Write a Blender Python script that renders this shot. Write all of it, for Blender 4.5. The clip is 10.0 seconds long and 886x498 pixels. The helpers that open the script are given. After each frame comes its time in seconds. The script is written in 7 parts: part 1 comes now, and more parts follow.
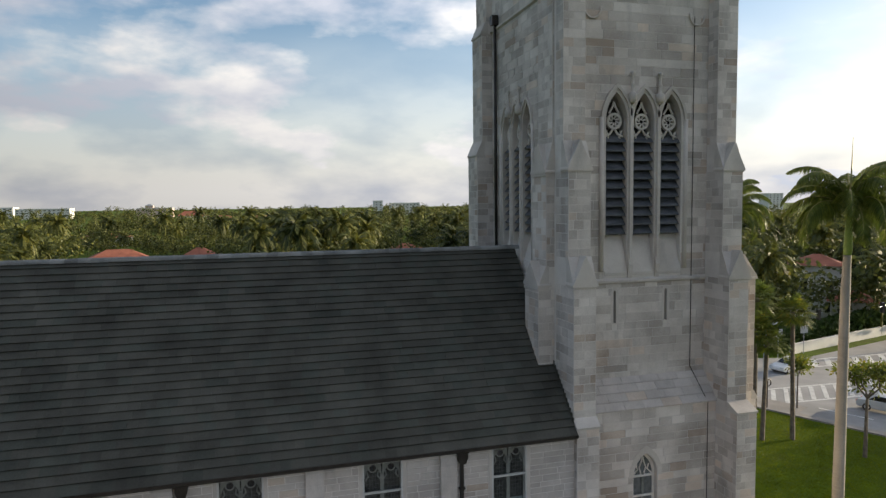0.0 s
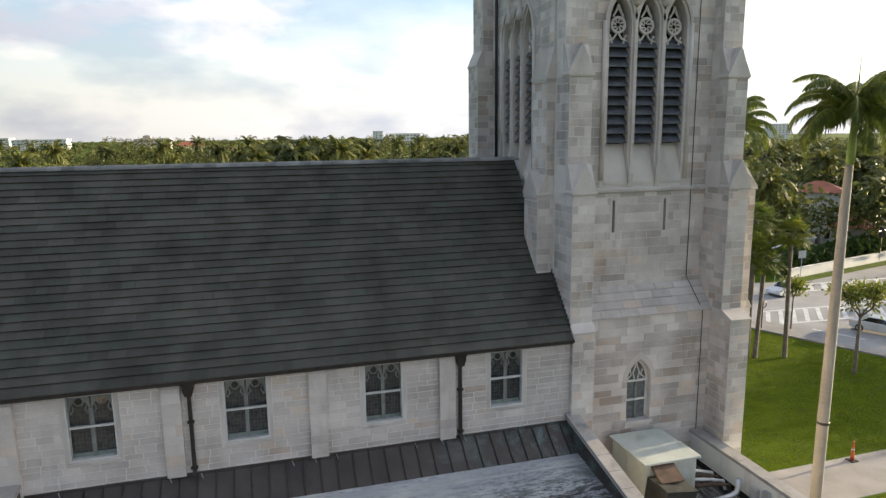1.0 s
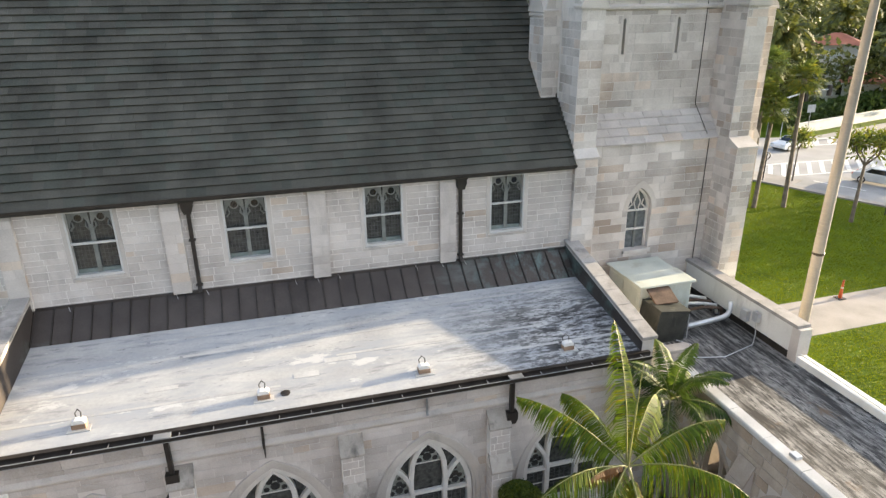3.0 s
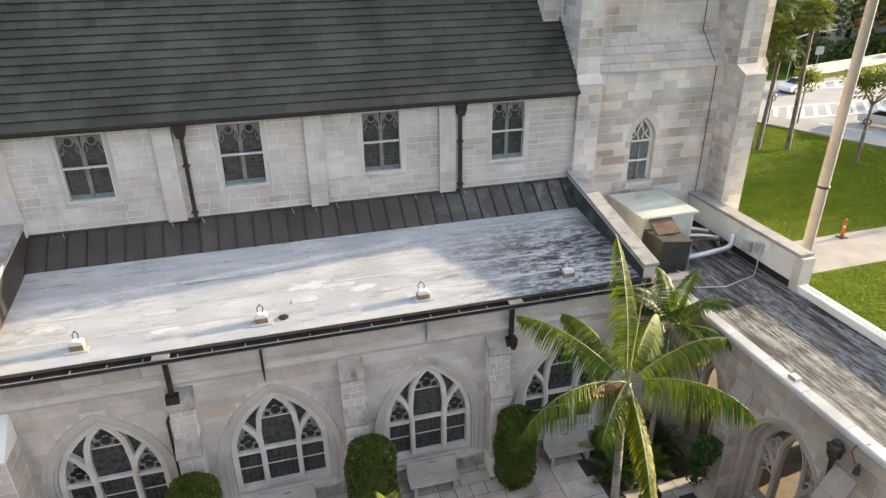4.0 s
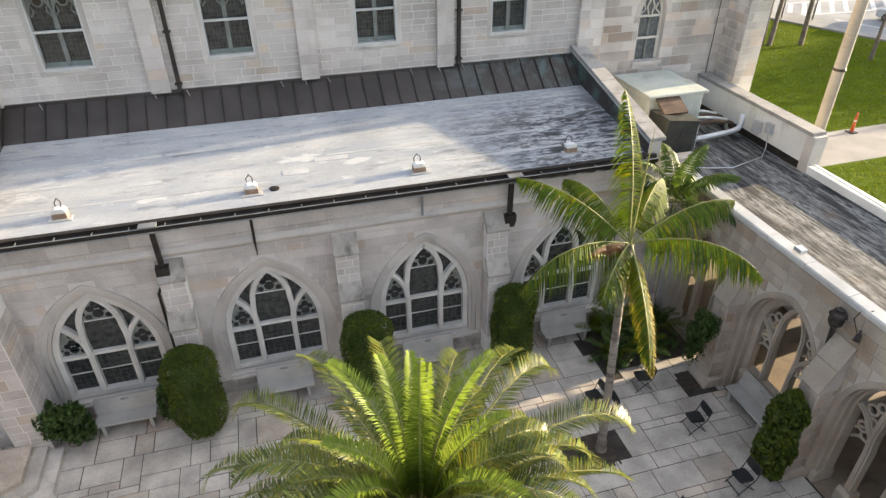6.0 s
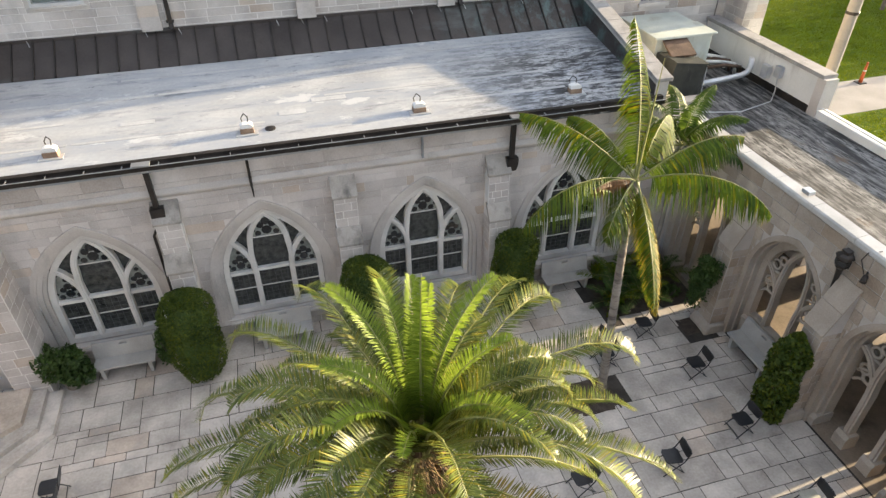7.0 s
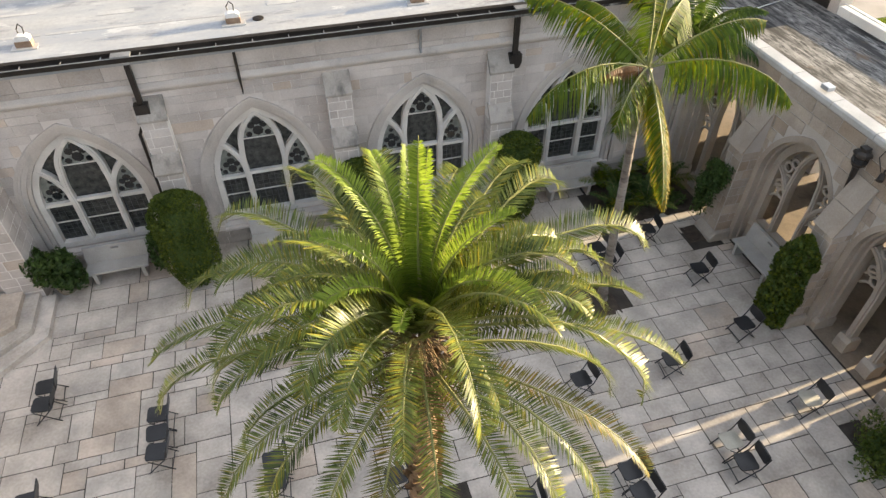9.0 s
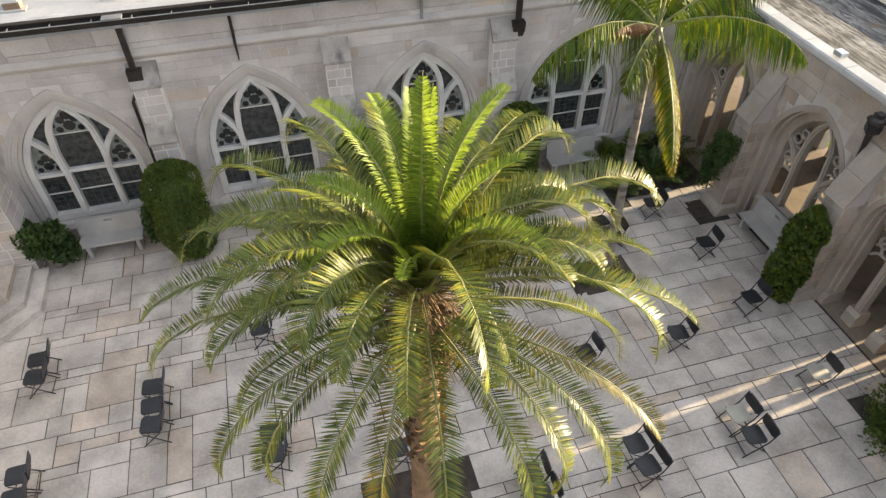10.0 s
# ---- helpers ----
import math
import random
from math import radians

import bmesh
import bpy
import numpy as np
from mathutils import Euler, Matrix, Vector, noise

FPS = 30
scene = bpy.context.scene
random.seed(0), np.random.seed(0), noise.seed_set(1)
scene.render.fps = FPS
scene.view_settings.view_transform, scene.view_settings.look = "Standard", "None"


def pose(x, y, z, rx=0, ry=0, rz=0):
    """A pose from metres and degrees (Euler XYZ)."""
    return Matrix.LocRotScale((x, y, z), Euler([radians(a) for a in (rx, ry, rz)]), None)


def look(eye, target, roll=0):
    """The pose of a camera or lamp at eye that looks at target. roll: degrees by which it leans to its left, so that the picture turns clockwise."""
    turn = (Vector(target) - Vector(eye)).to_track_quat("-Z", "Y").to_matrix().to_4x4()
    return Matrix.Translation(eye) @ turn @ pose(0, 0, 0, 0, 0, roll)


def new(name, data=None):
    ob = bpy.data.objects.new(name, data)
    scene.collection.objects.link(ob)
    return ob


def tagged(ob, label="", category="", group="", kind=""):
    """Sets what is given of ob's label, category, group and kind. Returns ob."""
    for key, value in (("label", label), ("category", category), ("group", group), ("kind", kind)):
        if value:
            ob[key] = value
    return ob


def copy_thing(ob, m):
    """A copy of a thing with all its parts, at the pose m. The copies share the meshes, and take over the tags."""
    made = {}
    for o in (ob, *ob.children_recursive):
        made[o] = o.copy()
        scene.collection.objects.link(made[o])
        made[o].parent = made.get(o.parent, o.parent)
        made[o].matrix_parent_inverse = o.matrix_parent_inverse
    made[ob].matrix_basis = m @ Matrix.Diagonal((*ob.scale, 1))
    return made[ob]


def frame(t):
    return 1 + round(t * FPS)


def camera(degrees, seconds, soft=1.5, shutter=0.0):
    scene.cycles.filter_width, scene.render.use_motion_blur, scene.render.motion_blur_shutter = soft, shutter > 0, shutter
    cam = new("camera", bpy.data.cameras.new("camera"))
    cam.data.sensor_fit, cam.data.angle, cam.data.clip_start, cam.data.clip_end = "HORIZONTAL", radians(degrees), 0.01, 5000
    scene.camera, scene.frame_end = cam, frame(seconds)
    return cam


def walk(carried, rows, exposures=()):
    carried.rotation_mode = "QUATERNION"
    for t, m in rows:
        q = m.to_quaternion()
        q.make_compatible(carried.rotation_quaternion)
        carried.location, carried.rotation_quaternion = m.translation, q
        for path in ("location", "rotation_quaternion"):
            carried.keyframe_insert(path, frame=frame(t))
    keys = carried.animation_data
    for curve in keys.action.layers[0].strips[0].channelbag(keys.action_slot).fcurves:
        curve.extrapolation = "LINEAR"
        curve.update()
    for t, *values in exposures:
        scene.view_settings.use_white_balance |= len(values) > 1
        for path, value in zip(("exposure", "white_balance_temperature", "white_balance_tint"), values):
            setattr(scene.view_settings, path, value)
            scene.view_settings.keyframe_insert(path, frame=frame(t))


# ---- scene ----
cam = camera(68.9, 10.0, soft=1.4)
PATH = [
    (0, (0.151, 0.069, 18.22), (0.69, 1.99, 18.08), -0.7),
    (0.5, (0.159, -0.008, 17.834), (0.692, 1.904, 17.588), -0.7),
    (1, (0.182, -0.038, 17.386), (0.709, 1.86, 17.038), -0.7),
    (1.5, (0.146, -0.021, 16.988), (0.668, 1.856, 16.536), -0.7),
    (2, (0.167, -0.029, 16.609), (0.679, 1.823, 16.053), -0.6),
    (2.5, (0.145, -0.021, 16.263), (0.648, 1.801, 15.607), -0.6),
    (4, (0.129, -0.047, 15.068), (0.607, 1.686, 14.192), -0.6),
    (4.5, (0.121, -0.051, 14.732), (0.591, 1.652, 13.794), -0.5),
    (5, (0.15, -0.081, 14.402), (0.611, 1.591, 13.405), -0.4),
    (5.5, (0.166, -0.07, 14.081), (0.62, 1.571, 13.031), -0.4),
    (7, (0.125, -0.089, 13.224), (0.554, 1.453, 12.024), -0.2),
    (7.5, (0.128, -0.097, 13.036), (0.547, 1.409, 11.789), -0.2),
    (8, (0.129, -0.069, 12.872), (0.538, 1.398, 11.576), -0.1),
    (8.5, (0.13, -0.065, 12.668), (0.53, 1.364, 11.327), -0.0),
    (9, (0.129, -0.056, 12.459), (0.521, 1.342, 11.083), -0.0),
    (9.5, (0.089, -0.04, 12.215), (0.478, 1.34, 10.822), 0.1),
    (10, (0.066, -0.06, 11.937), (0.455, 1.313, 10.535), 0.2),
]
EXPOSURES = [(0.0, 0.90, 6500, 10), (1.0, 1.46, 6550, 10), (1.5, 1.66, 6600, 10), (2.0, 1.86, 6650, 10), (2.5, 2.19, 6670, 10), (4.0, 2.17, 6650, 10), (6.0, 2.15, 6670, 10), (10.0, 2.20, 6840, 10)]
walk(cam, [(t, look(eye, target, roll)) for t, eye, target, roll in PATH], EXPOSURES)

# ---------------------------------------------------------------- world and sun
SUN_EL, SUN_AZ = radians(8.6), radians(5.5)      # azimuth from +X towards +Y
sun_dir = Vector((math.cos(SUN_EL) * math.cos(SUN_AZ), math.cos(SUN_EL) * math.sin(SUN_AZ), math.sin(SUN_EL)))
sun_lamp = bpy.data.lights.new("sun", "SUN")
sun_lamp.energy, sun_lamp.angle, sun_lamp.color = 5.0, radians(0.6), (1.0, 0.82, 0.56)
sun_ob = new("sun", sun_lamp)
sun_ob.matrix_world = look(sun_dir * 200, (0, 0, 0))

world = bpy.data.worlds.new("sky")
scene.world = world
world.use_nodes = True
wn, wl = world.node_tree.nodes, world.node_tree.links
wn.clear()
w_out = wn.new("ShaderNodeOutputWorld")
w_bg = wn.new("ShaderNodeBackground")
w_bg.inputs["Strength"].default_value = 0.065
w_sky = wn.new("ShaderNodeTexSky")
w_sky.sky_type, w_sky.sun_disc = "NISHITA", False
w_sky.sun_elevation, w_sky.sun_rotation = radians(12), radians(84)
w_sky.air_density, w_sky.dust_density, w_sky.ozone_density = 1.0, 1.5, 1.5
w_tc = wn.new("ShaderNodeTexCoord")
w_sep = wn.new("ShaderNodeSeparateXYZ")
w_map = wn.new("ShaderNodeMapping")
w_map.inputs["Scale"].default_value = (1.0, 1.0, 2.4)
w_map.inputs["Location"].default_value = (1.7, 0.25, 0.6)
w_noise = wn.new("ShaderNodeTexNoise")
w_noise.inputs["Scale"].default_value, w_noise.inputs["Detail"].default_value = 5.2, 7.0
w_noise.inputs["Roughness"].default_value = 0.52
w_ramp = wn.new("ShaderNodeValToRGB")
w_ramp.color_ramp.elements[0].position, w_ramp.color_ramp.elements[1].position = 0.46, 0.64
w_shade = wn.new("ShaderNodeTexNoise")
w_shade.inputs["Scale"].default_value, w_shade.inputs["Detail"].default_value = 6.0, 5.0
w_tone = wn.new("ShaderNodeValToRGB")
w_tone.color_ramp.elements[0].position, w_tone.color_ramp.elements[0].color = 0.40, (4.0, 4.2, 4.75, 1)
w_tone.color_ramp.elements[1].position, w_tone.color_ramp.elements[1].color = 0.62, (6.5, 6.3, 6.1, 1)
w_mix = wn.new("ShaderNodeMix")
w_mix.data_type = "RGBA"
wl.new(w_tc.outputs["Generated"], w_map.inputs["Vector"])
wl.new(w_map.outputs["Vector"], w_noise.inputs["Vector"])
wl.new(w_map.outputs["Vector"], w_shade.inputs["Vector"])
wl.new(w_noise.outputs["Fac"], w_ramp.inputs["Fac"])
wl.new(w_shade.outputs["Fac"], w_tone.inputs["Fac"])
w_haze = wn.new("ShaderNodeMapRange")           # pale haze lies along the horizon
w_haze.inputs["From Min"].default_value, w_haze.inputs["From Max"].default_value = 0.02, 0.26
w_haze.inputs["To Min"].default_value, w_haze.inputs["To Max"].default_value = 0.92, 0.0
w_max = wn.new("ShaderNodeMath")
w_max.operation = "MAXIMUM"
wl.new(w_tc.outputs["Generated"], w_sep.inputs[0])
wl.new(w_sep.outputs["Z"], w_haze.inputs["Value"])
wl.new(w_ramp.outputs["Color"], w_max.inputs[0])
wl.new(w_haze.outputs["Result"], w_max.inputs[1])
wl.new(w_max.outputs[0], w_mix.inputs["Factor"])
w_blue = wn.new("ShaderNodeVectorMath")
w_blue.operation = "MULTIPLY"
w_blue.inputs[1].default_value = (1.45, 1.52, 1.60)
wl.new(w_sky.outputs["Color"], w_blue.inputs[0])
wl.new(w_blue.outputs["Vector"], w_mix.inputs[6])
# clouds and haze are brighter towards the sun
w_dot = wn.new("ShaderNodeVectorMath")
w_dot.operation = "DOT_PRODUCT"
w_dot.inputs[1].default_value = tuple(sun_dir)
w_side = wn.new("ShaderNodeMapRange")
w_side.inputs["From Min"].default_value, w_side.inputs["From Max"].default_value = -1.0, 1.0
w_side.inputs["To Min"].default_value, w_side.inputs["To Max"].default_value = 0.38, 1.75
w_scale = wn.new("ShaderNodeVectorMath")
w_scale.operation = "SCALE"
wl.new(w_tc.outputs["Generated"], w_dot.inputs[0])
wl.new(w_dot.outputs["Value"], w_side.inputs["Value"])
wl.new(w_tone.outputs["Color"], w_scale.inputs[0])
w_high = wn.new("ShaderNodeMapRange")            # and brighter overhead
w_high.inputs["From Min"].default_value, w_high.inputs["From Max"].default_value = 0.0, 1.0
w_high.inputs["To Min"].default_value, w_high.inputs["To Max"].default_value = 0.82, 2.1
w_prod = wn.new("ShaderNodeMath")
w_prod.operation = "MULTIPLY"
wl.new(w_sep.outputs["Z"], w_high.inputs["Value"])
wl.new(w_side.outputs["Result"], w_prod.inputs[0])
wl.new(w_high.outputs["Result"], w_prod.inputs[1])
wl.new(w_prod.outputs[0], w_scale.inputs["Scale"])
wl.new(w_scale.outputs["Vector"], w_mix.inputs[7])
wl.new(w_mix.outputs[2], w_bg.inputs["Color"])
wl.new(w_bg.outputs["Background"], w_out.inputs["Surface"])


# ---------------------------------------------------------------- materials
def material(name, dark, light, rough=0.8, scale=1.5, fine=25.0, bump=0.15, vary=0.0, island=False, metal=0.0,
             stain=None, stain_scale=(0.5, 0.5, 0.5), stain_at=(0.52, 0.68), mid=None, tint=None, tint_share=0.2, spec=0.4):
    """A surface with two scales of grain. vary: tone from piece to piece; stain: a colour with patches of its own."""
    m = bpy.data.materials.new(name)
    m.use_nodes = True
    n, l = m.node_tree.nodes, m.node_tree.links
    bsdf = n["Principled BSDF"]
    geo = n.new("ShaderNodeNewGeometry")
    big = n.new("ShaderNodeTexNoise")
    big.inputs["Scale"].default_value, big.inputs["Detail"].default_value = scale, 5.0
    small = n.new("ShaderNodeTexNoise")
    small.inputs["Scale"].default_value, small.inputs["Detail"].default_value = fine, 4.0
    l.new(geo.outputs["Position"], big.inputs["Vector"])
    l.new(geo.outputs["Position"], small.inputs["Vector"])
    add = n.new("ShaderNodeMath")
    add.operation = "MULTIPLY_ADD"
    add.inputs[1].default_value = 0.4
    l.new(small.outputs["Fac"], add.inputs[0])
    l.new(big.outputs["Fac"], add.inputs[2])
    last = add.outputs[0]
    rand = None
    if vary > 0:
        if island:
            rand = geo.outputs["Random Per Island"]
        else:
            rand = n.new("ShaderNodeObjectInfo").outputs["Random"]
        v = n.new("ShaderNodeMath")
        v.operation = "MULTIPLY_ADD"
        v.inputs[1].default_value = vary
        l.new(rand, v.inputs[0])
        l.new(last, v.inputs[2])
        sub = n.new("ShaderNodeMath")
        sub.operation = "SUBTRACT"
        sub.inputs[1].default_value = vary * 0.5
        l.new(v.outputs[0], sub.inputs[0])
        last = sub.outputs[0]
    ramp = n.new("ShaderNodeValToRGB")
    e = ramp.color_ramp.elements
    e[0].position, e[0].color = 0.42, (*dark, 1)
    e[1].position, e[1].color = 0.98, (*light, 1)
    if mid:
        k = e.new(0.7)
        k.color = (*mid, 1)
    l.new(last, ramp.inputs["Fac"])
    colour = ramp.outputs["Color"]
    if tint and rand is not None:
        # some of the pieces take another hue
        frac = n.new("ShaderNodeMath")
        frac.operation = "MULTIPLY"
        frac.inputs[1].default_value = 7.31
        l.new(rand, frac.inputs[0])
        fr = n.new("ShaderNodeMath")
        fr.operation = "FRACT"
        l.new(frac.outputs[0], fr.inputs[0])
        lt = n.new("ShaderNodeMath")
        lt.operation = "LESS_THAN"
        lt.inputs[1].default_value = tint_share
        l.new(fr.outputs[0], lt.inputs[0])
        tm = n.new("ShaderNodeMix")
        tm.data_type, tm.blend_type = "RGBA", "MULTIPLY"
        l.new(lt.outputs[0], tm.inputs["Factor"])
        l.new(colour, tm.inputs[6])
        tm.inputs[7].default_value = (*tint, 1)
        colour = tm.outputs[2]
    if stain:
        mp = n.new("ShaderNodeMapping")
        mp.inputs["Scale"].default_value = stain_scale
        l.new(geo.outputs["Position"], mp.inputs["Vector"])
        st = n.new("ShaderNodeTexNoise")
        st.inputs["Scale"].default_value, st.inputs["Detail"].default_value = 1.0, 7.0
        st.inputs["Roughness"].default_value = 0.62
        l.new(mp.outputs["Vector"], st.inputs["Vector"])
        sr = n.new("ShaderNodeValToRGB")
        sr.color_ramp.elements[0].position, sr.color_ramp.elements[1].position = stain_at
        l.new(st.outputs["Fac"], sr.inputs["Fac"])
        sm = n.new("ShaderNodeMix")
        sm.data_type = "RGBA"
        l.new(sr.outputs["Color"], sm.inputs["Factor"])
        l.new(colour, sm.inputs[6])
        sm.inputs[7].default_value = (*stain, 1)
        colour = sm.outputs[2]
    l.new(colour, bsdf.inputs["Base Color"])
    bsdf.inputs["Roughness"].default_value, bsdf.inputs["Metallic"].default_value = rough, metal
    bsdf.inputs["Specular IOR Level"].default_value = spec
    if bump > 0:
        b = n.new("ShaderNodeBump")
        b.inputs["Strength"].default_value, b.inputs["Distance"].default_value = bump, 0.02
        l.new(last, b.inputs["Height"])
        l.new(b.outputs["Normal"], bsdf.inputs["Normal"])
    return m


STONE_D, STONE_L = (0.345, 0.305, 0.275), (0.60, 0.55, 0.508)
stone = material("limestone", STONE_D, STONE_L, 0.85, 0.9, 30, 0.25, 0.22, tint=(1.0, 0.92, 0.83), tint_share=0.06,
                 stain=(0.27, 0.245, 0.225), stain_scale=(0.8, 0.8, 0.22), stain_at=(0.58, 0.82))
stone_joined = material("limestone_blocks", STONE_D, STONE_L, 0.85, 0.9, 30, 0.25, 0.22, True, tint=(1.0, 0.92, 0.83), tint_share=0.06,
                        stain=(0.27, 0.245, 0.225), stain_scale=(0.8, 0.8, 0.22), stain_at=(0.58, 0.82))
tower_stone = material("tower_limestone", (0.315, 0.277, 0.247), (0.665, 0.612, 0.563), 0.85, 0.7, 30, 0.25, 0.36, tint=(1.0, 0.92, 0.85), tint_share=0.12,
                       stain=(0.25, 0.235, 0.22), stain_scale=(0.8, 0.8, 0.22), stain_at=(0.56, 0.80))
tower_stones = material("tower_limestone_blocks", (0.315, 0.277, 0.247), (0.665, 0.612, 0.563), 0.85, 0.7, 30, 0.25, 0.36, True, tint=(1.0, 0.92, 0.85), tint_share=0.12,
                        stain=(0.25, 0.235, 0.22), stain_scale=(0.8, 0.8, 0.22), stain_at=(0.56, 0.80))
tower_mortar = material("tower_mortar", (0.47, 0.43, 0.395), (0.66, 0.615, 0.57), 0.95, 1.2, 40, 0.2)
# cloister limestone: shade and warm bounce light painted in as tan, plus stains
shade_tan_stone = material("shade_tan_limestone", (0.25, 0.20, 0.155), (0.51, 0.435, 0.36), 0.85, 0.9, 30, 0.25, 0.24, tint=(1.0, 0.94, 0.88), tint_share=0.15,
                     stain=(0.20, 0.17, 0.14), stain_scale=(0.8, 0.8, 0.3), stain_at=(0.52, 0.78))
shade_tan_stones = material("shade_tan_limestone_blocks", (0.25, 0.20, 0.155), (0.51, 0.435, 0.36), 0.85, 0.9, 30, 0.25, 0.24, True, tint=(1.0, 0.94, 0.88), tint_share=0.15,
                      stain=(0.20, 0.17, 0.14), stain_scale=(0.8, 0.8, 0.3), stain_at=(0.52, 0.78))
shade_tan_plain = material("shade_tan_dressed_stone", (0.27, 0.22, 0.175), (0.48, 0.415, 0.345), 0.85, 0.7, 30, 0.2,
                     stain=(0.20, 0.17, 0.14), stain_scale=(0.9, 0.9, 0.3), stain_at=(0.52, 0.78))
shade_tan_mortar = material("shade_tan_mortar", (0.36, 0.32, 0.28), (0.54, 0.49, 0.44), 0.95, 1.2, 40, 0.2)
stone_plain = material("dressed_limestone", (0.37, 0.33, 0.295), (0.61, 0.563, 0.515), 0.85, 0.7, 30, 0.2,
                       stain=(0.25, 0.235, 0.22), stain_scale=(0.9, 0.9, 0.25), stain_at=(0.56, 0.78))
mortar = material("mortar", (0.60, 0.565, 0.525), (0.76, 0.725, 0.685), 0.95, 1.2, 40, 0.2)
aisle_mortar = material("aisle_mortar", (0.47, 0.43, 0.395), (0.63, 0.585, 0.54), 0.95, 1.2, 40, 0.2)
slate = material("roof_slate", (0.033, 0.032, 0.026), (0.087, 0.084, 0.070), 0.8, 0.7, 20, 0.3, 0.19, tint=(0.92, 1.0, 1.0), tint_share=0.2, spec=0.25)
slate_joined = material("roof_slates", (0.033, 0.032, 0.026), (0.087, 0.084, 0.070), 0.8, 0.7, 20, 0.3, 0.19, True, tint=(0.92, 1.0, 1.0), tint_share=0.2, spec=0.25)
ridge_mat = material("ridge_tile", (0.10, 0.10, 0.095), (0.26, 0.26, 0.25), 0.85, 1.5, 25, 0.3, 0.3)
copper = material("brown_copper", (0.040, 0.033, 0.030), (0.082, 0.069, 0.062), 0.5, 1.1, 20, 0.15, 0.2, metal=0.35,
                  stain=(0.14, 0.16, 0.15), stain_scale=(0.28, 0.8, 1.0), stain_at=(0.60, 0.78))
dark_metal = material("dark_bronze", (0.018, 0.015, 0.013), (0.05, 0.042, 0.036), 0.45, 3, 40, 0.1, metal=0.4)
white_frame = material("white_stone_tracery", (0.50, 0.47, 0.43), (0.71, 0.675, 0.625), 0.7, 2, 30, 0.12)
membrane = material("roof_membrane", (0.29, 0.29, 0.29), (0.48, 0.475, 0.465), 0.7, 0.6, 12, 0.15,
                    stain=(0.30, 0.315, 0.335), stain_scale=(0.35, 1.6, 1.0), stain_at=(0.42, 0.62))


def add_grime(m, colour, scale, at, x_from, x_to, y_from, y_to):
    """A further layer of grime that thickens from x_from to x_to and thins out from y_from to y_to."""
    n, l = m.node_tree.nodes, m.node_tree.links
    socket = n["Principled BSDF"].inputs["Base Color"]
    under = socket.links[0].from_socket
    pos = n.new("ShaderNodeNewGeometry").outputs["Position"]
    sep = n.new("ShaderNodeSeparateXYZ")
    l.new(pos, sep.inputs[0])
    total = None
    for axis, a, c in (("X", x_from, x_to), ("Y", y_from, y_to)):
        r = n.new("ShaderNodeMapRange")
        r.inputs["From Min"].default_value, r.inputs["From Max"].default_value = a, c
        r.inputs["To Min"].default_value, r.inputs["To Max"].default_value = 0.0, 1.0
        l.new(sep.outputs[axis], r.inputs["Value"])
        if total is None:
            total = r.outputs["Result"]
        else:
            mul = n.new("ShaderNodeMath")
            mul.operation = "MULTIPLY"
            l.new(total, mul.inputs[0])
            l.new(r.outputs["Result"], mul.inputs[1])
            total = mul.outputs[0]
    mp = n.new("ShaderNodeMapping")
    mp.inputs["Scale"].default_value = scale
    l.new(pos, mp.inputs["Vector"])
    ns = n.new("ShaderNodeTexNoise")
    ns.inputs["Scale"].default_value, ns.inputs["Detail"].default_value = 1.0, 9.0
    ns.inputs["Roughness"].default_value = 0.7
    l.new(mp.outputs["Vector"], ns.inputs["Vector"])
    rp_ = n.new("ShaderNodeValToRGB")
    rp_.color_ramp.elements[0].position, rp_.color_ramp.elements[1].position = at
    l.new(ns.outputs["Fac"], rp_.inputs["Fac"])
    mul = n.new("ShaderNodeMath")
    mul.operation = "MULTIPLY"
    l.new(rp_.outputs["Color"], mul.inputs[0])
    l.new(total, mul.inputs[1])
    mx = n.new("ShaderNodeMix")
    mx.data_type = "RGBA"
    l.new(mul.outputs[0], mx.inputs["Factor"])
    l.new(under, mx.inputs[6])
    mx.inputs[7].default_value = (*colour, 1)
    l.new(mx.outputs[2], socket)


add_grime(membrane, (0.47, 0.468, 0.46), (0.7, 1.6, 1.0), (0.58, 0.62), -20.0, -16.0, 10.0, 11.0)
add_grime(membrane, (0.15, 0.16, 0.175), (0.5, 2.4, 1.0), (0.56, 0.72), -20.0, -16.0, 10.0, 11.0)
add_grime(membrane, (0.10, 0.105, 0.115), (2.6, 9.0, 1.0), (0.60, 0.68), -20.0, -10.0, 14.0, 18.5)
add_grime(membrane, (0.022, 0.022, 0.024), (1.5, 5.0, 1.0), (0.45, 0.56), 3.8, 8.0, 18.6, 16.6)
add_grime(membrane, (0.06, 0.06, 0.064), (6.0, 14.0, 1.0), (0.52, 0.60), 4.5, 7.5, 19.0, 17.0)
paving = material("paving_slab", (0.258, 0.226, 0.194), (0.56, 0.502, 0.440), 0.8, 1.3, 16, 0.30, 0.19, tint=(1.0, 0.93, 0.87), tint_share=0.12,
                  stain=(0.30, 0.28, 0.25), stain_scale=(1.2, 1.2, 1), stain_at=(0.55, 0.78))
paving_joined = material("paving_slabs", (0.258, 0.226, 0.194), (0.56, 0.502, 0.440), 0.8, 1.3, 16, 0.30, 0.19, True, tint=(1.0, 0.93, 0.87), tint_share=0.12,
                         stain=(0.30, 0.28, 0.25), stain_scale=(1.2, 1.2, 1), stain_at=(0.55, 0.78))
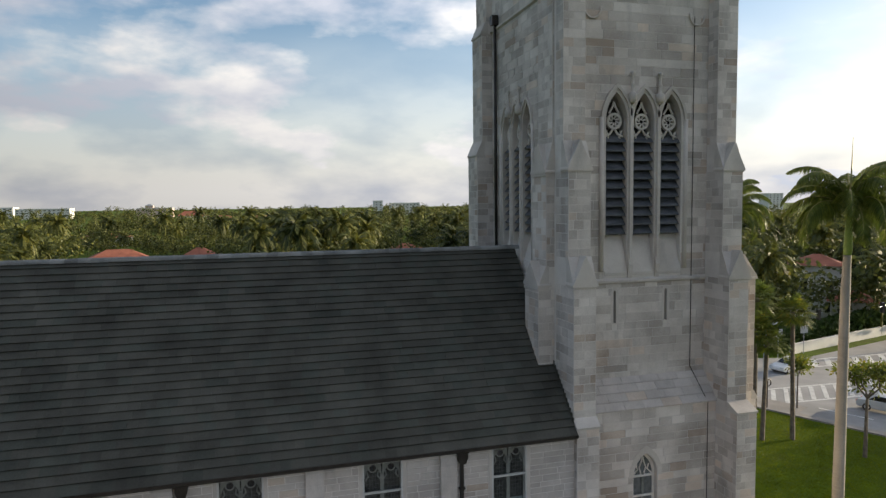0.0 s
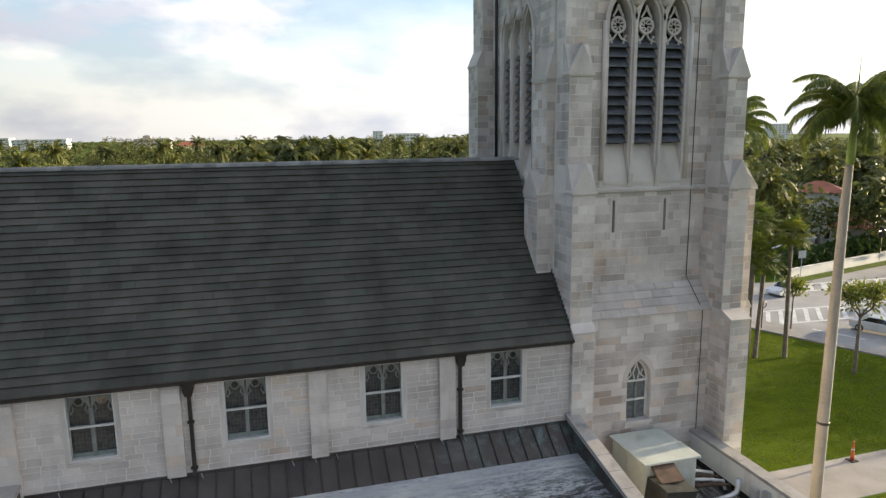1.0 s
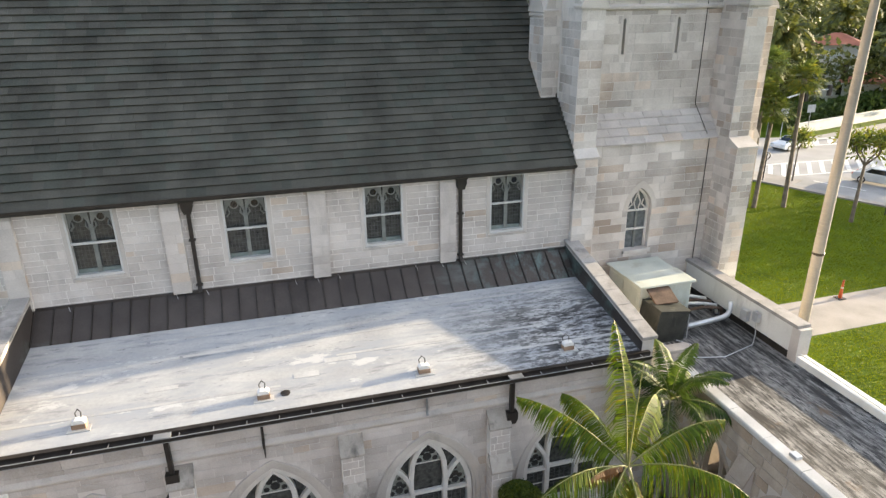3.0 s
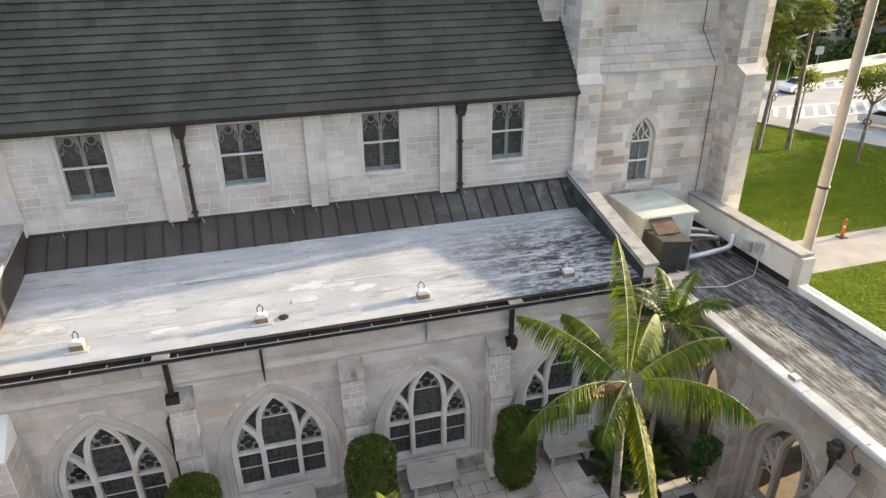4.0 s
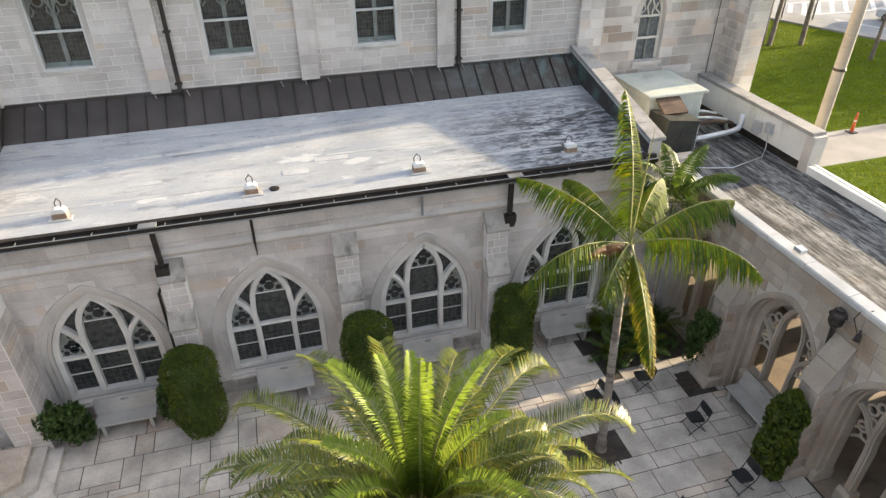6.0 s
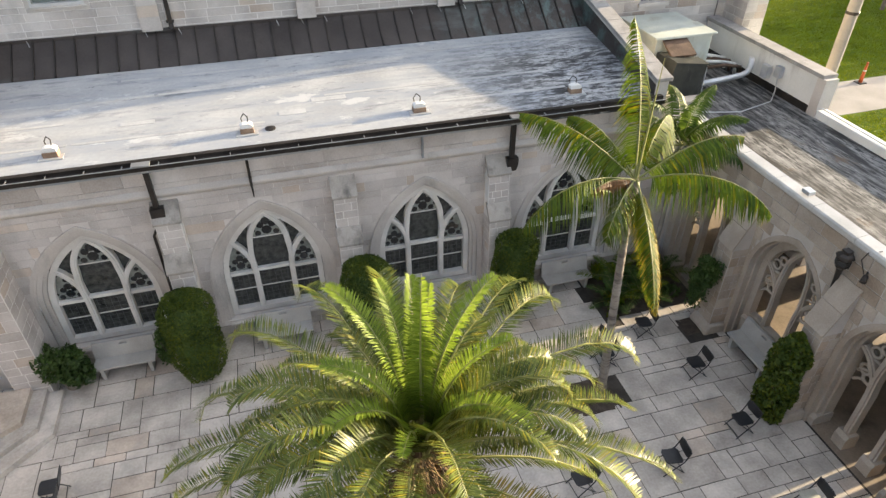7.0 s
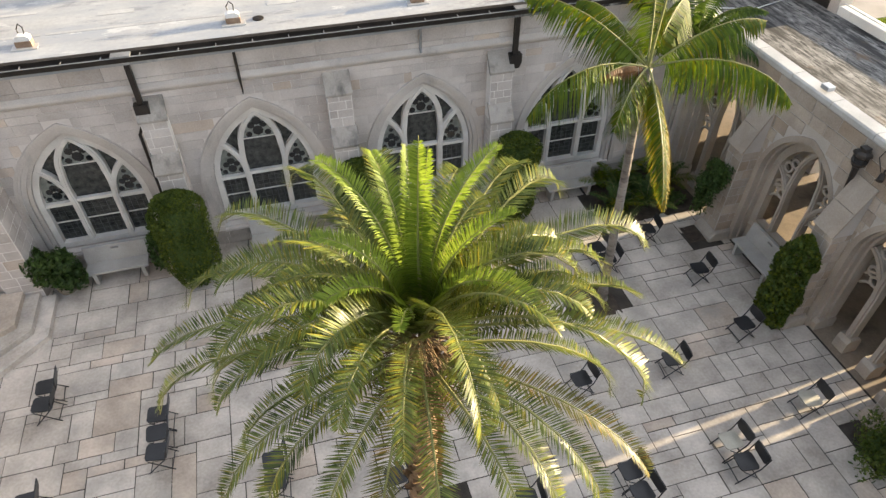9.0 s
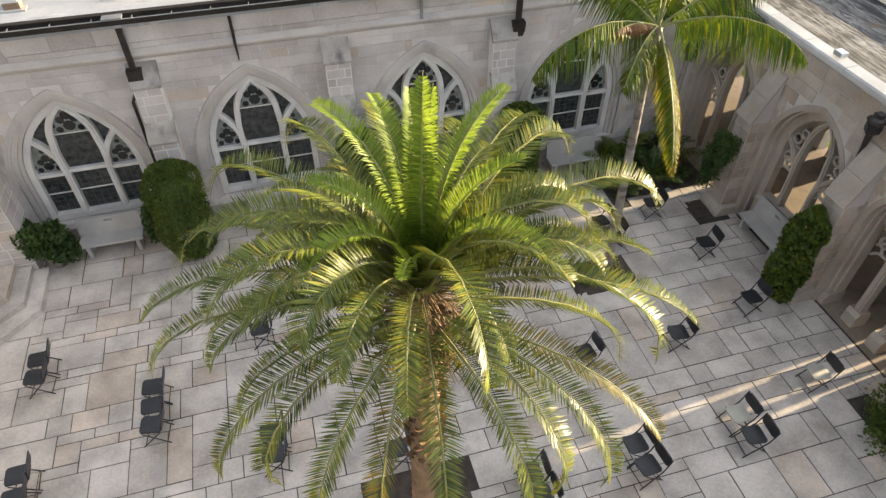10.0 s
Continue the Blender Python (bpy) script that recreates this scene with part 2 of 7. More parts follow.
for pv in (paving, paving_joined):
    add_grime(pv, (0.17, 0.15, 0.125), (15.0, 15.0, 1.0), (0.63, 0.74), -60.0, -50.0, -60.0, -50.0)
joint_dirt = material("joint_dirt", (0.022, 0.018, 0.014), (0.065, 0.055, 0.045), 0.95, 3, 40, 0.2)
soil = material("garden_soil", (0.025, 0.018, 0.013), (0.08, 0.06, 0.045), 0.95, 5, 40, 0.6)
grass = material("lawn_grass", (0.040, 0.066, 0.004), (0.085, 0.130, 0.007), 0.9, 0.6, 9, 0.6,
                 stain=(0.06, 0.075, 0.014), stain_scale=(0.5, 0.5, 1), stain_at=(0.55, 0.8))
asphalt = material("asphalt", (0.20, 0.20, 0.20), (0.32, 0.315, 0.31), 0.9, 0.3, 20, 0.15,
                   stain=(0.17, 0.17, 0.17), stain_scale=(0.15, 0.15, 1), stain_at=(0.55, 0.75))
concrete = material("concrete", (0.18, 0.168, 0.155), (0.30, 0.28, 0.26), 0.9, 0.6, 20, 0.15)
white_paint = material("road_paint", (0.38, 0.38, 0.37), (0.62, 0.62, 0.60), 0.8, 1.5, 20, 0.1)
bench_stone = material("bench_stone", (0.27, 0.255, 0.23), (0.42, 0.40, 0.37), 0.8, 1.5, 30, 0.15)
leaded_glass = material("leaded_stained_glass", (0.003, 0.004, 0.005), (0.085, 0.088, 0.080), 0.22, 7.0, 34, 0.35, spec=0.5)
dark_glass = material("dark_window_glass", (0.006, 0.007, 0.008), (0.022, 0.024, 0.026), 0.06, 2, 14, 0.05, spec=0.6)
# stone darkened in its colour as if seen through glass; none lies before it
DIM_STONE = material("stone_tracery_painted_dim", (0.10, 0.105, 0.095), (0.24, 0.245, 0.225), 0.6, 3, 30, 0.1)
GREY_FRAME = material("pale_metal_frame", (0.40, 0.395, 0.38), (0.56, 0.55, 0.53), 0.5, 2, 30, 0.05)
PALE_GLASS = material("pale_leaded_glass", (0.05, 0.055, 0.058), (0.17, 0.18, 0.185), 0.3, 6, 40, 0.2, spec=0.5)
lead = material("leaded_panel", (0.03, 0.032, 0.034), (0.10, 0.105, 0.11), 0.45, 6, 40, 0.2)


# ---------------------------------------------------------------- mesh helpers
class Geo:
    """Vertices and faces of one mesh."""

    def __init__(self):
        self.v, self.f = [], []

    def add(self, verts, faces):
        k = len(self.v)
        self.v.extend(tuple(p) for p in verts)
        self.f.extend(tuple(i + k for i in face) for face in faces)
        return self

    def box(self, x0, x1, y0, y1, z0, z1, m=None):
        vs = [(x0, y0, z0), (x1, y0, z0), (x1, y1, z0), (x0, y1, z0), (x0, y0, z1), (x1, y0, z1), (x1, y1, z1), (x0, y1, z1)]
        if m:
            vs = [m(*p) for p in vs]
        return self.add(vs, [(0, 3, 2, 1), (4, 5, 6, 7), (0, 1, 5, 4), (1, 2, 6, 5), (2, 3, 7, 6), (3, 0, 4, 7)])

    def prism(self, poly, d0, d1, m):
        """poly of (a, b), pushed from d0 to d1; m(a, b, d) gives the place."""
        k = len(poly)
        vs = [m(a, b, d0) for a, b in poly] + [m(a, b, d1) for a, b in poly]
        fs = [tuple(range(k)), tuple(range(2 * k - 1, k - 1, -1))]
        fs += [(i, (i + 1) % k, k + (i + 1) % k, k + i) for i in range(k)]
        return self.add(vs, fs)

    def panel(self, outer, holes, d0, d1, m):
        """A slab with openings through it."""
        from mathutils.geometry import tessellate_polygon
        loops = [outer] + holes
        flat = [p for lp in loops for p in lp]
        k = len(flat)
        tris = tessellate_polygon([[Vector((a, b, 0)) for a, b in lp] for lp in loops])
        vs = [m(a, b, d0) for a, b in flat] + [m(a, b, d1) for a, b in flat]
        fs = [tuple(t) for t in tris] + [tuple(i + k for i in reversed(t)) for t in tris]
        s = 0
        for lp in loops:
            c = len(lp)
            fs += [(s + i, s + (i + 1) % c, k + s + (i + 1) % c, k + s + i) for i in range(c)]
            s += c
        return self.add(vs, fs)

    def ring(self, inner, outer, d0, d1, m, closed=False):
        """A strip between two lines of equal count, with thickness."""
        k = len(inner)
        vs = [m(a, b, d0) for a, b in inner] + [m(a, b, d0) for a, b in outer]
        vs += [m(a, b, d1) for a, b in inner] + [m(a, b, d1) for a, b in outer]
        fs = []
        for i in range(k if closed else k - 1):
            j = (i + 1) % k
            fs += [(i, j, k + j, k + i), (2 * k + i, 3 * k + i, 3 * k + j, 2 * k + j),
                   (i, 2 * k + i, 2 * k + j, j), (k + i, k + j, 3 * k + j, 3 * k + i)]
        if not closed:
            fs += [(0, k, 3 * k, 2 * k), (k - 1, 3 * k - 1, 4 * k - 1, 2 * k - 1)]
        return self.add(vs, fs)

    def tube(self, pts, radius, n=8, cap=True):
        """A round bar along points; radius a number or one for each point."""
        pts = [Vector(p) for p in pts]
        rs = radius if isinstance(radius, (list, tuple)) else [radius] * len(pts)
        vs, fs = [], []
        for i, p in enumerate(pts):
            d = (pts[min(i + 1, len(pts) - 1)] - pts[max(i - 1, 0)]).normalized()
            a = d.orthogonal().normalized() if i == 0 else (a - d * a.dot(d)).normalized()
            b = d.cross(a)
            vs += [p + (a * math.cos(t) + b * math.sin(t)) * rs[i] for t in (2 * math.pi * j / n for j in range(n))]
        for i in range(len(pts) - 1):
            fs += [(i * n + j, i * n + (j + 1) % n, (i + 1) * n + (j + 1) % n, (i + 1) * n + j) for j in range(n)]
        if cap:
            fs += [tuple(range(n - 1, -1, -1)), tuple((len(pts) - 1) * n + j for j in range(n))]
        return self.add(vs, fs)

    def lathe(self, cx, cy, profile, n=16):
        vs = [(cx + r * math.cos(2 * math.pi * j / n), cy + r * math.sin(2 * math.pi * j / n), z) for r, z in profile for j in range(n)]
        fs = [(i * n + j, i * n + (j + 1) % n, (i + 1) * n + (j + 1) % n, (i + 1) * n + j) for i in range(len(profile) - 1) for j in range(n)]
        fs += [tuple(range(n - 1, -1, -1)), tuple((len(profile) - 1) * n + j for j in range(n))]
        return self.add(vs, fs)

    def mesh(self, name, mat, smooth=False, tidy=True):
        me = bpy.data.meshes.new(name)
        me.from_pydata(self.v, [], self.f)
        if tidy and len(self.f) < 20000:
            bm = bmesh.new()
            bm.from_mesh(me)
            bmesh.ops.recalc_face_normals(bm, faces=bm.faces)
            bm.to_mesh(me)
            bm.free()
        if mat:
            me.materials.append(mat)
        if smooth:
            me.polygons.foreach_set("use_smooth", [True] * len(me.polygons))
        return me


def part(name, geo, mat, parent=None, label="", smooth=False, tidy=True, bevel=0.0):
    """One mesh object, a part of its parent, built in world places."""
    ob = new(name, geo.mesh(name, mat, smooth, tidy))
    if parent:
        ob.parent = parent
        ob.matrix_parent_inverse = parent.matrix_world.inverted()
    if label:
        tagged(ob, label)
    if bevel:
        b = ob.modifiers.new("bevel", "BEVEL")
        b.width, b.segments, b.limit_method = bevel, 2, "ANGLE"
    return ob


def thing(name, label, category, place=(0, 0, 0), group="", kind=""):
    ob = new(name)
    ob.empty_display_size = 0.2
    ob.matrix_world = Matrix.Translation(place)
    bpy.context.view_layer.update()
    return tagged(ob, label, category, group, kind)


def structure(name, geo, mat, label, category, smooth=False, tidy=True):
    return tagged(part(name, geo, mat, None, "", smooth, tidy), label, category, "", "structure")


def south(y0):
    """Wall frame facing -Y: along x, up z, outward d."""
    return lambda u, z, d=0.0: (u, y0 - d, z)


def west(x0):
    """Wall frame facing -X: along y, up z, outward d."""
    return lambda u, z, d=0.0: (x0 - d, u, z)


def arch_line(c, a, zs, h, n=12):
    """Points of a pointed arch from its left springing over the apex to its right."""
    r = (a * a + h * h) / (2 * a)
    left = []
    for i in range(n + 1):
        z = h * math.sin(math.pi / 2 * i / n)
        left.append((c - (math.sqrt(max(r * r - z * z, 0)) - (r - a)), zs + z))
    return left + [(2 * c - x, z) for x, z in reversed(left[:-1])]


def arch_half(a, h, z):
    if z <= 0:
        return a
    if z >= h:
        return 0.0
    r = (a * a + h * h) / (2 * a)
    return math.sqrt(r * r - z * z) - (r - a)


def opening_arch(c, a, z0, zs, h):
    """An opening for ashlar(): the span that it takes at a height."""
    return lambda za, zb: None if zb <= z0 or za >= zs + h else (c - arch_half(a, h, za - zs), c + arch_half(a, h, za - zs))


def opening_box(u0, u1, z0, z1):
    return lambda za, zb: None if zb <= z0 or za >= z1 else (u0, u1)


def ashlar(u0, u1, z0, z1, openings=(), seed=1, courses=(0.18, 0.24), lengths=(0.35, 0.75), joint=0.022):
    """Blocks (u0, u1, z0, z1) of coursed stone that leave the openings free."""
    rng = random.Random(seed)
    out, z = [], z0
    while z < z1 - 0.05:
        h = rng.uniform(*courses)
        if z1 - z - h < 0.1:
            h = z1 - z
        spans = [(u0, u1)]
        for op in openings:
            s = op(z, z + h)
            if s:
                nxt = []
                for a, b in spans:
                    if s[1] <= a or s[0] >= b:
                        nxt.append((a, b))
                    else:
                        if s[0] > a:
                            nxt.append((a, s[0]))
                        if s[1] < b:
                            nxt.append((s[1], b))
                spans = nxt
        for a, b in spans:
            u = a
            first = True
            while u < b - 0.02:
                w = rng.uniform(*lengths) * (rng.uniform(0.4, 1) if first else 1)
                first = False
                if b - u - w < 0.15:
                    w = b - u
                if w > joint * 2:
                    out.append((u + joint / 2, u + w - joint / 2, z + joint / 2, z + h - joint / 2))
                u += w
        z += h
    return out


UNIT = Geo().box(-0.5, 0.5, -0.5, 0.5, -0.5, 0.5)
PIECES = []          # laid last: (parent, rects, frame, mats, name, nearest)


def blocks(parent, rects, m, name="brick", keep=300, prefer=None, depth=0.03, proud=0.006, mats=None):
    PIECES.append((parent, rects, m, name, keep, prefer, depth, proud, mats or (stone, stone_joined)))


def lay_pieces():
    unit = {}
    for parent, rects, m, name, keep, prefer, depth, proud, mats in PIECES:
        if prefer:
            rects = sorted(rects, key=prefer)
        key = (name, mats[0].name)
        if key not in unit:
            unit[key] = UNIT.mesh(name, mats[0])
        rng = random.Random(len(rects))
        inv = parent.matrix_world.inverted()
        for a, b, z0, z1 in rects[:keep]:
            pr = proud + rng.uniform(-0.003, 0.003)
            p0, p1 = Vector(m(a, z0, pr - depth)), Vector(m(b, z1, pr))
            ob = new(name, unit[key])
            ob.parent = parent
            ob.matrix_parent_inverse = inv
            c, s = (p0 + p1) / 2, p1 - p0
            ob.location, ob.scale = c, (abs(s.x), abs(s.y), abs(s.z))
        if len(rects) > keep:
            g = Geo()
            for a, b, z0, z1 in rects[keep:]:
                pr = proud + rng.uniform(-0.003, 0.003)
                g.box(a, b, z0, z1, pr - depth, pr, lambda u, z, d: m(u, z, d))
            tagged(part(name + "s_beyond", g, mats[1], parent, tidy=False), kind="stuff")


# ---------------------------------------------------------------- ground, lawn, streets
g = Geo()
g.box(-3000, 3000, -400, 4500, -1.3, -0.30)
structure("ground", g, grass, "wide green lawn and ground reaching the horizon", "ground")

NAVE_L, NAVE_R = -14.0, 10.2
EAVE_Y, EAVE_Z, RIDGE_Y, RIDGE_Z = 19.38, 10.38, 25.03, 16.38
WALL_Y = 19.62        # clerestory face
AISLE_Y = 14.5        # aisle face
BAYS = [-4.95, -0.63, 3.69, 8.0]

# ---- nave: clerestory wall
cl = south(WALL_Y)
CW = [(-5.0, 0.66), (-0.69, 0.66), (3.58, 0.64), (7.84, 0.62)]
cl_holes = [[(c - a, 8.14), (c + a, 8.14), (c + a, 10.18), (c - a, 10.18)] for c, a in CW]
g = Geo().panel([(NAVE_L, 6.0), (NAVE_R + 0.3, 6.0), (NAVE_R + 0.3, 10.45), (NAVE_L, 10.45)], cl_holes, -0.5, -0.004, cl)
wall_nave = structure("wall_nave", g, mortar, "pale limestone clerestory wall of coursed blocks", "wall")
ops = [opening_box(c - a - 0.12, c + a + 0.12, 8.0, 10.32) for c, a in CW]
blocks(wall_nave, ashlar(NAVE_L, NAVE_R + 0.2, 7.0, 10.36, ops, 3, (0.16, 0.27), (0.38, 0.9), 0.022), cl, prefer=lambda r: abs(r[0] - 2.5) * 0.5)
# back slope, gable and far wall of the nave
g = Geo().box(NAVE_L, NAVE_R, 30.2, 30.6, -0.3, 10.4)
structure("wall_nave_north", g, stone_plain, "pale limestone wall behind the nave roof", "wall")

# ---- nave roof: body under the slates
sl = Vector((0, RIDGE_Y - EAVE_Y, RIDGE_Z - EAVE_Z))
SLEN = sl.length
sl.normalize()
sn = Vector((0, -sl.z, sl.y))


def on_roof(u, s, d=0.0):
    p = Vector((u, EAVE_Y, EAVE_Z)) + sl * s + sn * d
    return tuple(p)


g = Geo().prism([(EAVE_Y, EAVE_Z), (RIDGE_Y, RIDGE_Z), (30.7, EAVE_Z), (30.7, EAVE_Z - 0.12), (RIDGE_Y, RIDGE_Z - 0.16), (EAVE_Y, EAVE_Z - 0.12)],
                NAVE_L, NAVE_R, lambda y, z, d: (d, y, z - 0.03))
nave_roof = structure("nave_roof", g, slate_joined, "steep dark grey slate roof with level courses", "roof")

# ---- tower
TX0, TX1, TY0, TY1 = 10.4, 17.1, 21.05, 28.95
TOP = 36.0
tower = thing("church_tower", "tall pale limestone bell tower with buttresses and louvred lancet windows", "tower", (13.75, 25, -0.3))
add_grime(copper, (0.13, 0.19, 0.18), (1.6, 1.2, 1.0), (0.48, 0.66), 5.0, 8.5, -60.0, -50.0)
ts = south(TY0)
tw = west(TX0)
LANC = [12.60, 13.73, 14.87]
LA, LS, LH = 0.455, 21.15, 1.05            # half width, springing, rise
WL_C = [24.05, 25.15, 26.25]


def lancet_loop(c, z0):
    return [(c - LA, z0)] + arch_line(c, LA, LS, LH, 8) + [(c + LA, z0)]


def slit_loop(c):
    return [(c - 0.06, 13.75)] + arch_line(c, 0.06, 14.85, 0.12, 4) + [(c + 0.06, 13.75)]


g = Geo().panel([(TX0, 10.6), (TX1, 10.6), (TX1, TOP), (TX0, TOP)], [lancet_loop(c, 15.55) for c in LANC] + [slit_loop(12.57), slit_loop(14.72)], -0.6, -0.004, ts)
tower_south = part("south_wall", g, tower_mortar, tower)
g = Geo().panel([(TY0 + 0.6, -0.3), (TY1, -0.3), (TY1, TOP), (TY0 + 0.6, TOP)], [lancet_loop(c, 15.9) for c in WL_C], -0.6, -0.004, tw)
tower_west = part("west_wall", g, tower_mortar, tower)
part("east_wall", Geo().box(TX1 - 0.6, TX1, TY0 + 0.6, TY1, -0.3, TOP), stone_plain, tower)
part("north_wall", Geo().box(TX0 + 0.6, TX1 - 0.6, TY1 - 0.6, TY1, -0.3, TOP), stone_plain, tower)
part("tower_roof", Geo().box(TX0, TX1, TY0, TY1, TOP, TOP + 0.3), stone_plain, tower)
# solid dark block stands in for the shade behind the louvres
part("belfry_dark_core", Geo().box(TX0 + 0.75, TX1 - 0.75, TY0 + 0.75, TY1 - 0.7, 12, 30), dark_metal, tower, "dark block standing for the unlit belfry inside")
ops = [opening_arch(c, LA + 0.02, 15.55, LS, LH) for c in LANC] + [opening_box(c - 0.1, c + 0.1, 13.75, 15.0) for c in (12.57, 14.72)]
blocks(tower_south, ashlar(TX0 + 0.3, TX1 - 0.3, 11.6, 27.0, ops, 11, (0.26, 0.36), (0.45, 1.25)), ts, prefer=lambda r: r[2], mats=(tower_stone, tower_stones))
ops = [opening_arch(c, LA + 0.02, 15.9, LS, LH) for c in WL_C]
blocks(tower_west, ashlar(TY0 + 0.2, TY1, 11.0, 27.0, ops, 12, (0.26, 0.36), (0.45, 1.25)), tw, keep=150, prefer=lambda r: -r[2], mats=(tower_stone, tower_stones))
# lower south wall with the small pointed window and its sloping set-off
tl = south(20.3)
TWC, TWA, TWS, TWH = 13.45, 0.50, 8.15, 0.85
g = Geo().panel([(TX0 + 0.3, -0.3), (TX1 - 0.3, -0.3), (TX1 - 0.3, 10.7), (TX0 + 0.3, 10.7)],
                [[(TWC - TWA, 6.5)] + arch_line(TWC, TWA, TWS, TWH, 8) + [(TWC + TWA, 6.5)]], -0.74, -0.004, tl)
tower_low = part("lower_wall", g, tower_mortar, tower)
blocks(tower_low, ashlar(TX0 + 0.6, TX1 - 0.6, 4.2, 10.7, [opening_arch(TWC, TWA + 0.02, 6.5, TWS, TWH)], 13, (0.26, 0.36), (0.45, 1.25)), tl, keep=200, prefer=lambda r: -r[2], mats=(tower_stone, tower_stones))
for i in range(4):
    z0, y0 = 10.7 + i * 0.26, 20.22 + i * 0.21
    for k in range(7):
        xa = TX0 + 0.6 + (TX1 - TX0 - 1.2) * (k + (0.3 if i % 2 and k else 0)) / 7
        xb = TX0 + 0.6 + (TX1 - TX0 - 1.2) * (k + 1 + (0.3 if i % 2 and k < 6 else 0)) / 7 - 0.012
        part("set_off", Geo().prism([(y0, z0), (y0, z0 + 0.05), (y0 + 0.27, z0 + 0.30), (21.1, z0 + 0.30), (21.1, z0)], xa, xb, lambda a, b, d: (d, a, b)), stone, tower)
# lancets: louvres, tracery, mullions, sloping sills, hood moulds, finials


def lancet(c, m, sill, parent):
    win = part("belfry_window", Geo().ring(lancet_inner(c, LA - 0.02), lancet_inner(c, LA + 0.07), -0.30, 0.02, m), stone_plain, parent)
    n = 11
    for i in range(n):
        z = sill + 0.15 + i * 0.335
        part("louvre", Geo().prism([(-0.40, z + 0.27), (-0.40, z + 0.31), (-0.08, z - 0.03), (-0.08, z - 0.08)], c - LA, c + LA, lambda d, zz, u: m(u, zz, d)), LOUVRE, win)
    zc = sill + 0.15 + n * 0.335 + 0.35
    circ = [(0.30 * math.cos(t), 0.30 * math.sin(t)) for t in (2 * math.pi * k / 20 for k in range(20))]
    g = Geo().ring([(c + a * 0.72, zc + b * 0.72) for a, b in circ], [(c + a, zc + b) for a, b in circ], -0.24, -0.14, m, True)
    for k in range(8):
        t = 2 * math.pi * k / 8 + 0.39
        p0, p1 = (c + 0.24 * math.cos(t), zc + 0.24 * math.sin(t)), (c + 0.07 * math.cos(t + 0.5), zc + 0.07 * math.sin(t + 0.5))
        g.tube([m(*p0, -0.19), m(*p1, -0.19)], [0.05, 0.025], 5)
    for s in (-1, 1):
        g.tube([m(c + s * 0.38, zc - 0.55, -0.19), m(c + s * 0.16, zc - 0.46, -0.19), m(c + s * 0.05, zc - 0.30, -0.19)], 0.045, 5)
        g.tube([m(c + s * 0.30, zc - 0.75, -0.19), m(c + s * 0.22, zc - 0.58, -0.19), m(c + s * 0.32, zc - 0.34, -0.19)], 0.04, 5)
        g.tube([m(c + s * 0.20, zc + 0.28, -0.19), m(c + s * 0.05, zc + 0.52, -0.19), m(c, zc + 0.70, -0.19)], 0.04, 5)
    part("tracery", g, stone_plain, win)
    return win


def lancet_inner(c, a):
    return [(c - a, 17.0)] + arch_line(c, a, LS, LH * a / LA, 8) + [(c + a, 17.0)]


LOUVRE = material("louvre_slat", (0.035, 0.038, 0.045), (0.10, 0.106, 0.12), 0.5, 3, 30, 0.1)
for cs, m, parent, sill in ((LANC, ts, tower, 16.95), (WL_C, tw, tower, 16.95)):
    for c in cs:
        lancet(c, m, sill, parent)
        part("sloping_sill", Geo().prism([(-0.5, 15.5), (0.03, 15.5), (0.03, 15.62), (-0.34, 16.98), (-0.5, 16.98)], c - LA, c + LA, lambda d, z, u: m(u, z, d)), stone_plain, parent)
    for c in [(cs[0] + cs[1]) / 2, (cs[1] + cs[2]) / 2]:
        part("mullion", Geo().prism([(c - 0.085, 0.0), (c - 0.045, 0.10), (c + 0.045, 0.10), (c + 0.085, 0.0), (c + 0.06, -0.1), (c - 0.06, -0.1)], 15.6, 21.3, lambda u, d, z: m(u, z, d)), stone_plain, parent)
        part("mullion_base", Geo().prism([(-0.02, 15.35), (0.02, 15.35), (0.13, 15.9), (0.02, 16.4), (-0.02, 16.4)], c - 0.09, c + 0.09, lambda d, z, u: m(u, z, d)), stone_plain, parent)
        g = Geo()
        x0, y0, _ = m(c, 0, 0.14)
        g.lathe(x0, y0, [(0.02, 21.75), (0.14, 21.80), (0.16, 21.95), (0.16, 22.10), (0.07, 22.14), (0.06, 22.36), (0.09, 22.42), (0.055, 22.48), (0.05, 22.74), (0.09, 22.78), (0.09, 22.86), (0.02, 22.90)], 8)
        part("finial", g, stone_plain, parent, smooth=True)
    for c in cs:
        part("hood_mould", Geo().ring(arch_line(c, LA + 0.09, LS, LH + 0.10, 8), arch_line(c, LA + 0.19, LS, LH + 0.24, 8), 0.0, 0.09, m), stone_plain, parent)
    for c in (cs[0] - LA - 0.16, cs[2] + LA + 0.16):
        part("jamb_shaft", Geo().tube([m(c, 15.7, 0.02), m(c, LS + 0.1, 0.02)], 0.09, 8), stone_plain, parent, smooth=True)
for c in (12.57, 14.72):
    part("slit_window", Geo().box(c - 0.09, c + 0.09, TY0 + 0.25, TY0 + 0.3, 13.7, 15.1), dark_glass, tower, "narrow dark slit")
    part("slit_frame", Geo().ring([(c - 0.055, 13.72)] + arch_line(c, 0.055, 14.85, 0.12, 4) + [(c + 0.055, 13.72)],
                                  [(c - 0.16, 13.72)] + arch_line(c, 0.16, 14.85, 0.24, 4) + [(c + 0.16, 13.72)], -0.05, 0.012, ts), stone_plain, tower)
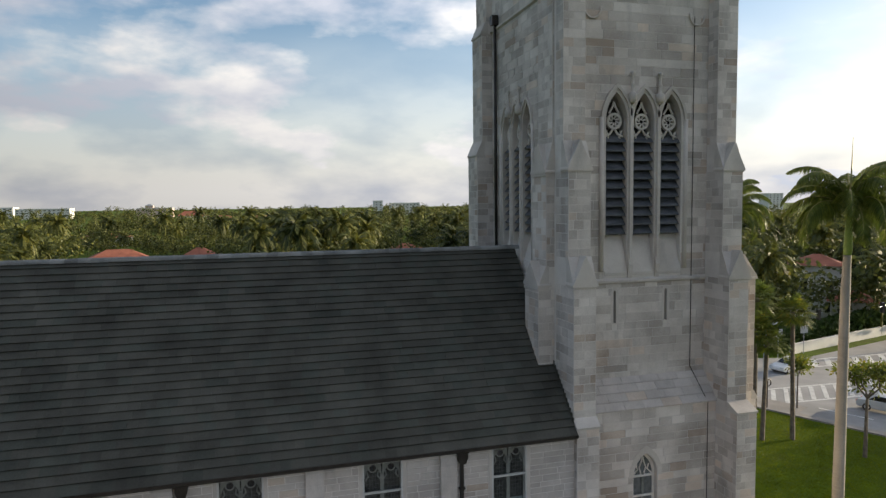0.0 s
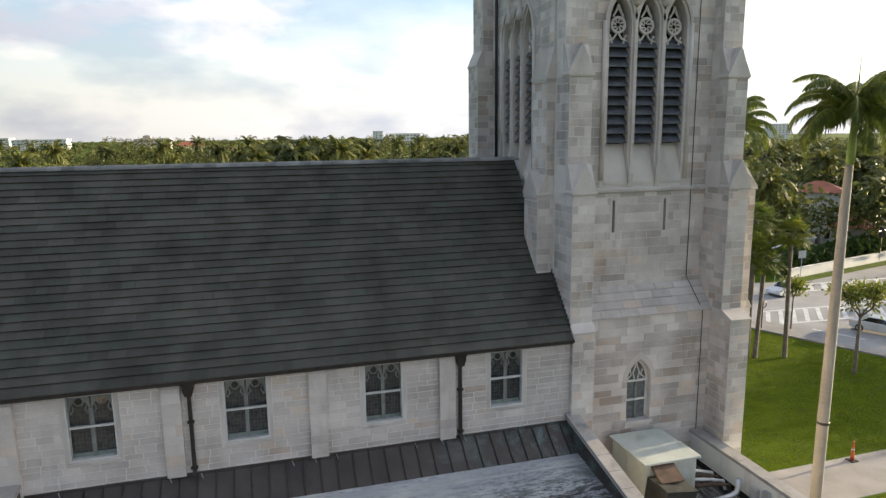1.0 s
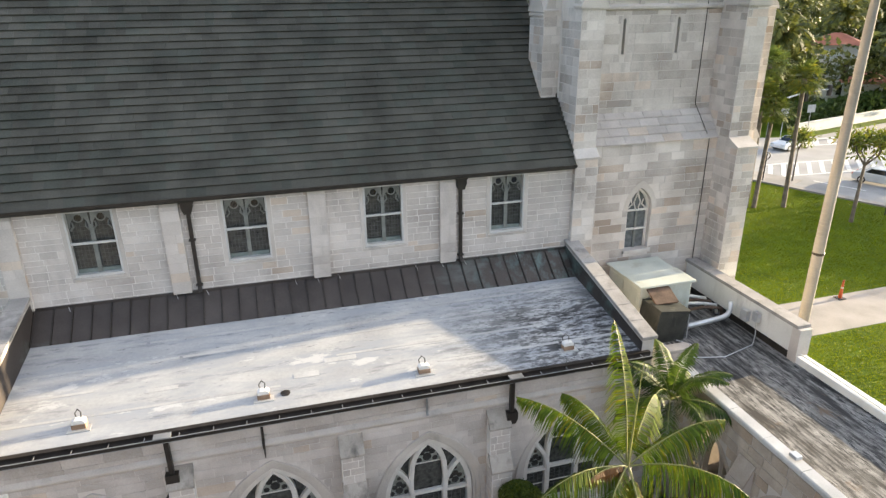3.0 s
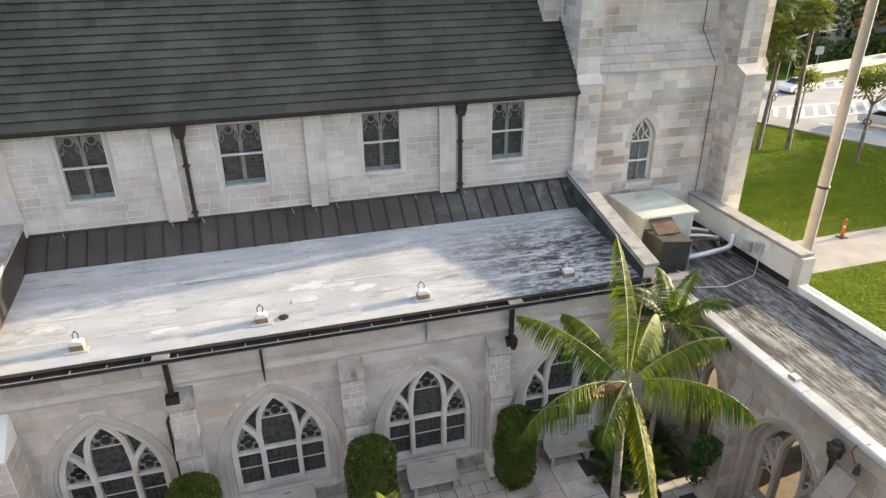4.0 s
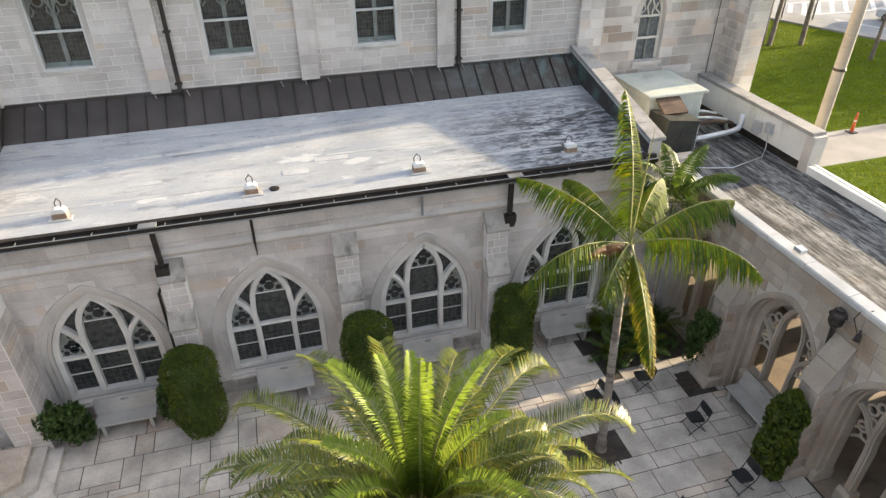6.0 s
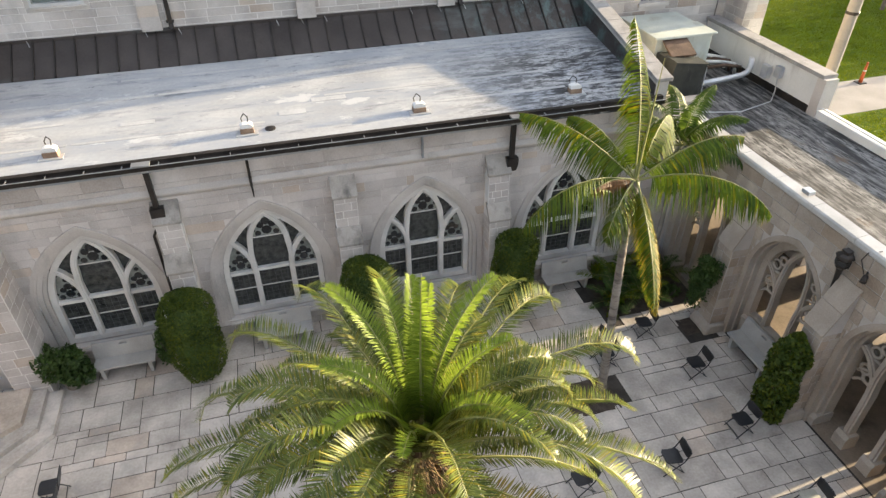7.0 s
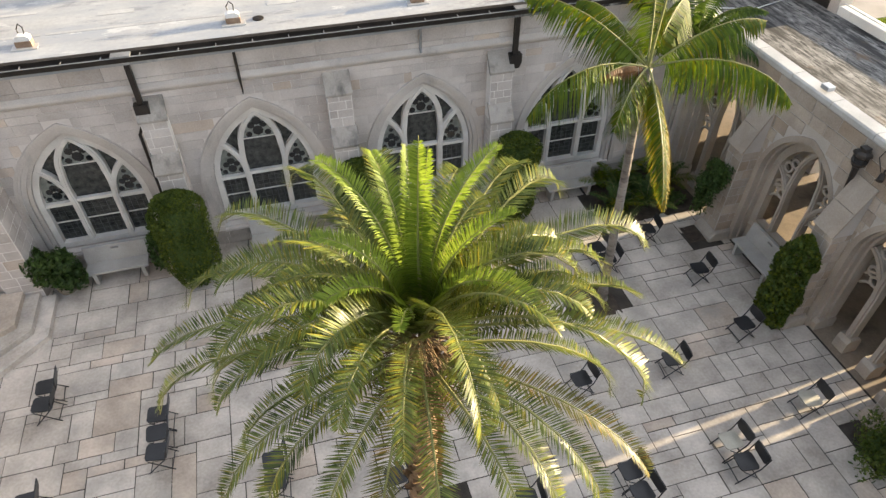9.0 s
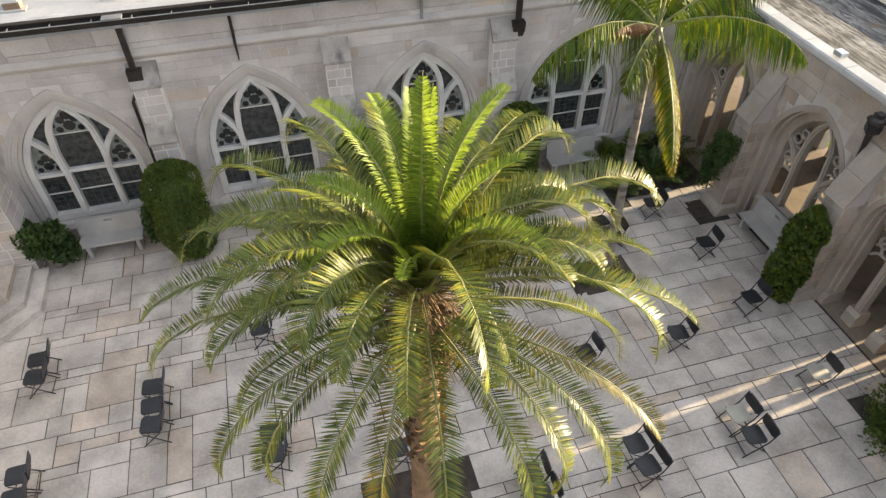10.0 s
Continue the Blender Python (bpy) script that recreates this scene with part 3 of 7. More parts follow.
for z in (15.28, 25.85):
    part("string_course", Geo().prism([(0.0, z - 0.08), (0.10, z - 0.02), (0.10, z + 0.06), (0.0, z + 0.14), (-0.1, z + 0.14), (-0.1, z - 0.08)], TX0 + 0.6, TX1 - 0.6, lambda d, b, u: ts(u, b, d)), stone_plain, tower)
    part("string_course", Geo().prism([(0.0, z - 0.08), (0.10, z - 0.02), (0.10, z + 0.06), (0.0, z + 0.14), (-0.1, z + 0.14), (-0.1, z - 0.08)], TY0 + 0.9, TY1 - 0.9, lambda d, b, u: tw(u, b, d)), stone_plain, tower)
for x in (11.6, 15.9):
    part("carved_roundel", Geo().tube([(x + 0.33 * math.cos(t), TY0 - 0.05, 25.1 + 0.42 * math.sin(t)) for t in (math.pi * k / 12 + math.pi for k in range(13))], 0.035, 6), stone_plain, tower, smooth=True)


def buttress(u0, u1, stages, to, name="buttress"):
    """Stages (z0, z1, projection); slopes join them. to(d, z, u) gives the place. Blocks lie on its front."""
    poly = [(-0.2, stages[0][0])]
    for i, (z0, z1, pj) in enumerate(stages):
        poly += [(pj, z0), (pj, z1)]
    poly += [(-0.2, stages[-1][1] + 0.3)]
    b = part(name, Geo().prism(poly, u0, u1, to), tower_mortar, tower)
    for i, (z0, z1, pj) in enumerate(stages):
        if z0 < 33:
            blocks(b, ashlar(u0 + 0.005, u1 - 0.005, max(z0, 4), z1, (), int(u0 * 91 + z0 * 7), (0.24, 0.34), (0.35, 0.6)), lambda u, z, d, pj=pj: to(pj + d, z, u), keep=40, mats=(tower_stone, tower_stones))
            for side, s in ((u0, -1), (u1, 1)):
                blocks(b, ashlar(0.0, pj - 0.005, max(z0, 4), z1, (), int(u0 * 37 + z0 * 3 + s), (0.24, 0.34), (0.35, 0.6)), lambda v, z, d, side=side, s=s: to(v, z, side + s * d), keep=25, mats=(tower_stone, tower_stones))
        if i + 1 < len(stages):
            # sloped weathering stones with a drip edge
            zb, pb = stages[i + 1][0], stages[i + 1][2]
            part("weathering", Geo().prism([(pj + 0.035, z1 - 0.05), (pj + 0.045, z1 + 0.02), (pb + 0.02, zb + 0.04), (pb - 0.10, zb + 0.04), (pb - 0.10, z1 - 0.05)], u0 - 0.025, u1 + 0.025, to), stone_plain, b)
    return b


def gable(u0, u1, z, h, pj, to):
    c = (u0 + u1) / 2
    part("gablet", Geo().prism([(u0 - 0.06, z), (u1 + 0.06, z), (u1 + 0.06, z + 0.06), (c, z + h), (u0 - 0.06, z + 0.06)], pj - 0.5, pj + 0.06, lambda u, zz, d: to(d, zz, u)), stone_plain, tower)


toS = lambda d, z, u: (u, TY0 - d, z)
toW = lambda d, z, u: (TX0 - d, u, z)
toE = lambda d, z, u: (TX1 + d, u, z)
ST = [(-0.3, 10.55, 1.62), (10.8, 15.35, 1.36), (16.3, 19.3, 0.95), (20.3, 25.8, 0.55), (26.3, TOP, 0.40)]
SW = [(-0.3, 10.55, 0.95), (10.8, 15.1, 0.80), (15.9, 19.2, 0.50), (20.3, 25.8, 0.25), (26.3, TOP, 0.18)]
SE = [(-0.3, 10.55, 1.42), (10.8, 15.35, 1.28), (16.3, 19.3, 0.30), (20.3, 25.8, 0.12), (26.3, TOP, 0.08)]
SN = [(-0.3, 10.55, 1.1), (10.8, 15.1, 1.0), (15.9, 20.4, 0.75), (21.0, 25.8, 0.50), (26.3, TOP, 0.30)]
buttress(10.22, 11.06, ST, toS)
ST2 = [(-0.3, 10.55, 1.90)] + ST[1:]
buttress(16.44, 17.28, ST2, toS)
buttress(21.20, 22.40, SW, toW)
buttress(28.0, 29.3, SN, toW)
buttress(20.60, 21.95, SE, toE)
buttress(27.75, 28.75, SE, toE)
for u0, u1 in ((10.22, 11.06), (16.44, 17.28)):
    gable(u0, u1, 15.35, 1.05, 1.36, toS)
    gable(u0, u1, 19.3, 1.05, 0.95, toS)
for u0, u1, p1, p2, to in ((21.2, 22.4, 0.80, 0.5, toW), (20.60, 21.95, 1.28, 0.30, toE)):
    gable(u0, u1, 15.2, 0.9, p1, to)
    gable(u0, u1, 19.25, 1.1, p2, to)
# rainwater pipe on the west side and thin conduit on the south side
part("downpipe", Geo().tube([(TX0 - 0.12, 27.3, 26.2), (TX0 - 0.12, 27.3, 15.4)], 0.07, 8), dark_metal, tower, "black rainwater pipe", smooth=True)
part("hopper_head", Geo().box(TX0 - 0.3, TX0, 27.15, 27.45, 26.0, 26.4), dark_metal, tower)
part("conduit", Geo().tube([(15.80, TY0 - 0.04, 25.0), (15.80, TY0 - 0.04, 11.9), (16.05, 20.25, 10.7), (16.05, 20.24, 5.0)], 0.014, 6), dark_metal, tower, "thin dark conduit")
# small pointed tower window
tw1 = part("tower_window", Geo().ring([(TWC - TWA + 0.09, 6.6)] + arch_line(TWC, TWA - 0.09, TWS, TWH - 0.12, 8) + [(TWC + TWA - 0.09, 6.6)],
                                      [(TWC - TWA, 6.6)] + arch_line(TWC, TWA, TWS, TWH, 8) + [(TWC + TWA, 6.6)], -0.32, -0.2, tl), white_frame, tower)
part("pane", Geo().box(TWC - TWA, TWC + TWA, 20.54, 20.56, 6.5, 9.0), PALE_GLASS, tw1)
part("sill", Geo().box(TWC - TWA - 0.08, TWC + TWA + 0.08, 20.2, 20.6, 6.45, 6.58), stone_plain, tw1)
for z in (7.35, 8.1):
    part("glazing_bar", Geo().box(TWC - TWA + 0.05, TWC + TWA - 0.05, 20.47, 20.53, z - 0.035, z + 0.035), white_frame, tw1)
part("glazing_bar", Geo().box(TWC - 0.045, TWC + 0.045, 20.475, 20.535, 6.5, 8.2), DIM_STONE, tw1)
g = Geo()
for s in (-1, 1):
    g.tube([tl(TWC + s * 0.04, 8.1, -0.22), tl(TWC + s * 0.14, 8.4, -0.22), tl(TWC + s * 0.05, 8.62, -0.22), tl(TWC, 8.85, -0.22)], 0.03, 5)
    g.tube([tl(TWC + s * 0.38, 8.15, -0.22), tl(TWC + s * 0.2, 8.32, -0.22), tl(TWC + s * 0.27, 8.52, -0.22)], 0.03, 5)
part("tracery", g, white_frame, tw1)
part("hood_mould", Geo().ring(arch_line(TWC, TWA + 0.02, TWS, TWH + 0.03, 8), arch_line(TWC, TWA + 0.2, TWS, TWH + 0.3, 8), -0.02, 0.014, tl), stone_plain, tower)

# stepped lead flashing where the slates meet the buttress
fl_step = thing("stepped_flashing", "dark stepped lead flashing between slate roof and tower buttress", "flashing", (10.2, 20, 11), kind="structure")
for i in range(13):
    ya = 19.62 + 0.128 * i
    za = EAVE_Z + (ya - EAVE_Y) * (RIDGE_Z - EAVE_Z) / (RIDGE_Y - EAVE_Y)
    part("flashing_step", Geo().box(10.17, 10.212, ya, ya + 0.125, za - 0.02, za + 0.24), slate, fl_step)

# ---- clerestory details
for i, x0 in enumerate((-7.45, -3.08, 1.20, 5.44)):
    p = tagged(part("pilaster", Geo().prism([(0.0, 7.3), (0.14, 7.3), (0.14, 10.1), (0.02, 10.36), (0.0, 10.36)], x0, x0 + 0.54, lambda d, z, u: cl(u, z, d)), stone_plain), "pale limestone pilaster on the clerestory wall", "pilaster", "clerestory pilasters", "structure")
    blocks(p, ashlar(x0 + 0.003, x0 + 0.537, 7.36, 10.1, (), 60 + i, (0.26, 0.40), (0.54, 0.6), 0.010), lambda u, z, d: cl(u, z, 0.14 + d), keep=40)
    for side, s in ((x0, -1), (x0 + 0.54, 1)):
        blocks(p, ashlar(0.0, 0.138, 7.36, 10.1, (), 60 + i, (0.26, 0.40), (0.3, 0.6), 0.010), lambda v, z, d, side=side, s=s: cl(side + s * d, z, v), keep=20)
GREEN_PANEL = material("green_grey_panel", (0.10, 0.125, 0.115), (0.22, 0.25, 0.235), 0.6, 4, 30, 0.1)
for i, (c, a) in enumerate(CW):
    w = part(f"window_{i + 1}", Geo().panel([(c - a + 0.002, 8.142), (c + a - 0.002, 8.142), (c + a - 0.002, 10.178), (c - a + 0.002, 10.178)],
                                            [[(c - a + 0.055, 8.215), (c + a - 0.055, 8.215), (c + a - 0.055, 10.125), (c - a + 0.055, 10.125)]], -0.22, 0.012, cl), GREY_FRAME)
    tagged(w, "square-headed window with a pale frame before leaded stone tracery", "window", "clerestory windows", "structure")
    part("pane", Geo().box(c - a + 0.04, c + a - 0.04, WALL_Y + 0.20, WALL_Y + 0.215, 8.19, 10.15), leaded_glass, w)
    part("sill", Geo().prism([(0.05, 8.08), (0.05, 8.11), (-0.05, 8.15), (-0.2, 8.15), (-0.2, 8.08)], c - a - 0.05, c + a + 0.05, lambda d, z, u: cl(u, z, d)), stone_plain, w)
    part("surround", Geo().panel([(c - a - 0.115, 8.0), (c + a + 0.115, 8.0), (c + a + 0.115, 10.31), (c - a - 0.115, 10.31)],
                                 [[(c - a - 0.004, 8.07), (c + a + 0.004, 8.07), (c + a + 0.004, 10.184), (c - a - 0.004, 10.184)]], -0.05, 0.010, cl), stone_plain, w)
    part("transom", Geo().box(c - a + 0.05, c + a - 0.05, WALL_Y + 0.03, WALL_Y + 0.10, 9.14, 9.205), GREY_FRAME, w)
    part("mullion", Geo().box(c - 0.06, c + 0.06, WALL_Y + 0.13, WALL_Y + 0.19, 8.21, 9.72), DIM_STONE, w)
    hw = (a - 0.055) / 2
    for s in (-1, 1):
        lc = c + s * hw
        # pointed head pierced by a dark round foil
        r = hw - 0.05
        hd = arch_line(lc, r, 9.62, 0.40, 8)
        top = 10.12
        edge = [(lc - hw, 9.62)] + [(lc - hw + 2 * hw * (k + 1) / (len(hd) - 1), top) for k in range(len(hd) - 2)] + [(lc + hw, 9.62)]
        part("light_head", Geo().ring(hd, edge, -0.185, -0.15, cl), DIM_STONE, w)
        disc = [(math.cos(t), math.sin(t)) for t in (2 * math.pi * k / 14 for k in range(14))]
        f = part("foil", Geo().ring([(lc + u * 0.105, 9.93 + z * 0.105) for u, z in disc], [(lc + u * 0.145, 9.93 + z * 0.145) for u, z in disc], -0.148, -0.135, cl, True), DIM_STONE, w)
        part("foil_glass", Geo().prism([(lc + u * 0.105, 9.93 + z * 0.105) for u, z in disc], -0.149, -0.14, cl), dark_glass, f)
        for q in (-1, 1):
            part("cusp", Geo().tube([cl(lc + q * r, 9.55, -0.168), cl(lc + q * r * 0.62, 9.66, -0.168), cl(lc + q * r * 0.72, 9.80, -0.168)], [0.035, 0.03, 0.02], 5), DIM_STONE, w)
        g = Geo()
        for k in range(5):
            u = lc - r + 2 * r * (k + 0.5) / 5
            for z0, z1 in ((8.34, 9.13), (9.21, 9.72)):
                g.add([cl(u - 0.006, z0, -0.19), cl(u + 0.006, z0, -0.19), cl(u + 0.006, z1, -0.19), cl(u - 0.006, z1, -0.19)], [(0, 1, 2, 3)])
        for k in range(11):
            z = 8.40 + k * 0.125
            g.add([cl(lc - r, z - 0.006, -0.19), cl(lc + r, z - 0.006, -0.19), cl(lc + r, z + 0.006, -0.19), cl(lc - r, z + 0.006, -0.19)], [(0, 1, 2, 3)])
        part("lead_cames", g, lead, w)
        part("bottom_panel", Geo().box(lc - hw + 0.02, lc + hw - 0.03, WALL_Y + 0.15, WALL_Y + 0.19, 8.22, 8.34), GREEN_PANEL, w, "weathered green-grey panel")


def downpipe(x, y, ztop, zbot, label, group):
    d = thing("downpipe", label, "drainpipe", (x, y, zbot), group)
    part("pipe", Geo().box(x - 0.055, x + 0.055, y - 0.11, y, zbot, ztop - 0.25), dark_metal, d, bevel=0.01)
    part("hopper", Geo().prism([(-0.10, ztop - 0.45), (0.10, ztop - 0.45), (0.17, ztop - 0.25), (0.17, ztop - 0.12), (0.21, ztop - 0.1), (0.21, ztop), (-0.21, ztop), (-0.21, ztop - 0.1), (-0.17, ztop - 0.12), (-0.17, ztop - 0.25)], 0.0, 0.22, lambda u, z, dd: (x + u, y - dd, z)), dark_metal, d)
    for z in (zbot + 0.15, zbot + (ztop - zbot) * 0.55):
        part("bracket", Geo().box(x - 0.10, x + 0.10, y - 0.13, y, z, z + 0.05), dark_metal, d)
    part("shoe", Geo().prism([(0.0, zbot + 0.12), (0.11, zbot + 0.12), (0.24, zbot + 0.0), (0.16, zbot - 0.05), (0.0, zbot + 0.05)], x - 0.055, x + 0.055, lambda dd, z, u: (u, y - dd, z)), dark_metal, d)
    return d


downpipe(-2.30, WALL_Y - 0.01, 10.30, 7.34, "dark bronze square downpipe with hopper under the eaves", "clerestory downpipes")
downpipe(6.16, WALL_Y - 0.01, 10.30, 7.34, "dark bronze square downpipe with hopper under the eaves", "clerestory downpipes")
eg = thing("eaves_gutter", "long dark bronze gutter along the slate eaves", "gutter", (0, EAVE_Y, EAVE_Z), kind="structure")
part("trough", Geo().prism([(19.25, 10.40), (19.25, 10.32), (19.29, 10.28), (19.52, 10.28), (19.60, 10.33), (19.60, 10.36), (19.50, 10.32), (19.30, 10.32), (19.28, 10.40)], NAVE_L, NAVE_R, lambda a, b, d: (d, a, b)), dark_metal, eg)
part("soffit", Geo().box(NAVE_L, NAVE_R, 19.4, 19.62, 10.335, 10.37), dark_metal, eg)

WEATHERED = material("weathered_limestone", (0.23, 0.205, 0.18), (0.44, 0.40, 0.355), 0.9, 1.6, 30, 0.3, stain=(0.13, 0.12, 0.11), stain_scale=(2.2, 2.2, 1.2), stain_at=(0.52, 0.72))
# ---- aisle: wall, windows, flat roof
al = south(AISLE_Y)
AA, AS, AH, AZ = 1.34, 2.00, 2.06, 0.60
a_holes = [[(c - AA - 0.20, AZ)] + arch_line(c, AA + 0.20, AS, AH + 0.215, 12) + [(c + AA + 0.20, AZ)] for c in BAYS]
g = Geo().panel([(-7.4, -0.3), (10.9, -0.3), (10.9, 5.84), (-7.4, 5.84)], a_holes, -0.55, -0.004, al)
wall_aisle = structure("wall_aisle", g, aisle_mortar, "pale limestone aisle wall with pointed windows", "wall")
ops = [opening_arch(c, AA + 0.27, AZ, AS, AH + 0.29) for c in BAYS]
blocks(wall_aisle, ashlar(-7.3, 10.9, 0.46, 4.92, ops, 21, (0.2, 0.32), (0.4, 0.95), 0.013), al, prefer=lambda r: abs(r[0] + 0.5))
blocks(wall_aisle, ashlar(-7.3, 10.9, 0.0, 0.46, (), 25, (0.22, 0.24), (0.4, 0.9), 0.013), al, keep=60, proud=0.035, mats=(WEATHERED, WEATHERED))
blocks(wall_aisle, ashlar(-7.3, 10.9, 5.12, 5.26, (), 24, (0.14, 0.15), (0.5, 0.9), 0.013), al, keep=40, proud=0.02)
blocks(wall_aisle, ashlar(-7.3, 10.9, 5.26, 5.80, (), 22, (0.52, 0.56), (0.8, 1.5), 0.008), al, keep=60, proud=0.02)
tagged(part("string_course", Geo().prism([(0.0, 4.86), (0.05, 4.90), (0.10, 4.98), (0.10, 5.03), (0.02, 5.12), (-0.1, 5.12), (-0.1, 4.86)], -7.4, 10.9, lambda d, z, u: al(u, z, d)), stone_plain), "moulded limestone string course under the gutter", "trim", "", "structure")
trac_n = 10


def bar(g, line, w, d0, d1, m):
    """A flat bar of width w along a line of (u, z)."""
    ins, outs = [], []
    for i, (u, z) in enumerate(line):
        a, b = line[max(i - 1, 0)], line[min(i + 1, len(line) - 1)]
        du, dz = b[0] - a[0], b[1] - a[1]
        k = math.hypot(du, dz) or 1
        ins.append((u - dz / k * w / 2, z + du / k * w / 2))
        outs.append((u + dz / k * w / 2, z - du / k * w / 2))
    g.ring(ins, outs, d0, d1, m)


def gothic_tracery(c, a, z0, zs, h, m, d0, d1, w, zb, zsh):
    """Frame and bars of a three-light pointed window; zb: foot of the side heads, zsh: shoulder of the middle light."""
    out = []
    g = Geo()
    g.ring([(c - a + w, z0 + w)] + arch_line(c, a - w, zs, h - w * 1.3, 12) + [(c + a - w, z0 + w)],
           [(c - a, z0)] + arch_line(c, a, zs, h, 12) + [(c + a, z0)], d0, d1, m)
    out.append(("window_frame", g))
    out.append(("bottom_rail", Geo().prism([(c - a + 0.004, z0 + 0.002), (c + a - 0.004, z0 + 0.002), (c + a - 0.004, z0 + w * 1.1), (c - a + 0.004, z0 + w * 1.1)], d0 - 0.004, d1 + 0.01, m)))
    x1 = a * 0.37
    for s in (-1, 1):
        # upright, then arching in to the crown of the middle light
        g = Geo()
        hh = zs + h - w * 1.1 - zsh
        line = [(c + s * x1, z0)] + [(c + s * (x1 + 0.035 * math.sin(math.pi * q / 8)), zb + (zsh - zb) * q / 8) for q in range(8)]
        for i in range(trac_n + 1):
            z = hh * i / trac_n
            line.append((c + s * arch_half(x1, hh, z) if i < trac_n else c, zsh + z))
        bar(g, line, w, d0 + 0.01, d1 - 0.01, m)
        # a narrower raised nose on the upright
        bar(g, line, w * 0.42, d1 - 0.012, d1 + 0.025, m)
        out.append(("mullion", g))
        g = Geo()
        # outer branch, curving out to the main arch
        br, z = [], 0.0
        rad = 1.02 * a
        while z < rad - 0.02:
            u = x1 + rad - math.sqrt(rad * rad - z * z)
            br.append((c + s * u, zb + z))
            if u > arch_half(a, h, zb + z - zs) - w * 0.5:
                break
            z += 0.07
        bar(g, br, w * 0.9, d0 + 0.02, d1 - 0.02, m)
        bar(g, br, w * 0.4, d1 - 0.022, d1 + 0.012, m)
        out.append(("side_light_head", g))
    return out


HEAD_GLASS = material("pale_head_glass", (0.13, 0.14, 0.125), (0.30, 0.31, 0.28), 0.25, 6, 30, 0.1)
for i, c in enumerate(BAYS):
    parts = gothic_tracery(c, AA - 0.01, AZ + 0.04, AS, AH - 0.02, al, -0.40, -0.20, 0.145, 2.02, 2.90)
    w = part(f"window_{i + 5}", parts[0][1], white_frame)
    tagged(w, "large pointed window with white stone tracery and dark leaded glass", "window", "aisle windows", "structure")
    for nm, gg in parts[1:]:
        part(nm, gg, white_frame, w)
    part("pane", Geo().prism([(c - AA, AZ)] + arch_line(c, AA, AS, AH, 12) + [(c + AA, AZ)], -0.40, -0.38, al), leaded_glass, w)
    for u0, u1, zs in ((c - AA + 0.1, c - 0.48, (2.00,)), (c - 0.46, c + 0.46, (2.06,)), (c + 0.48, c + AA - 0.1, (2.00,))):
        for z in zs:
            part("glazing_bar", Geo().prism([(u0, z - 0.045), (u1, z - 0.045), (u1, z + 0.045), (u0, z + 0.045)], -0.36, -0.24, al), white_frame, w)
    for u0, u1, z in ((c - AA + 0.1, c - 0.48, 1.38), (c - 0.46, c + 0.46, 1.40), (c + 0.48, c + AA - 0.1, 1.38), (c - 0.44, c + 0.44, 3.06)):
        part("saddle_bar", Geo().prism([(u0, z - 0.015), (u1, z - 0.015), (u1, z + 0.015), (u0, z + 0.015)], -0.37, -0.35, al), white_frame, w)
    # heads of pale glass with dark leaf-shaped leads
    for lc, zb, zt, r in ((c, 3.08, 3.75, 0.42), (c - 0.86, 2.05, 2.85, 0.36), (c + 0.86, 2.05, 2.85, 0.36)):
        hd = part("head_glass", Geo().prism([(lc - r, zb)] + arch_line(lc, r, zb + 0.1, zt - zb, 6) + [(lc + r, zb)], -0.378, -0.372, al), HEAD_GLASS, w)
        g = Geo()
        k = r / 0.30
        for u, z, rad in ((0, 0.10, 0.10), (0, 0.30, 0.085), (-0.11, 0.22, 0.07), (0.11, 0.22, 0.07), (-0.17, 0.04, 0.06), (0.17, 0.04, 0.06), (0, 0.47, 0.05), (-0.25, 0.12, 0.035), (0.25, 0.12, 0.035)):
            g.prism([(lc + k * (u + rad * math.cos(q * 0.785)), zb + 0.03 + k * (z + rad * math.sin(q * 0.785))) for q in range(8)], -0.371, -0.366, al)
        part("lead_leaf", g, dark_glass, hd)
    g = Geo()
    for lc, hw in ((c - 0.88, 0.36), (c, 0.42), (c + 0.88, 0.36)):
        for q in range(5):
            u = lc - hw + 2 * hw * (q + 0.5) / 5
            g.add([al(u - 0.006, 0.78, -0.374), al(u + 0.006, 0.78, -0.374), al(u + 0.006, 1.98, -0.374), al(u - 0.006, 1.98, -0.374)], [(0, 1, 2, 3)])
        for q in range(8):
            z = 0.84 + q * 0.14
            g.add([al(lc - hw, z - 0.005, -0.374), al(lc + hw, z - 0.005, -0.374), al(lc + hw, z + 0.005, -0.374), al(lc - hw, z + 0.005, -0.374)], [(0, 1, 2, 3)])
    tagged(part("lead_cames", g, lead, w), kind="stuff")
    # moulded jambs and hood
    for k, (a0, a1, d0, d1) in enumerate(((0.0, 0.08, -0.22, -0.12), (0.08, 0.20, -0.12, -0.04), (0.20, 0.34, -0.03, 0.012))):
        part("moulding", Geo().ring([(c - AA - a0, AZ)] + arch_line(c, AA + a0, AS, AH + a0 * 1.08, 12) + [(c + AA + a0, AZ)],
                                    [(c - AA - a1, AZ)] + arch_line(c, AA + a1, AS, AH + a1 * 1.08, 12) + [(c + AA + a1, AZ)], d0 - 0.12, d1, al), stone_plain, w)
    part("hood_mould", Geo().ring(arch_line(c, AA + 0.285, AS - 0.1, AH + 0.40, 12), arch_line(c, AA + 0.345, AS - 0.1, AH + 0.47, 12), 0.0, 0.045, al), stone_plain, w)
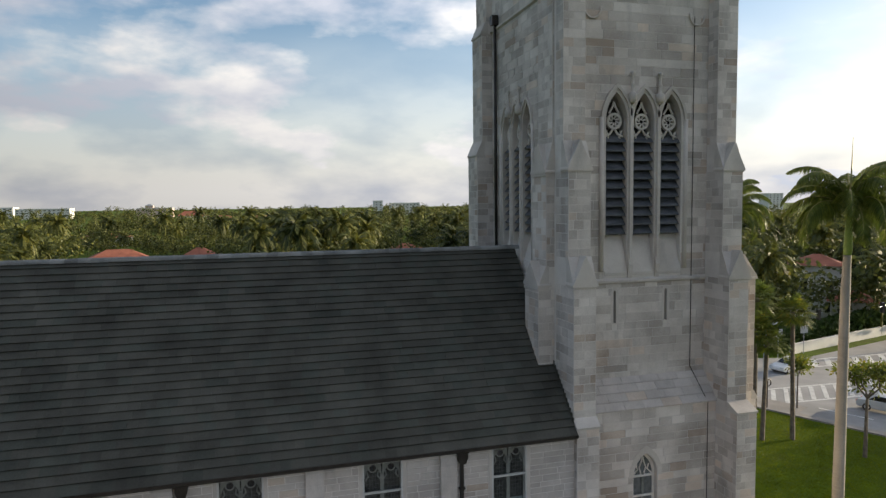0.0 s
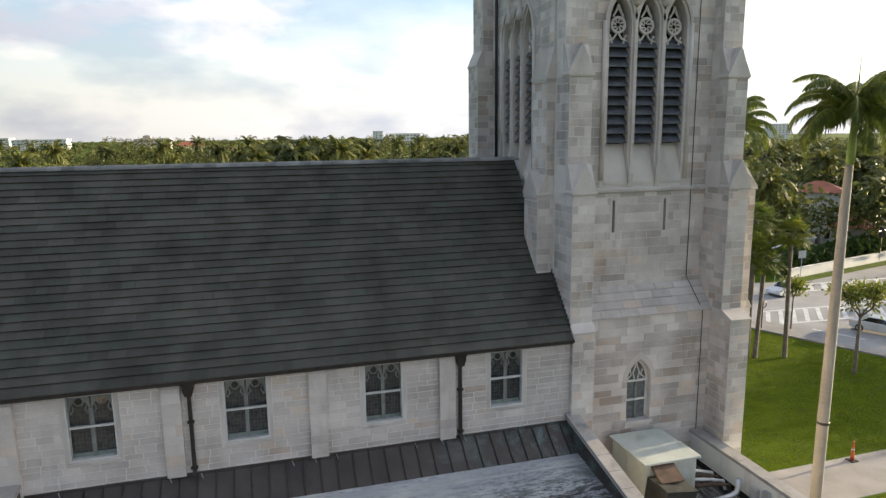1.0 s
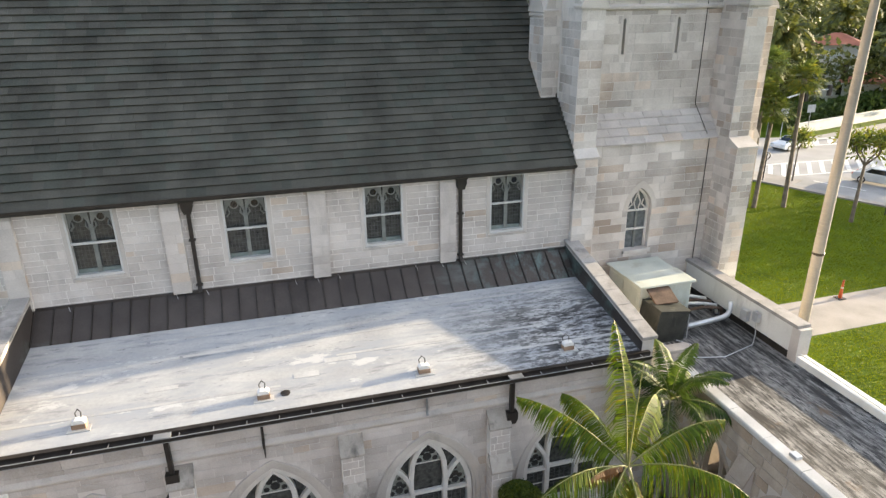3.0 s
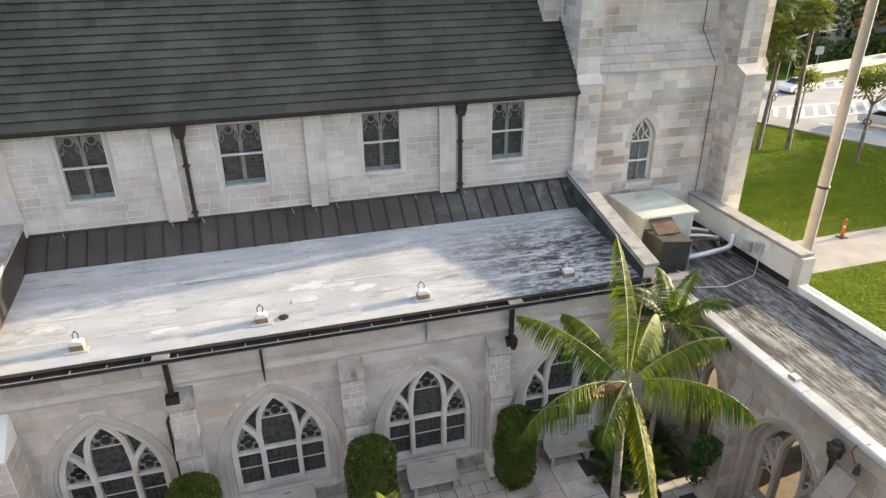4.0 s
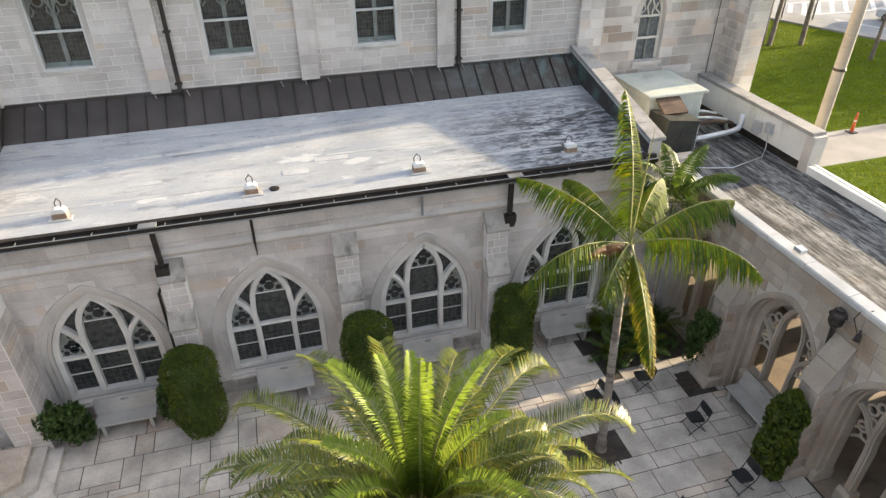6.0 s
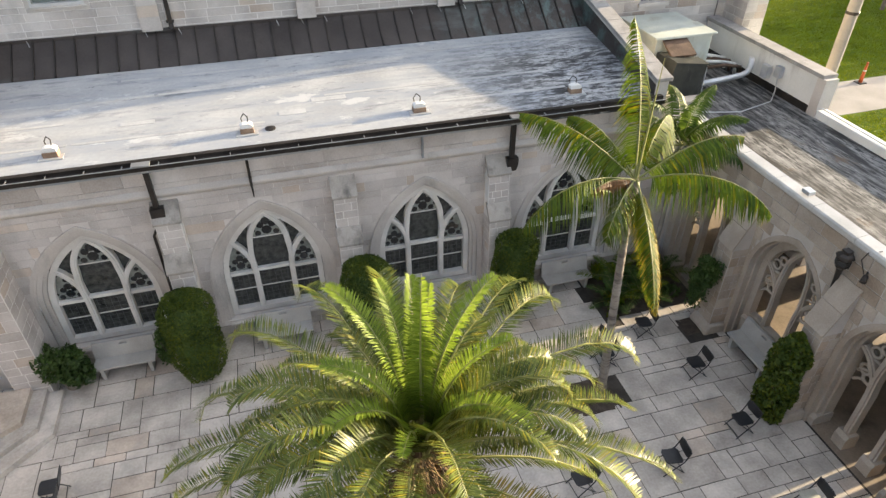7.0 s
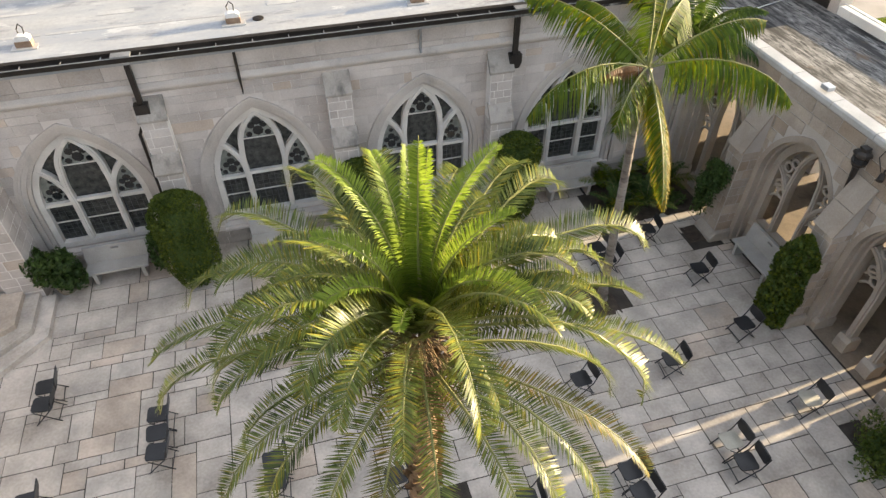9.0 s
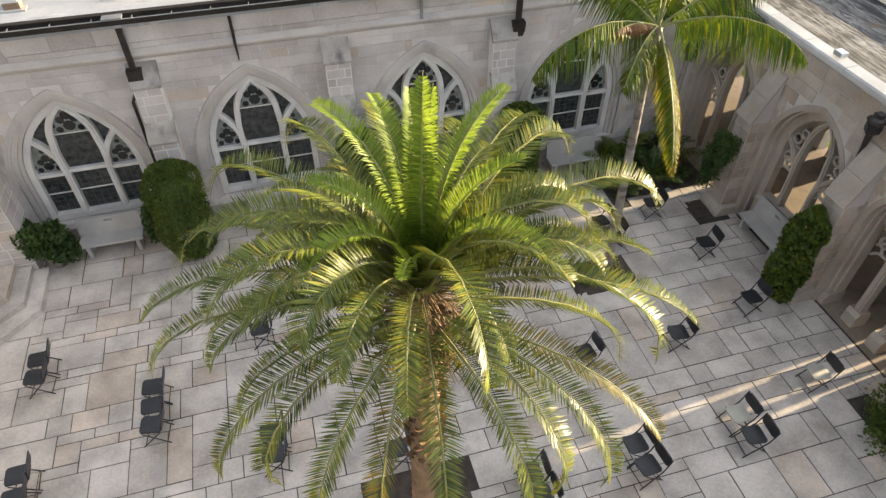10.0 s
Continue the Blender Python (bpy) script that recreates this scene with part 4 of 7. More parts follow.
    part("sill", Geo().prism([(0.06, AZ - 0.14), (0.06, AZ - 0.09), (-0.3, AZ + 0.04), (-0.5, AZ + 0.04), (-0.5, AZ - 0.14)], c - AA - 0.1, c + AA + 0.1, lambda d, z, u: al(u, z, d)), stone_plain, w)

for c in (-2.86, 1.48, 5.70):
    b = tagged(part("buttress", Geo().prism([(0.0, -0.1), (0.62, -0.1), (0.62, 0.55), (0.55, 0.7), (0.55, 3.0), (0.32, 3.35), (0.32, 4.35), (0.0, 4.75)], c - 0.30, c + 0.30, lambda d, z, u: al(u, z, d)), mortar), "stepped limestone wall buttress between windows", "buttress", "aisle buttresses", "structure")
    blocks(b, ashlar(c - 0.295, c + 0.295, 0.7, 2.98, (), int(c * 50), (0.2, 0.3), (0.25, 0.5)), lambda u, z, d: al(u, z, 0.55 + d), keep=60)
    blocks(b, ashlar(c - 0.295, c + 0.295, 3.38, 4.33, (), int(c * 70), (0.2, 0.3), (0.25, 0.5)), lambda u, z, d: al(u, z, 0.32 + d), keep=60)
    for side, s in ((c - 0.30, -1), (c + 0.30, 1)):
        blocks(b, ashlar(0.0, 0.545, 0.7, 2.98, (), int(c * 30 + s), (0.2, 0.3), (0.3, 0.5)), lambda v, z, d, side=side, s=s: al(side + s * d, z, v), keep=40)
    part("weathering", Geo().prism([(0.30, 4.30), (0.38, 4.30), (0.38, 4.36), (0.02, 4.80), (-0.05, 4.80)], c - 0.33, c + 0.33, lambda d, z, u: al(u, z, d)), WEATHERED, b)
    part("weathering", Geo().prism([(0.50, 2.95), (0.61, 2.95), (0.61, 3.01), (0.33, 3.42), (0.2, 3.42)], c - 0.33, c + 0.33, lambda d, z, u: al(u, z, d)), WEATHERED, b)


def roof_z(y):
    return 6.0 + (y - 14.2) * 0.125


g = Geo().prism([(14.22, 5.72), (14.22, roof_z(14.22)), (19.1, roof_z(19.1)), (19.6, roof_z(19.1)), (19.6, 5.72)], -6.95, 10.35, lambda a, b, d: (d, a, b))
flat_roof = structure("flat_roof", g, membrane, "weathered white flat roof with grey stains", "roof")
ceil_aisle = structure("ceiling", Geo().box(-6.9, 10.3, 15.05, 19.6, 5.5, 5.7), stone_plain, "plain aisle ceiling under the flat roof", "ceiling")
# standing-seam apron
ap = thing("metal_apron", "dark brown standing-seam metal apron below the clerestory", "flashing", (1.7, 19, 6.5), kind="structure")
AP0, AP1 = (18.62, roof_z(18.62) + 0.01), (19.62, 7.27)
xs = [-6.95 + i * (17.3 / 33) for i in range(34)]
for i in range(33):
    part("seam_panel", Geo().prism([AP0, AP1, (AP1[0], AP1[1] - 0.03), (AP0[0] + 0.03, AP0[1] - 0.02)], xs[i] + 0.004, xs[i + 1] - 0.004, lambda a, b, d: (d, a, b)), copper, ap)
    part("standing_seam", Geo().prism([(AP0[0] - 0.01, AP0[1] + 0.0), (AP1[0], AP1[1] - 0.0), (AP1[0], AP1[1] + 0.055), (AP0[0] - 0.02, AP0[1] + 0.055)], xs[i] - 0.016, xs[i] + 0.016, lambda a, b, d: (d, a, b)), dark_metal, ap)
part("counterflashing", Geo().box(-6.95, 10.3, 19.575, 19.61, 7.22, 7.33), copper, ap)
for x in (-6.0, -3.0, -2.1, 0.6, 1.3, 2.0, 4.6, 5.5, 6.3, 8.2):
    part("clip", Geo().tube([(x - 0.03, 19.55, 7.30), (x, 19.50, 7.24), (x + 0.03, 19.46, 7.16)], 0.008, 5), GREY_FRAME, ap)
# parapets at both ends of the flat roof
COPING = material("coping_stone", (0.22, 0.205, 0.19), (0.40, 0.375, 0.35), 0.9, 1.2, 30, 0.3, stain=(0.14, 0.13, 0.12), stain_scale=(1.5, 1.5, 1.5), stain_at=(0.52, 0.75))
for nm, x0, x1, za, zb in (("parapet_wall", 10.10, 10.48, 6.42, 7.50), ("parapet_wall", -7.40, -6.98, 6.9, 7.68)):
    pw = tagged(part(nm, Geo().prism([(14.3, 5.0), (14.3, za), (19.6, zb), (19.6, 5.0)], x0, x1, lambda a, b, d: (d, a, b)), stone_plain), "raked limestone parapet wall at the roof's end", "parapet", "roof parapets", "structure")
    k = 7
    for i in range(k):
        ya, yb = 14.22 + 5.4 * i / k, 14.22 + 5.4 * (i + 1) / k - 0.012
        f = lambda y: za + (zb - za) * (y - 14.3) / 5.3
        part("coping", Geo().prism([(ya, f(ya) + 0.003), (ya, f(ya) + 0.11), (yb, f(yb) + 0.11), (yb, f(yb) + 0.003)], x0 - 0.06, x1 + 0.06, lambda a, b, d: (d, a, b)), COPING, pw, bevel=0.015)
    xin = x0 - 0.012 if x0 > 0 else x1 + 0.012
    part("flashing", Geo().prism([(14.3, 5.9), (14.3, za - 0.10), (19.6, zb - 0.12), (19.6, 6.3)], xin - 0.004, xin + 0.004, lambda a, b, d: (d, a, b)), copper, pw)
# laps of the roof sheet
LAP = material("membrane_lap", (0.30, 0.30, 0.30), (0.47, 0.465, 0.455), 0.7, 1.2, 14, 0.1)
GALV_D = material("dull_zinc", (0.16, 0.165, 0.17), (0.32, 0.325, 0.33), 0.4, 2, 20, 0.05, metal=0.4)
rr_ = random.Random(4)
for k, y in enumerate((15.25, 16.2, 17.15, 18.05)):
    x = -6.9
    while x < 10.2:
        w_ = min(rr_.uniform(1.6, 4.5), 10.25 - x)
        if rr_.random() < 0.7:
            part("sheet_lap", Geo().prism([(y, roof_z(y)), (y, roof_z(y) + 0.006), (y + 0.09, roof_z(y + 0.09) + 0.006), (y + 0.09, roof_z(y + 0.09))], x, x + w_ - 0.1, lambda a, b, d: (d, a, b)), LAP, flat_roof)
        x += w_
for k in range(4):
    x, y, w_, h_ = rr_.uniform(-6, 9), rr_.uniform(14.8, 18.2), rr_.uniform(0.3, 0.9), rr_.uniform(0.15, 0.4)
    part("sheet_patch", Geo().prism([(y, roof_z(y)), (y, roof_z(y) + 0.007), (y + h_, roof_z(y + h_) + 0.007), (y + h_, roof_z(y + h_))], x, x + w_, lambda a, b, d: (d, a, b)), LAP, flat_roof)
# front gutter
fg = thing("roof_gutter", "long dark metal gutter along the flat roof's front edge", "gutter", (1.7, 14.1, 5.8), kind="structure")
part("trough", Geo().prism([(14.24, 5.95), (14.20, 5.86), (14.05, 5.86), (14.01, 5.985), (14.032, 5.985), (14.068, 5.89), (14.17, 5.89), (14.20, 5.95)], -7.0, 10.3, lambda a, b, d: (d, a, b)), dark_metal, fg)
part("roof_edge", Geo().box(-6.95, 10.3, 14.20, 14.34, 5.86, roof_z(14.3) + 0.025), dark_metal, fg)
part("outer_lip", Geo().box(-7.0, 10.3, 14.0, 14.03, 5.987, 6.0), GALV_D, fg)
GUTTER_STRAP = material("worn_strap", (0.10, 0.10, 0.10), (0.24, 0.24, 0.235), 0.5, 3, 30, 0.05)
for i in range(22):
    x = -6.6 + i * 0.79
    part("gutter_strap", Geo().box(x, x + 0.022, 14.02, 14.22, 5.975, 5.986), GUTTER_STRAP, fg)
for x in (-3.02, 6.08):
    d = thing("downpipe", "dark metal downpipe with hopper on the aisle wall", "drainpipe", (x, 14.4, 3), "aisle downpipes")
    part("pipe", Geo().box(x - 0.06, x + 0.06, 14.28, 14.40, 4.72, 5.78), dark_metal, d)
    part("hopper", Geo().prism([(-0.10, 4.35), (0.10, 4.35), (0.16, 4.5), (0.16, 4.72), (-0.16, 4.72), (-0.16, 4.5)], 14.22, 14.42, lambda u, z, y: (x + u, y, z)), dark_metal, d)
    if x < 0:
        part("lower_pipe", Geo().tube([(x, 14.32, 4.38), (x - 0.26, 14.36, 3.9), (x - 0.29, 14.38, 0.3)], 0.038, 8), dark_metal, d)
    part("outlet_box", Geo().box(x - 0.20, x + 0.20, 13.985, 14.20, 6.002, 6.035), GALV_D, d)
for x in (-0.75, 3.62):
    d = thing("overflow_pipe", "short dark overflow pipe stub with drip stain", "drainpipe", (x, 14.4, 5.3), "overflow stubs")
    part("pipe", Geo().tube([(x, 14.42, 5.74), (x, 14.42, 5.12), (x, 14.37, 5.04)] + ([(x, 14.37, 4.94), (x, 14.46, 4.80), (x, 14.47, 4.55)] if x < 0 else []), [0.035] * 3 + ([0.03, 0.025, 0.012] if x < 0 else []), 8), dark_metal if x < 0 else GALV_D, d)

# ---- courtyard floor
court = structure("courtyard_floor", Geo().box(-12, 11.7, -14, 14.6, -0.4, -0.012), joint_dirt, "courtyard of pale stone slabs with dark joints", "floor")


def slabs(x0, x1, y0, y1, seed):
    """Random rectangular slabs on a 0.22 m grid."""
    rng = random.Random(seed)
    q = 0.24
    nx, ny = int((x1 - x0) / q), int((y1 - y0) / q)
    used = [[False] * ny for _ in range(nx)]
    out = []
    sizes = [(4, 3), (3, 4), (3, 3), (2, 3), (3, 2), (2, 2), (4, 2), (2, 4), (5, 3), (4, 4), (3, 5), (2, 5)]
    for i in range(nx):
        for j in range(ny):
            if used[i][j]:
                continue
            opts = sizes[:]
            rng.shuffle(opts)
            for a, b in opts + [(1, 3), (3, 1), (2, 1), (1, 2), (1, 1)]:
                if i + a <= nx and j + b <= ny and not any(used[i + p][j + r] for p in range(a) for r in range(b)):
                    for p in range(a):
                        for r in range(b):
                            used[i + p][j + r] = True
                    out.append((x0 + i * q + rng.uniform(0.007, 0.014), x0 + (i + a) * q - rng.uniform(0.007, 0.014), y0 + j * q + rng.uniform(0.007, 0.014), y0 + (j + b) * q - rng.uniform(0.007, 0.014)))
                    break
    return out


def in_bed(r):
    cx, cy = (r[0] + r[1]) / 2, (r[2] + r[3]) / 2
    return any(a < cx < b and c < cy < d for a, b, c, d in BEDS)


BEDS = [(0.1, 2.1, 3.5, 5.8), (6.2, 7.45, 9.1, 10.2), (8.7, 11.6, 12.2, 14.5), (10.5, 11.1, 10.95, 11.6), (10.72, 11.1, 7.6, 8.3), (10.6, 12.0, 3.2, 4.7)]
rects = [r for r in slabs(-9.0, 11.66, -9.98, 14.62, 5) if not in_bed(r)]
blocks(court, rects, lambda u, v, d: (u, v, d), "slab", 300, lambda r: (r[0] - 2) ** 2 * 0.35 + (r[2] - 8) ** 2, 0.05, 0.0, (paving, paving_joined))
for i, (a, b, c, d) in enumerate(BEDS):
    gg = Geo()
    rng = random.Random(i)
    nx, ny = max(4, int((b - a) / 0.15)), max(4, int((d - c) / 0.15))
    vs = [(a + (b - a) * p / nx, c + (d - c) * q / ny, rng.uniform(-0.008, 0.03)) for p in range(nx + 1) for q in range(ny + 1)]
    gg.add(vs, [(p * (ny + 1) + q, (p + 1) * (ny + 1) + q, (p + 1) * (ny + 1) + q + 1, p * (ny + 1) + q + 1) for p in range(nx) for q in range(ny)])
    structure("planting_bed", gg, soil, "bare dark soil bed let into the paving", "bed", True)

# ---- cloister wing
CX = 11.65
cw = west(CX)
CB = [12.9, 9.6, 6.3, 3.0, -0.3]
CA, CS, CH, CZ = 1.06, 2.50, 1.32, 0.75
CO = CA + 0.17
c_holes = [[(c - CO, -0.2)] + arch_line(c, CO, CS, CH + 0.20, 12) + [(c + CO, -0.2)] for c in CB]
g = Geo().panel([(-6.0, -0.3), (14.9, -0.3), (14.9, 4.98), (-6.0, 4.98)], c_holes, -0.45, -0.004, cw)
wall_cl = structure("wall_cloister", g, shade_tan_mortar, "pale limestone cloister wall with open traceried arches", "wall")
ops = [opening_arch(c, CA + 0.24, -0.2, CS, CH + 0.33) for c in CB]
blocks(wall_cl, ashlar(-2, 14.4, 0.0, 4.94, ops, 31, (0.24, 0.34), (0.4, 0.95)), cw, prefer=lambda r: abs(r[0] - 9), mats=(shade_tan_stone, shade_tan_stones))


def jamb_ring(c, z0, a0, a1, d0, d1):
    return Geo().ring([(c - CA - a0, z0)] + arch_line(c, CA + a0, CS, CH + a0 * 1.2, 12) + [(c + CA + a0, z0)],
                      [(c - CA - a1, z0)] + arch_line(c, CA + a1, CS, CH + a1 * 1.2, 12) + [(c + CA + a1, z0)], d0, d1, cw)


for k, c in enumerate(CB):
    z0 = -0.01
    ar = part(f"arch_{k + 1}", jamb_ring(c, z0, 0.12, 0.25, -0.20, 0.012), shade_tan_plain)
    tagged(ar, "open pointed cloister arch with deep jambs and limestone tracery", "arch", "cloister arches", "structure")
    part("jamb_order", jamb_ring(c, z0, 0.06, 0.15, -0.36, -0.17), shade_tan_plain, ar)
    part("jamb_order", jamb_ring(c, z0, 0.0, 0.10, -0.62, -0.33), shade_tan_plain, ar)
    low = k not in (0, 2)
    for nm, gg in gothic_tracery(c, CA, CZ if low else 0.0, CS, CH, cw, -0.56, -0.34, 0.13 if low else 0.17, 1.75, 2.75)[0 if low else 2:]:
        part(nm, gg, shade_tan_plain, ar)
    for s in (-1, 1):
        # cusped foils fill the side heads
        g = Geo()
        for u, z, r in ((0.60, 2.42, 0.17), (0.76, 2.20, 0.13), (0.62, 2.02, 0.12), (0.72, 2.78, 0.13), (0.56, 2.98, 0.11)):
            g.tube([cw(c + s * u + r * math.cos(q), z + r * math.sin(q), -0.44) for q in (2 * math.pi * j / 10 for j in range(11))], 0.042, 5)
        for z in (1.75, 2.05):
            g.tube([cw(c + s * 0.40, z, -0.44), cw(c + s * 0.52, z + 0.14, -0.44), cw(c + s * 0.66, z + 0.18, -0.44), cw(c + s * 0.80, z + 0.12, -0.44), cw(c + s * 0.92, z - 0.02, -0.44)], 0.04, 5)
        part("cusping", g, shade_tan_plain, ar, smooth=True)
    if low:
        part("apron", Geo().prism([(c - CA + 0.003, -0.05), (c + CA - 0.003, -0.05), (c + CA - 0.003, CZ - 0.08), (c - CA + 0.003, CZ - 0.08)], -0.58, -0.28, cw), shade_tan_stone, ar)
        part("sill", Geo().prism([(-0.22, CZ - 0.08), (-0.22, CZ - 0.03), (-0.36, CZ + 0.03), (-0.60, CZ + 0.04), (-0.60, CZ - 0.08)], c - CA + 0.006, c + CA - 0.006, lambda d, z, u: cw(u, z, d)), shade_tan_plain, ar)
    else:
        for s in (-1, 1):
            part("jamb_base", Geo().prism([(-0.64, -0.02), (-0.06, -0.02), (-0.06, 0.20), (-0.14, 0.30), (-0.62, 0.30), (-0.64, 0.20)], c + s * (CA + 0.12) - 0.16, c + s * (CA + 0.12) + 0.16, lambda d, z, u: cw(u, z, d)), shade_tan_plain, ar)
            part("mullion_base", Geo().prism([(-0.64, -0.02), (-0.24, -0.02), (-0.24, 0.30), (-0.30, 0.42), (-0.58, 0.42), (-0.64, 0.30)], c + s * CA * 0.37 - 0.17, c + s * CA * 0.37 + 0.17, lambda d, z, u: cw(u, z, d)), shade_tan_plain, ar)
BW, BP = 0.28, 0.50
for c in (11.23, 7.93, 4.63, 1.33):
    b = tagged(part("cloister_buttress", Geo().prism([(0.0, -0.1), (BP, -0.1), (BP, 2.96), (0.0, 4.10)], c - BW, c + BW, lambda d, z, u: cw(u, z, d)), shade_tan_mortar), "limestone cloister buttress with a long sloping top", "buttress", "cloister buttresses", "structure")
    for j in range(2):
        f0, f1 = j / 2, (j + 1) / 2 - 0.006
        pa, pb = (BP + 0.04 - (BP + 0.04) * f0, 2.92 + 1.24 * f0), (BP + 0.04 - (BP + 0.04) * f1, 2.92 + 1.24 * f1)
        part("weathering", Geo().prism([pa, (pa[0] + 0.035, pa[1] + 0.02), (pb[0] + 0.035, pb[1] + 0.02), pb], c - BW - 0.025, c + BW + 0.025, lambda d, z, u: cw(u, z, d)), shade_tan_plain, b)
    blocks(b, ashlar(c - BW + 0.005, c + BW - 0.005, 0.30, 2.92, (), int(c * 9), (0.26, 0.36), (0.30, 0.56)), lambda u, z, d: cw(u, z, BP + d), keep=40, mats=(shade_tan_stone, shade_tan_stones))
    for side, s in ((c - BW, -1), (c + BW, 1)):
        blocks(b, ashlar(0.0, BP - 0.005, 0.30, 2.92, (), int(c * 19 + s), (0.26, 0.36), (0.25, 0.5)), lambda v, z, d, side=side, s=s: cw(side + s * d, z, v), keep=40, mats=(shade_tan_stone, shade_tan_stones))
    part("plinth", Geo().prism([(0.02, -0.1), (BP + 0.16, -0.1), (BP + 0.14, 0.10), (BP + 0.08, 0.20), (BP + 0.02, 0.30), (0.02, 0.30)], c - BW - 0.12, c + BW + 0.12, lambda d, z, u: cw(u, z, d)), shade_tan_plain, b, bevel=0.05)
# coping of the court wall
CAPM = material("white_coping", (0.40, 0.385, 0.36), (0.62, 0.60, 0.57), 0.85, 1.5, 30, 0.2)
cc = thing("cloister_coping", "pale coping stones along the cloister wall top", "coping", (CX, 5, 5), kind="structure")
for i in range(16):
    y0 = -6.0 + i * 1.3
    part("coping_stone", Geo().prism([(-0.30, 4.985), (0.03, 4.985), (0.03, 5.08), (0.0, 5.12), (-0.30, 5.14)], y0, y0 + 1.285, lambda d, z, u: cw(u, z, d)), CAPM, cc)
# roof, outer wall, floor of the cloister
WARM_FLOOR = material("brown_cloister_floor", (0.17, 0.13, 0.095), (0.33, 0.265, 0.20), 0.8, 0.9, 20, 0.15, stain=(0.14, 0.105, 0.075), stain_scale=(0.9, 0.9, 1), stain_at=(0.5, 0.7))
CRM = material("cloister_membrane", (0.10, 0.098, 0.094), (0.29, 0.283, 0.275), 0.8, 2.2, 22, 0.3,
               stain=(0.012, 0.012, 0.012), stain_scale=(4.6, 0.55, 1.0), stain_at=(0.42, 0.62))
add_grime(CRM, (0.015, 0.015, 0.016), (14.0, 2.6, 1.0), (0.48, 0.60), -60.0, -50.0, -60.0, -50.0)
add_grime(CRM, (0.10, 0.065, 0.035), (1.1, 0.7, 1.0), (0.58, 0.70), -60.0, -50.0, -60.0, -50.0)
structure("cloister_roof", Geo().box(12.0, 15.9, -6.0, 20.3, 4.40, 4.62), CRM, "flat cloister roof with black weathering streaks", "roof")
co = west(15.9)
# made-up openings, sized and placed so that sun streaks reach the court
sun_holes = [[(y0, z0)] + arch_line((y0 + y1) / 2, (y1 - y0) / 2, z1, (y1 - y0) / 2, 6) + [(y1, z0)]
           for y0, y1, z0, z1 in ((15.6, 17.4, -0.1, 0.7), (12.45, 12.8, -0.1, 1.6), (9.2, 11.6, -0.1, 0.1), (6.41, 6.56, -0.1, 1.8), (5.58, 5.76, -0.1, 1.2), (5.94, 6.06, -0.1, 1.4))]
g = Geo().panel([(-6.0, -0.3), (20.3, -0.3), (20.3, 4.62), (-6.0, 4.62)], sun_holes, -0.35, 0.0, co)
structure("wall_cloister_east", g, stone_plain, "unseen outer limestone cloister wall with openings cut to shape sun streaks", "wall")
PLASTER = material("white_render", (0.56, 0.55, 0.52), (0.74, 0.73, 0.70), 0.85, 1.0, 25, 0.12, stain=(0.33, 0.31, 0.28), stain_scale=(1.2, 1.2, 0.4), stain_at=(0.58, 0.8))
structure("parapet_low", Geo().box(15.84, 16.20, -6, 14.3, 4.625, 4.86), PLASTER, "low pale parapet along the cloister roof", "parapet")
pt = structure("parapet_tall", Geo().box(15.86, 16.2, 14.5, 20.3, 4.62, 5.78), PLASTER, "tall pale parapet wall screening the roof plant", "parapet")
part("coping", Geo().box(15.78, 16.28, 14.4, 20.3, 5.783, 5.9), COPING, pt)
part("end_pier", Geo().box(15.80, 16.26, 14.28, 14.62, 4.62, 5.79), stone_plain, pt)
part("base_flashing", Geo().box(15.84, 15.857, 14.3, 20.3, 4.62, 4.86), dark_metal, pt)
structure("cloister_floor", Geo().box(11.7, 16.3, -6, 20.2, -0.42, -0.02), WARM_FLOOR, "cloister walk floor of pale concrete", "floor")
structure("wall_corner", Geo().box(10.68, 12.5, 15.22, 15.5, 4.0, 5.12), stone_plain, "short limestone wall behind the corner planting", "wall")
structure("corner_coping", Geo().box(10.66, 12.56, 15.16, 15.55, 5.124, 5.24), COPING, "pale coping on the short corner wall", "coping")
structure("wall_corner_east", Geo().box(10.9, 11.85, 14.52, 15.2, -0.3, 4.9), stone_plain, "limestone wall joining aisle and cloister", "wall")
# unseen walls and slope, added west and south to block sky light from the court
structure("wall_west_blocker", Geo().box(-10.2, -9.8, -9.5, 13.3, -0.3, 2.9), stone_plain, "unseen plain limestone wall added to dim the court from the west", "wall")
structure("west_wing_roof", Geo().prism([(-9.6, 2.9), (-14.2, 9.4), (-14.5, 9.4), (-10.0, 2.9)], -9.5, 13.3, lambda x, z, d: (x, d, z)), slate_joined, "unseen steep dark slate slope added to block western sky light", "roof")
structure("wall_south_blocker", Geo().box(-10.2, 12.1, -10.0, -9.5, -0.3, 6.0), stone_plain, "unseen plain limestone wall added to block southern sky light", "wall")
# west porch: buttress pier, wall, steps
pier = structure("porch_pier", Geo().prism([(0.0, -0.1), (0.95, -0.1), (0.95, 4.2), (0.0, 4.9)], -7.5, -6.68, lambda d, z, u: al(u, z, d)), mortar, "broad limestone pier beside the porch steps", "pier")
blocks(pier, ashlar(-7.495, -6.685, 0.0, 4.15, (), 77, (0.26, 0.36), (0.35, 0.7)), lambda u, z, d: al(u, z, 0.95 + d), keep=60)
blocks(pier, ashlar(0.0, 0.945, 0.0, 4.15, (), 78, (0.26, 0.36), (0.35, 0.6)), lambda v, z, d: al(-6.68 + d, z, v), keep=60)
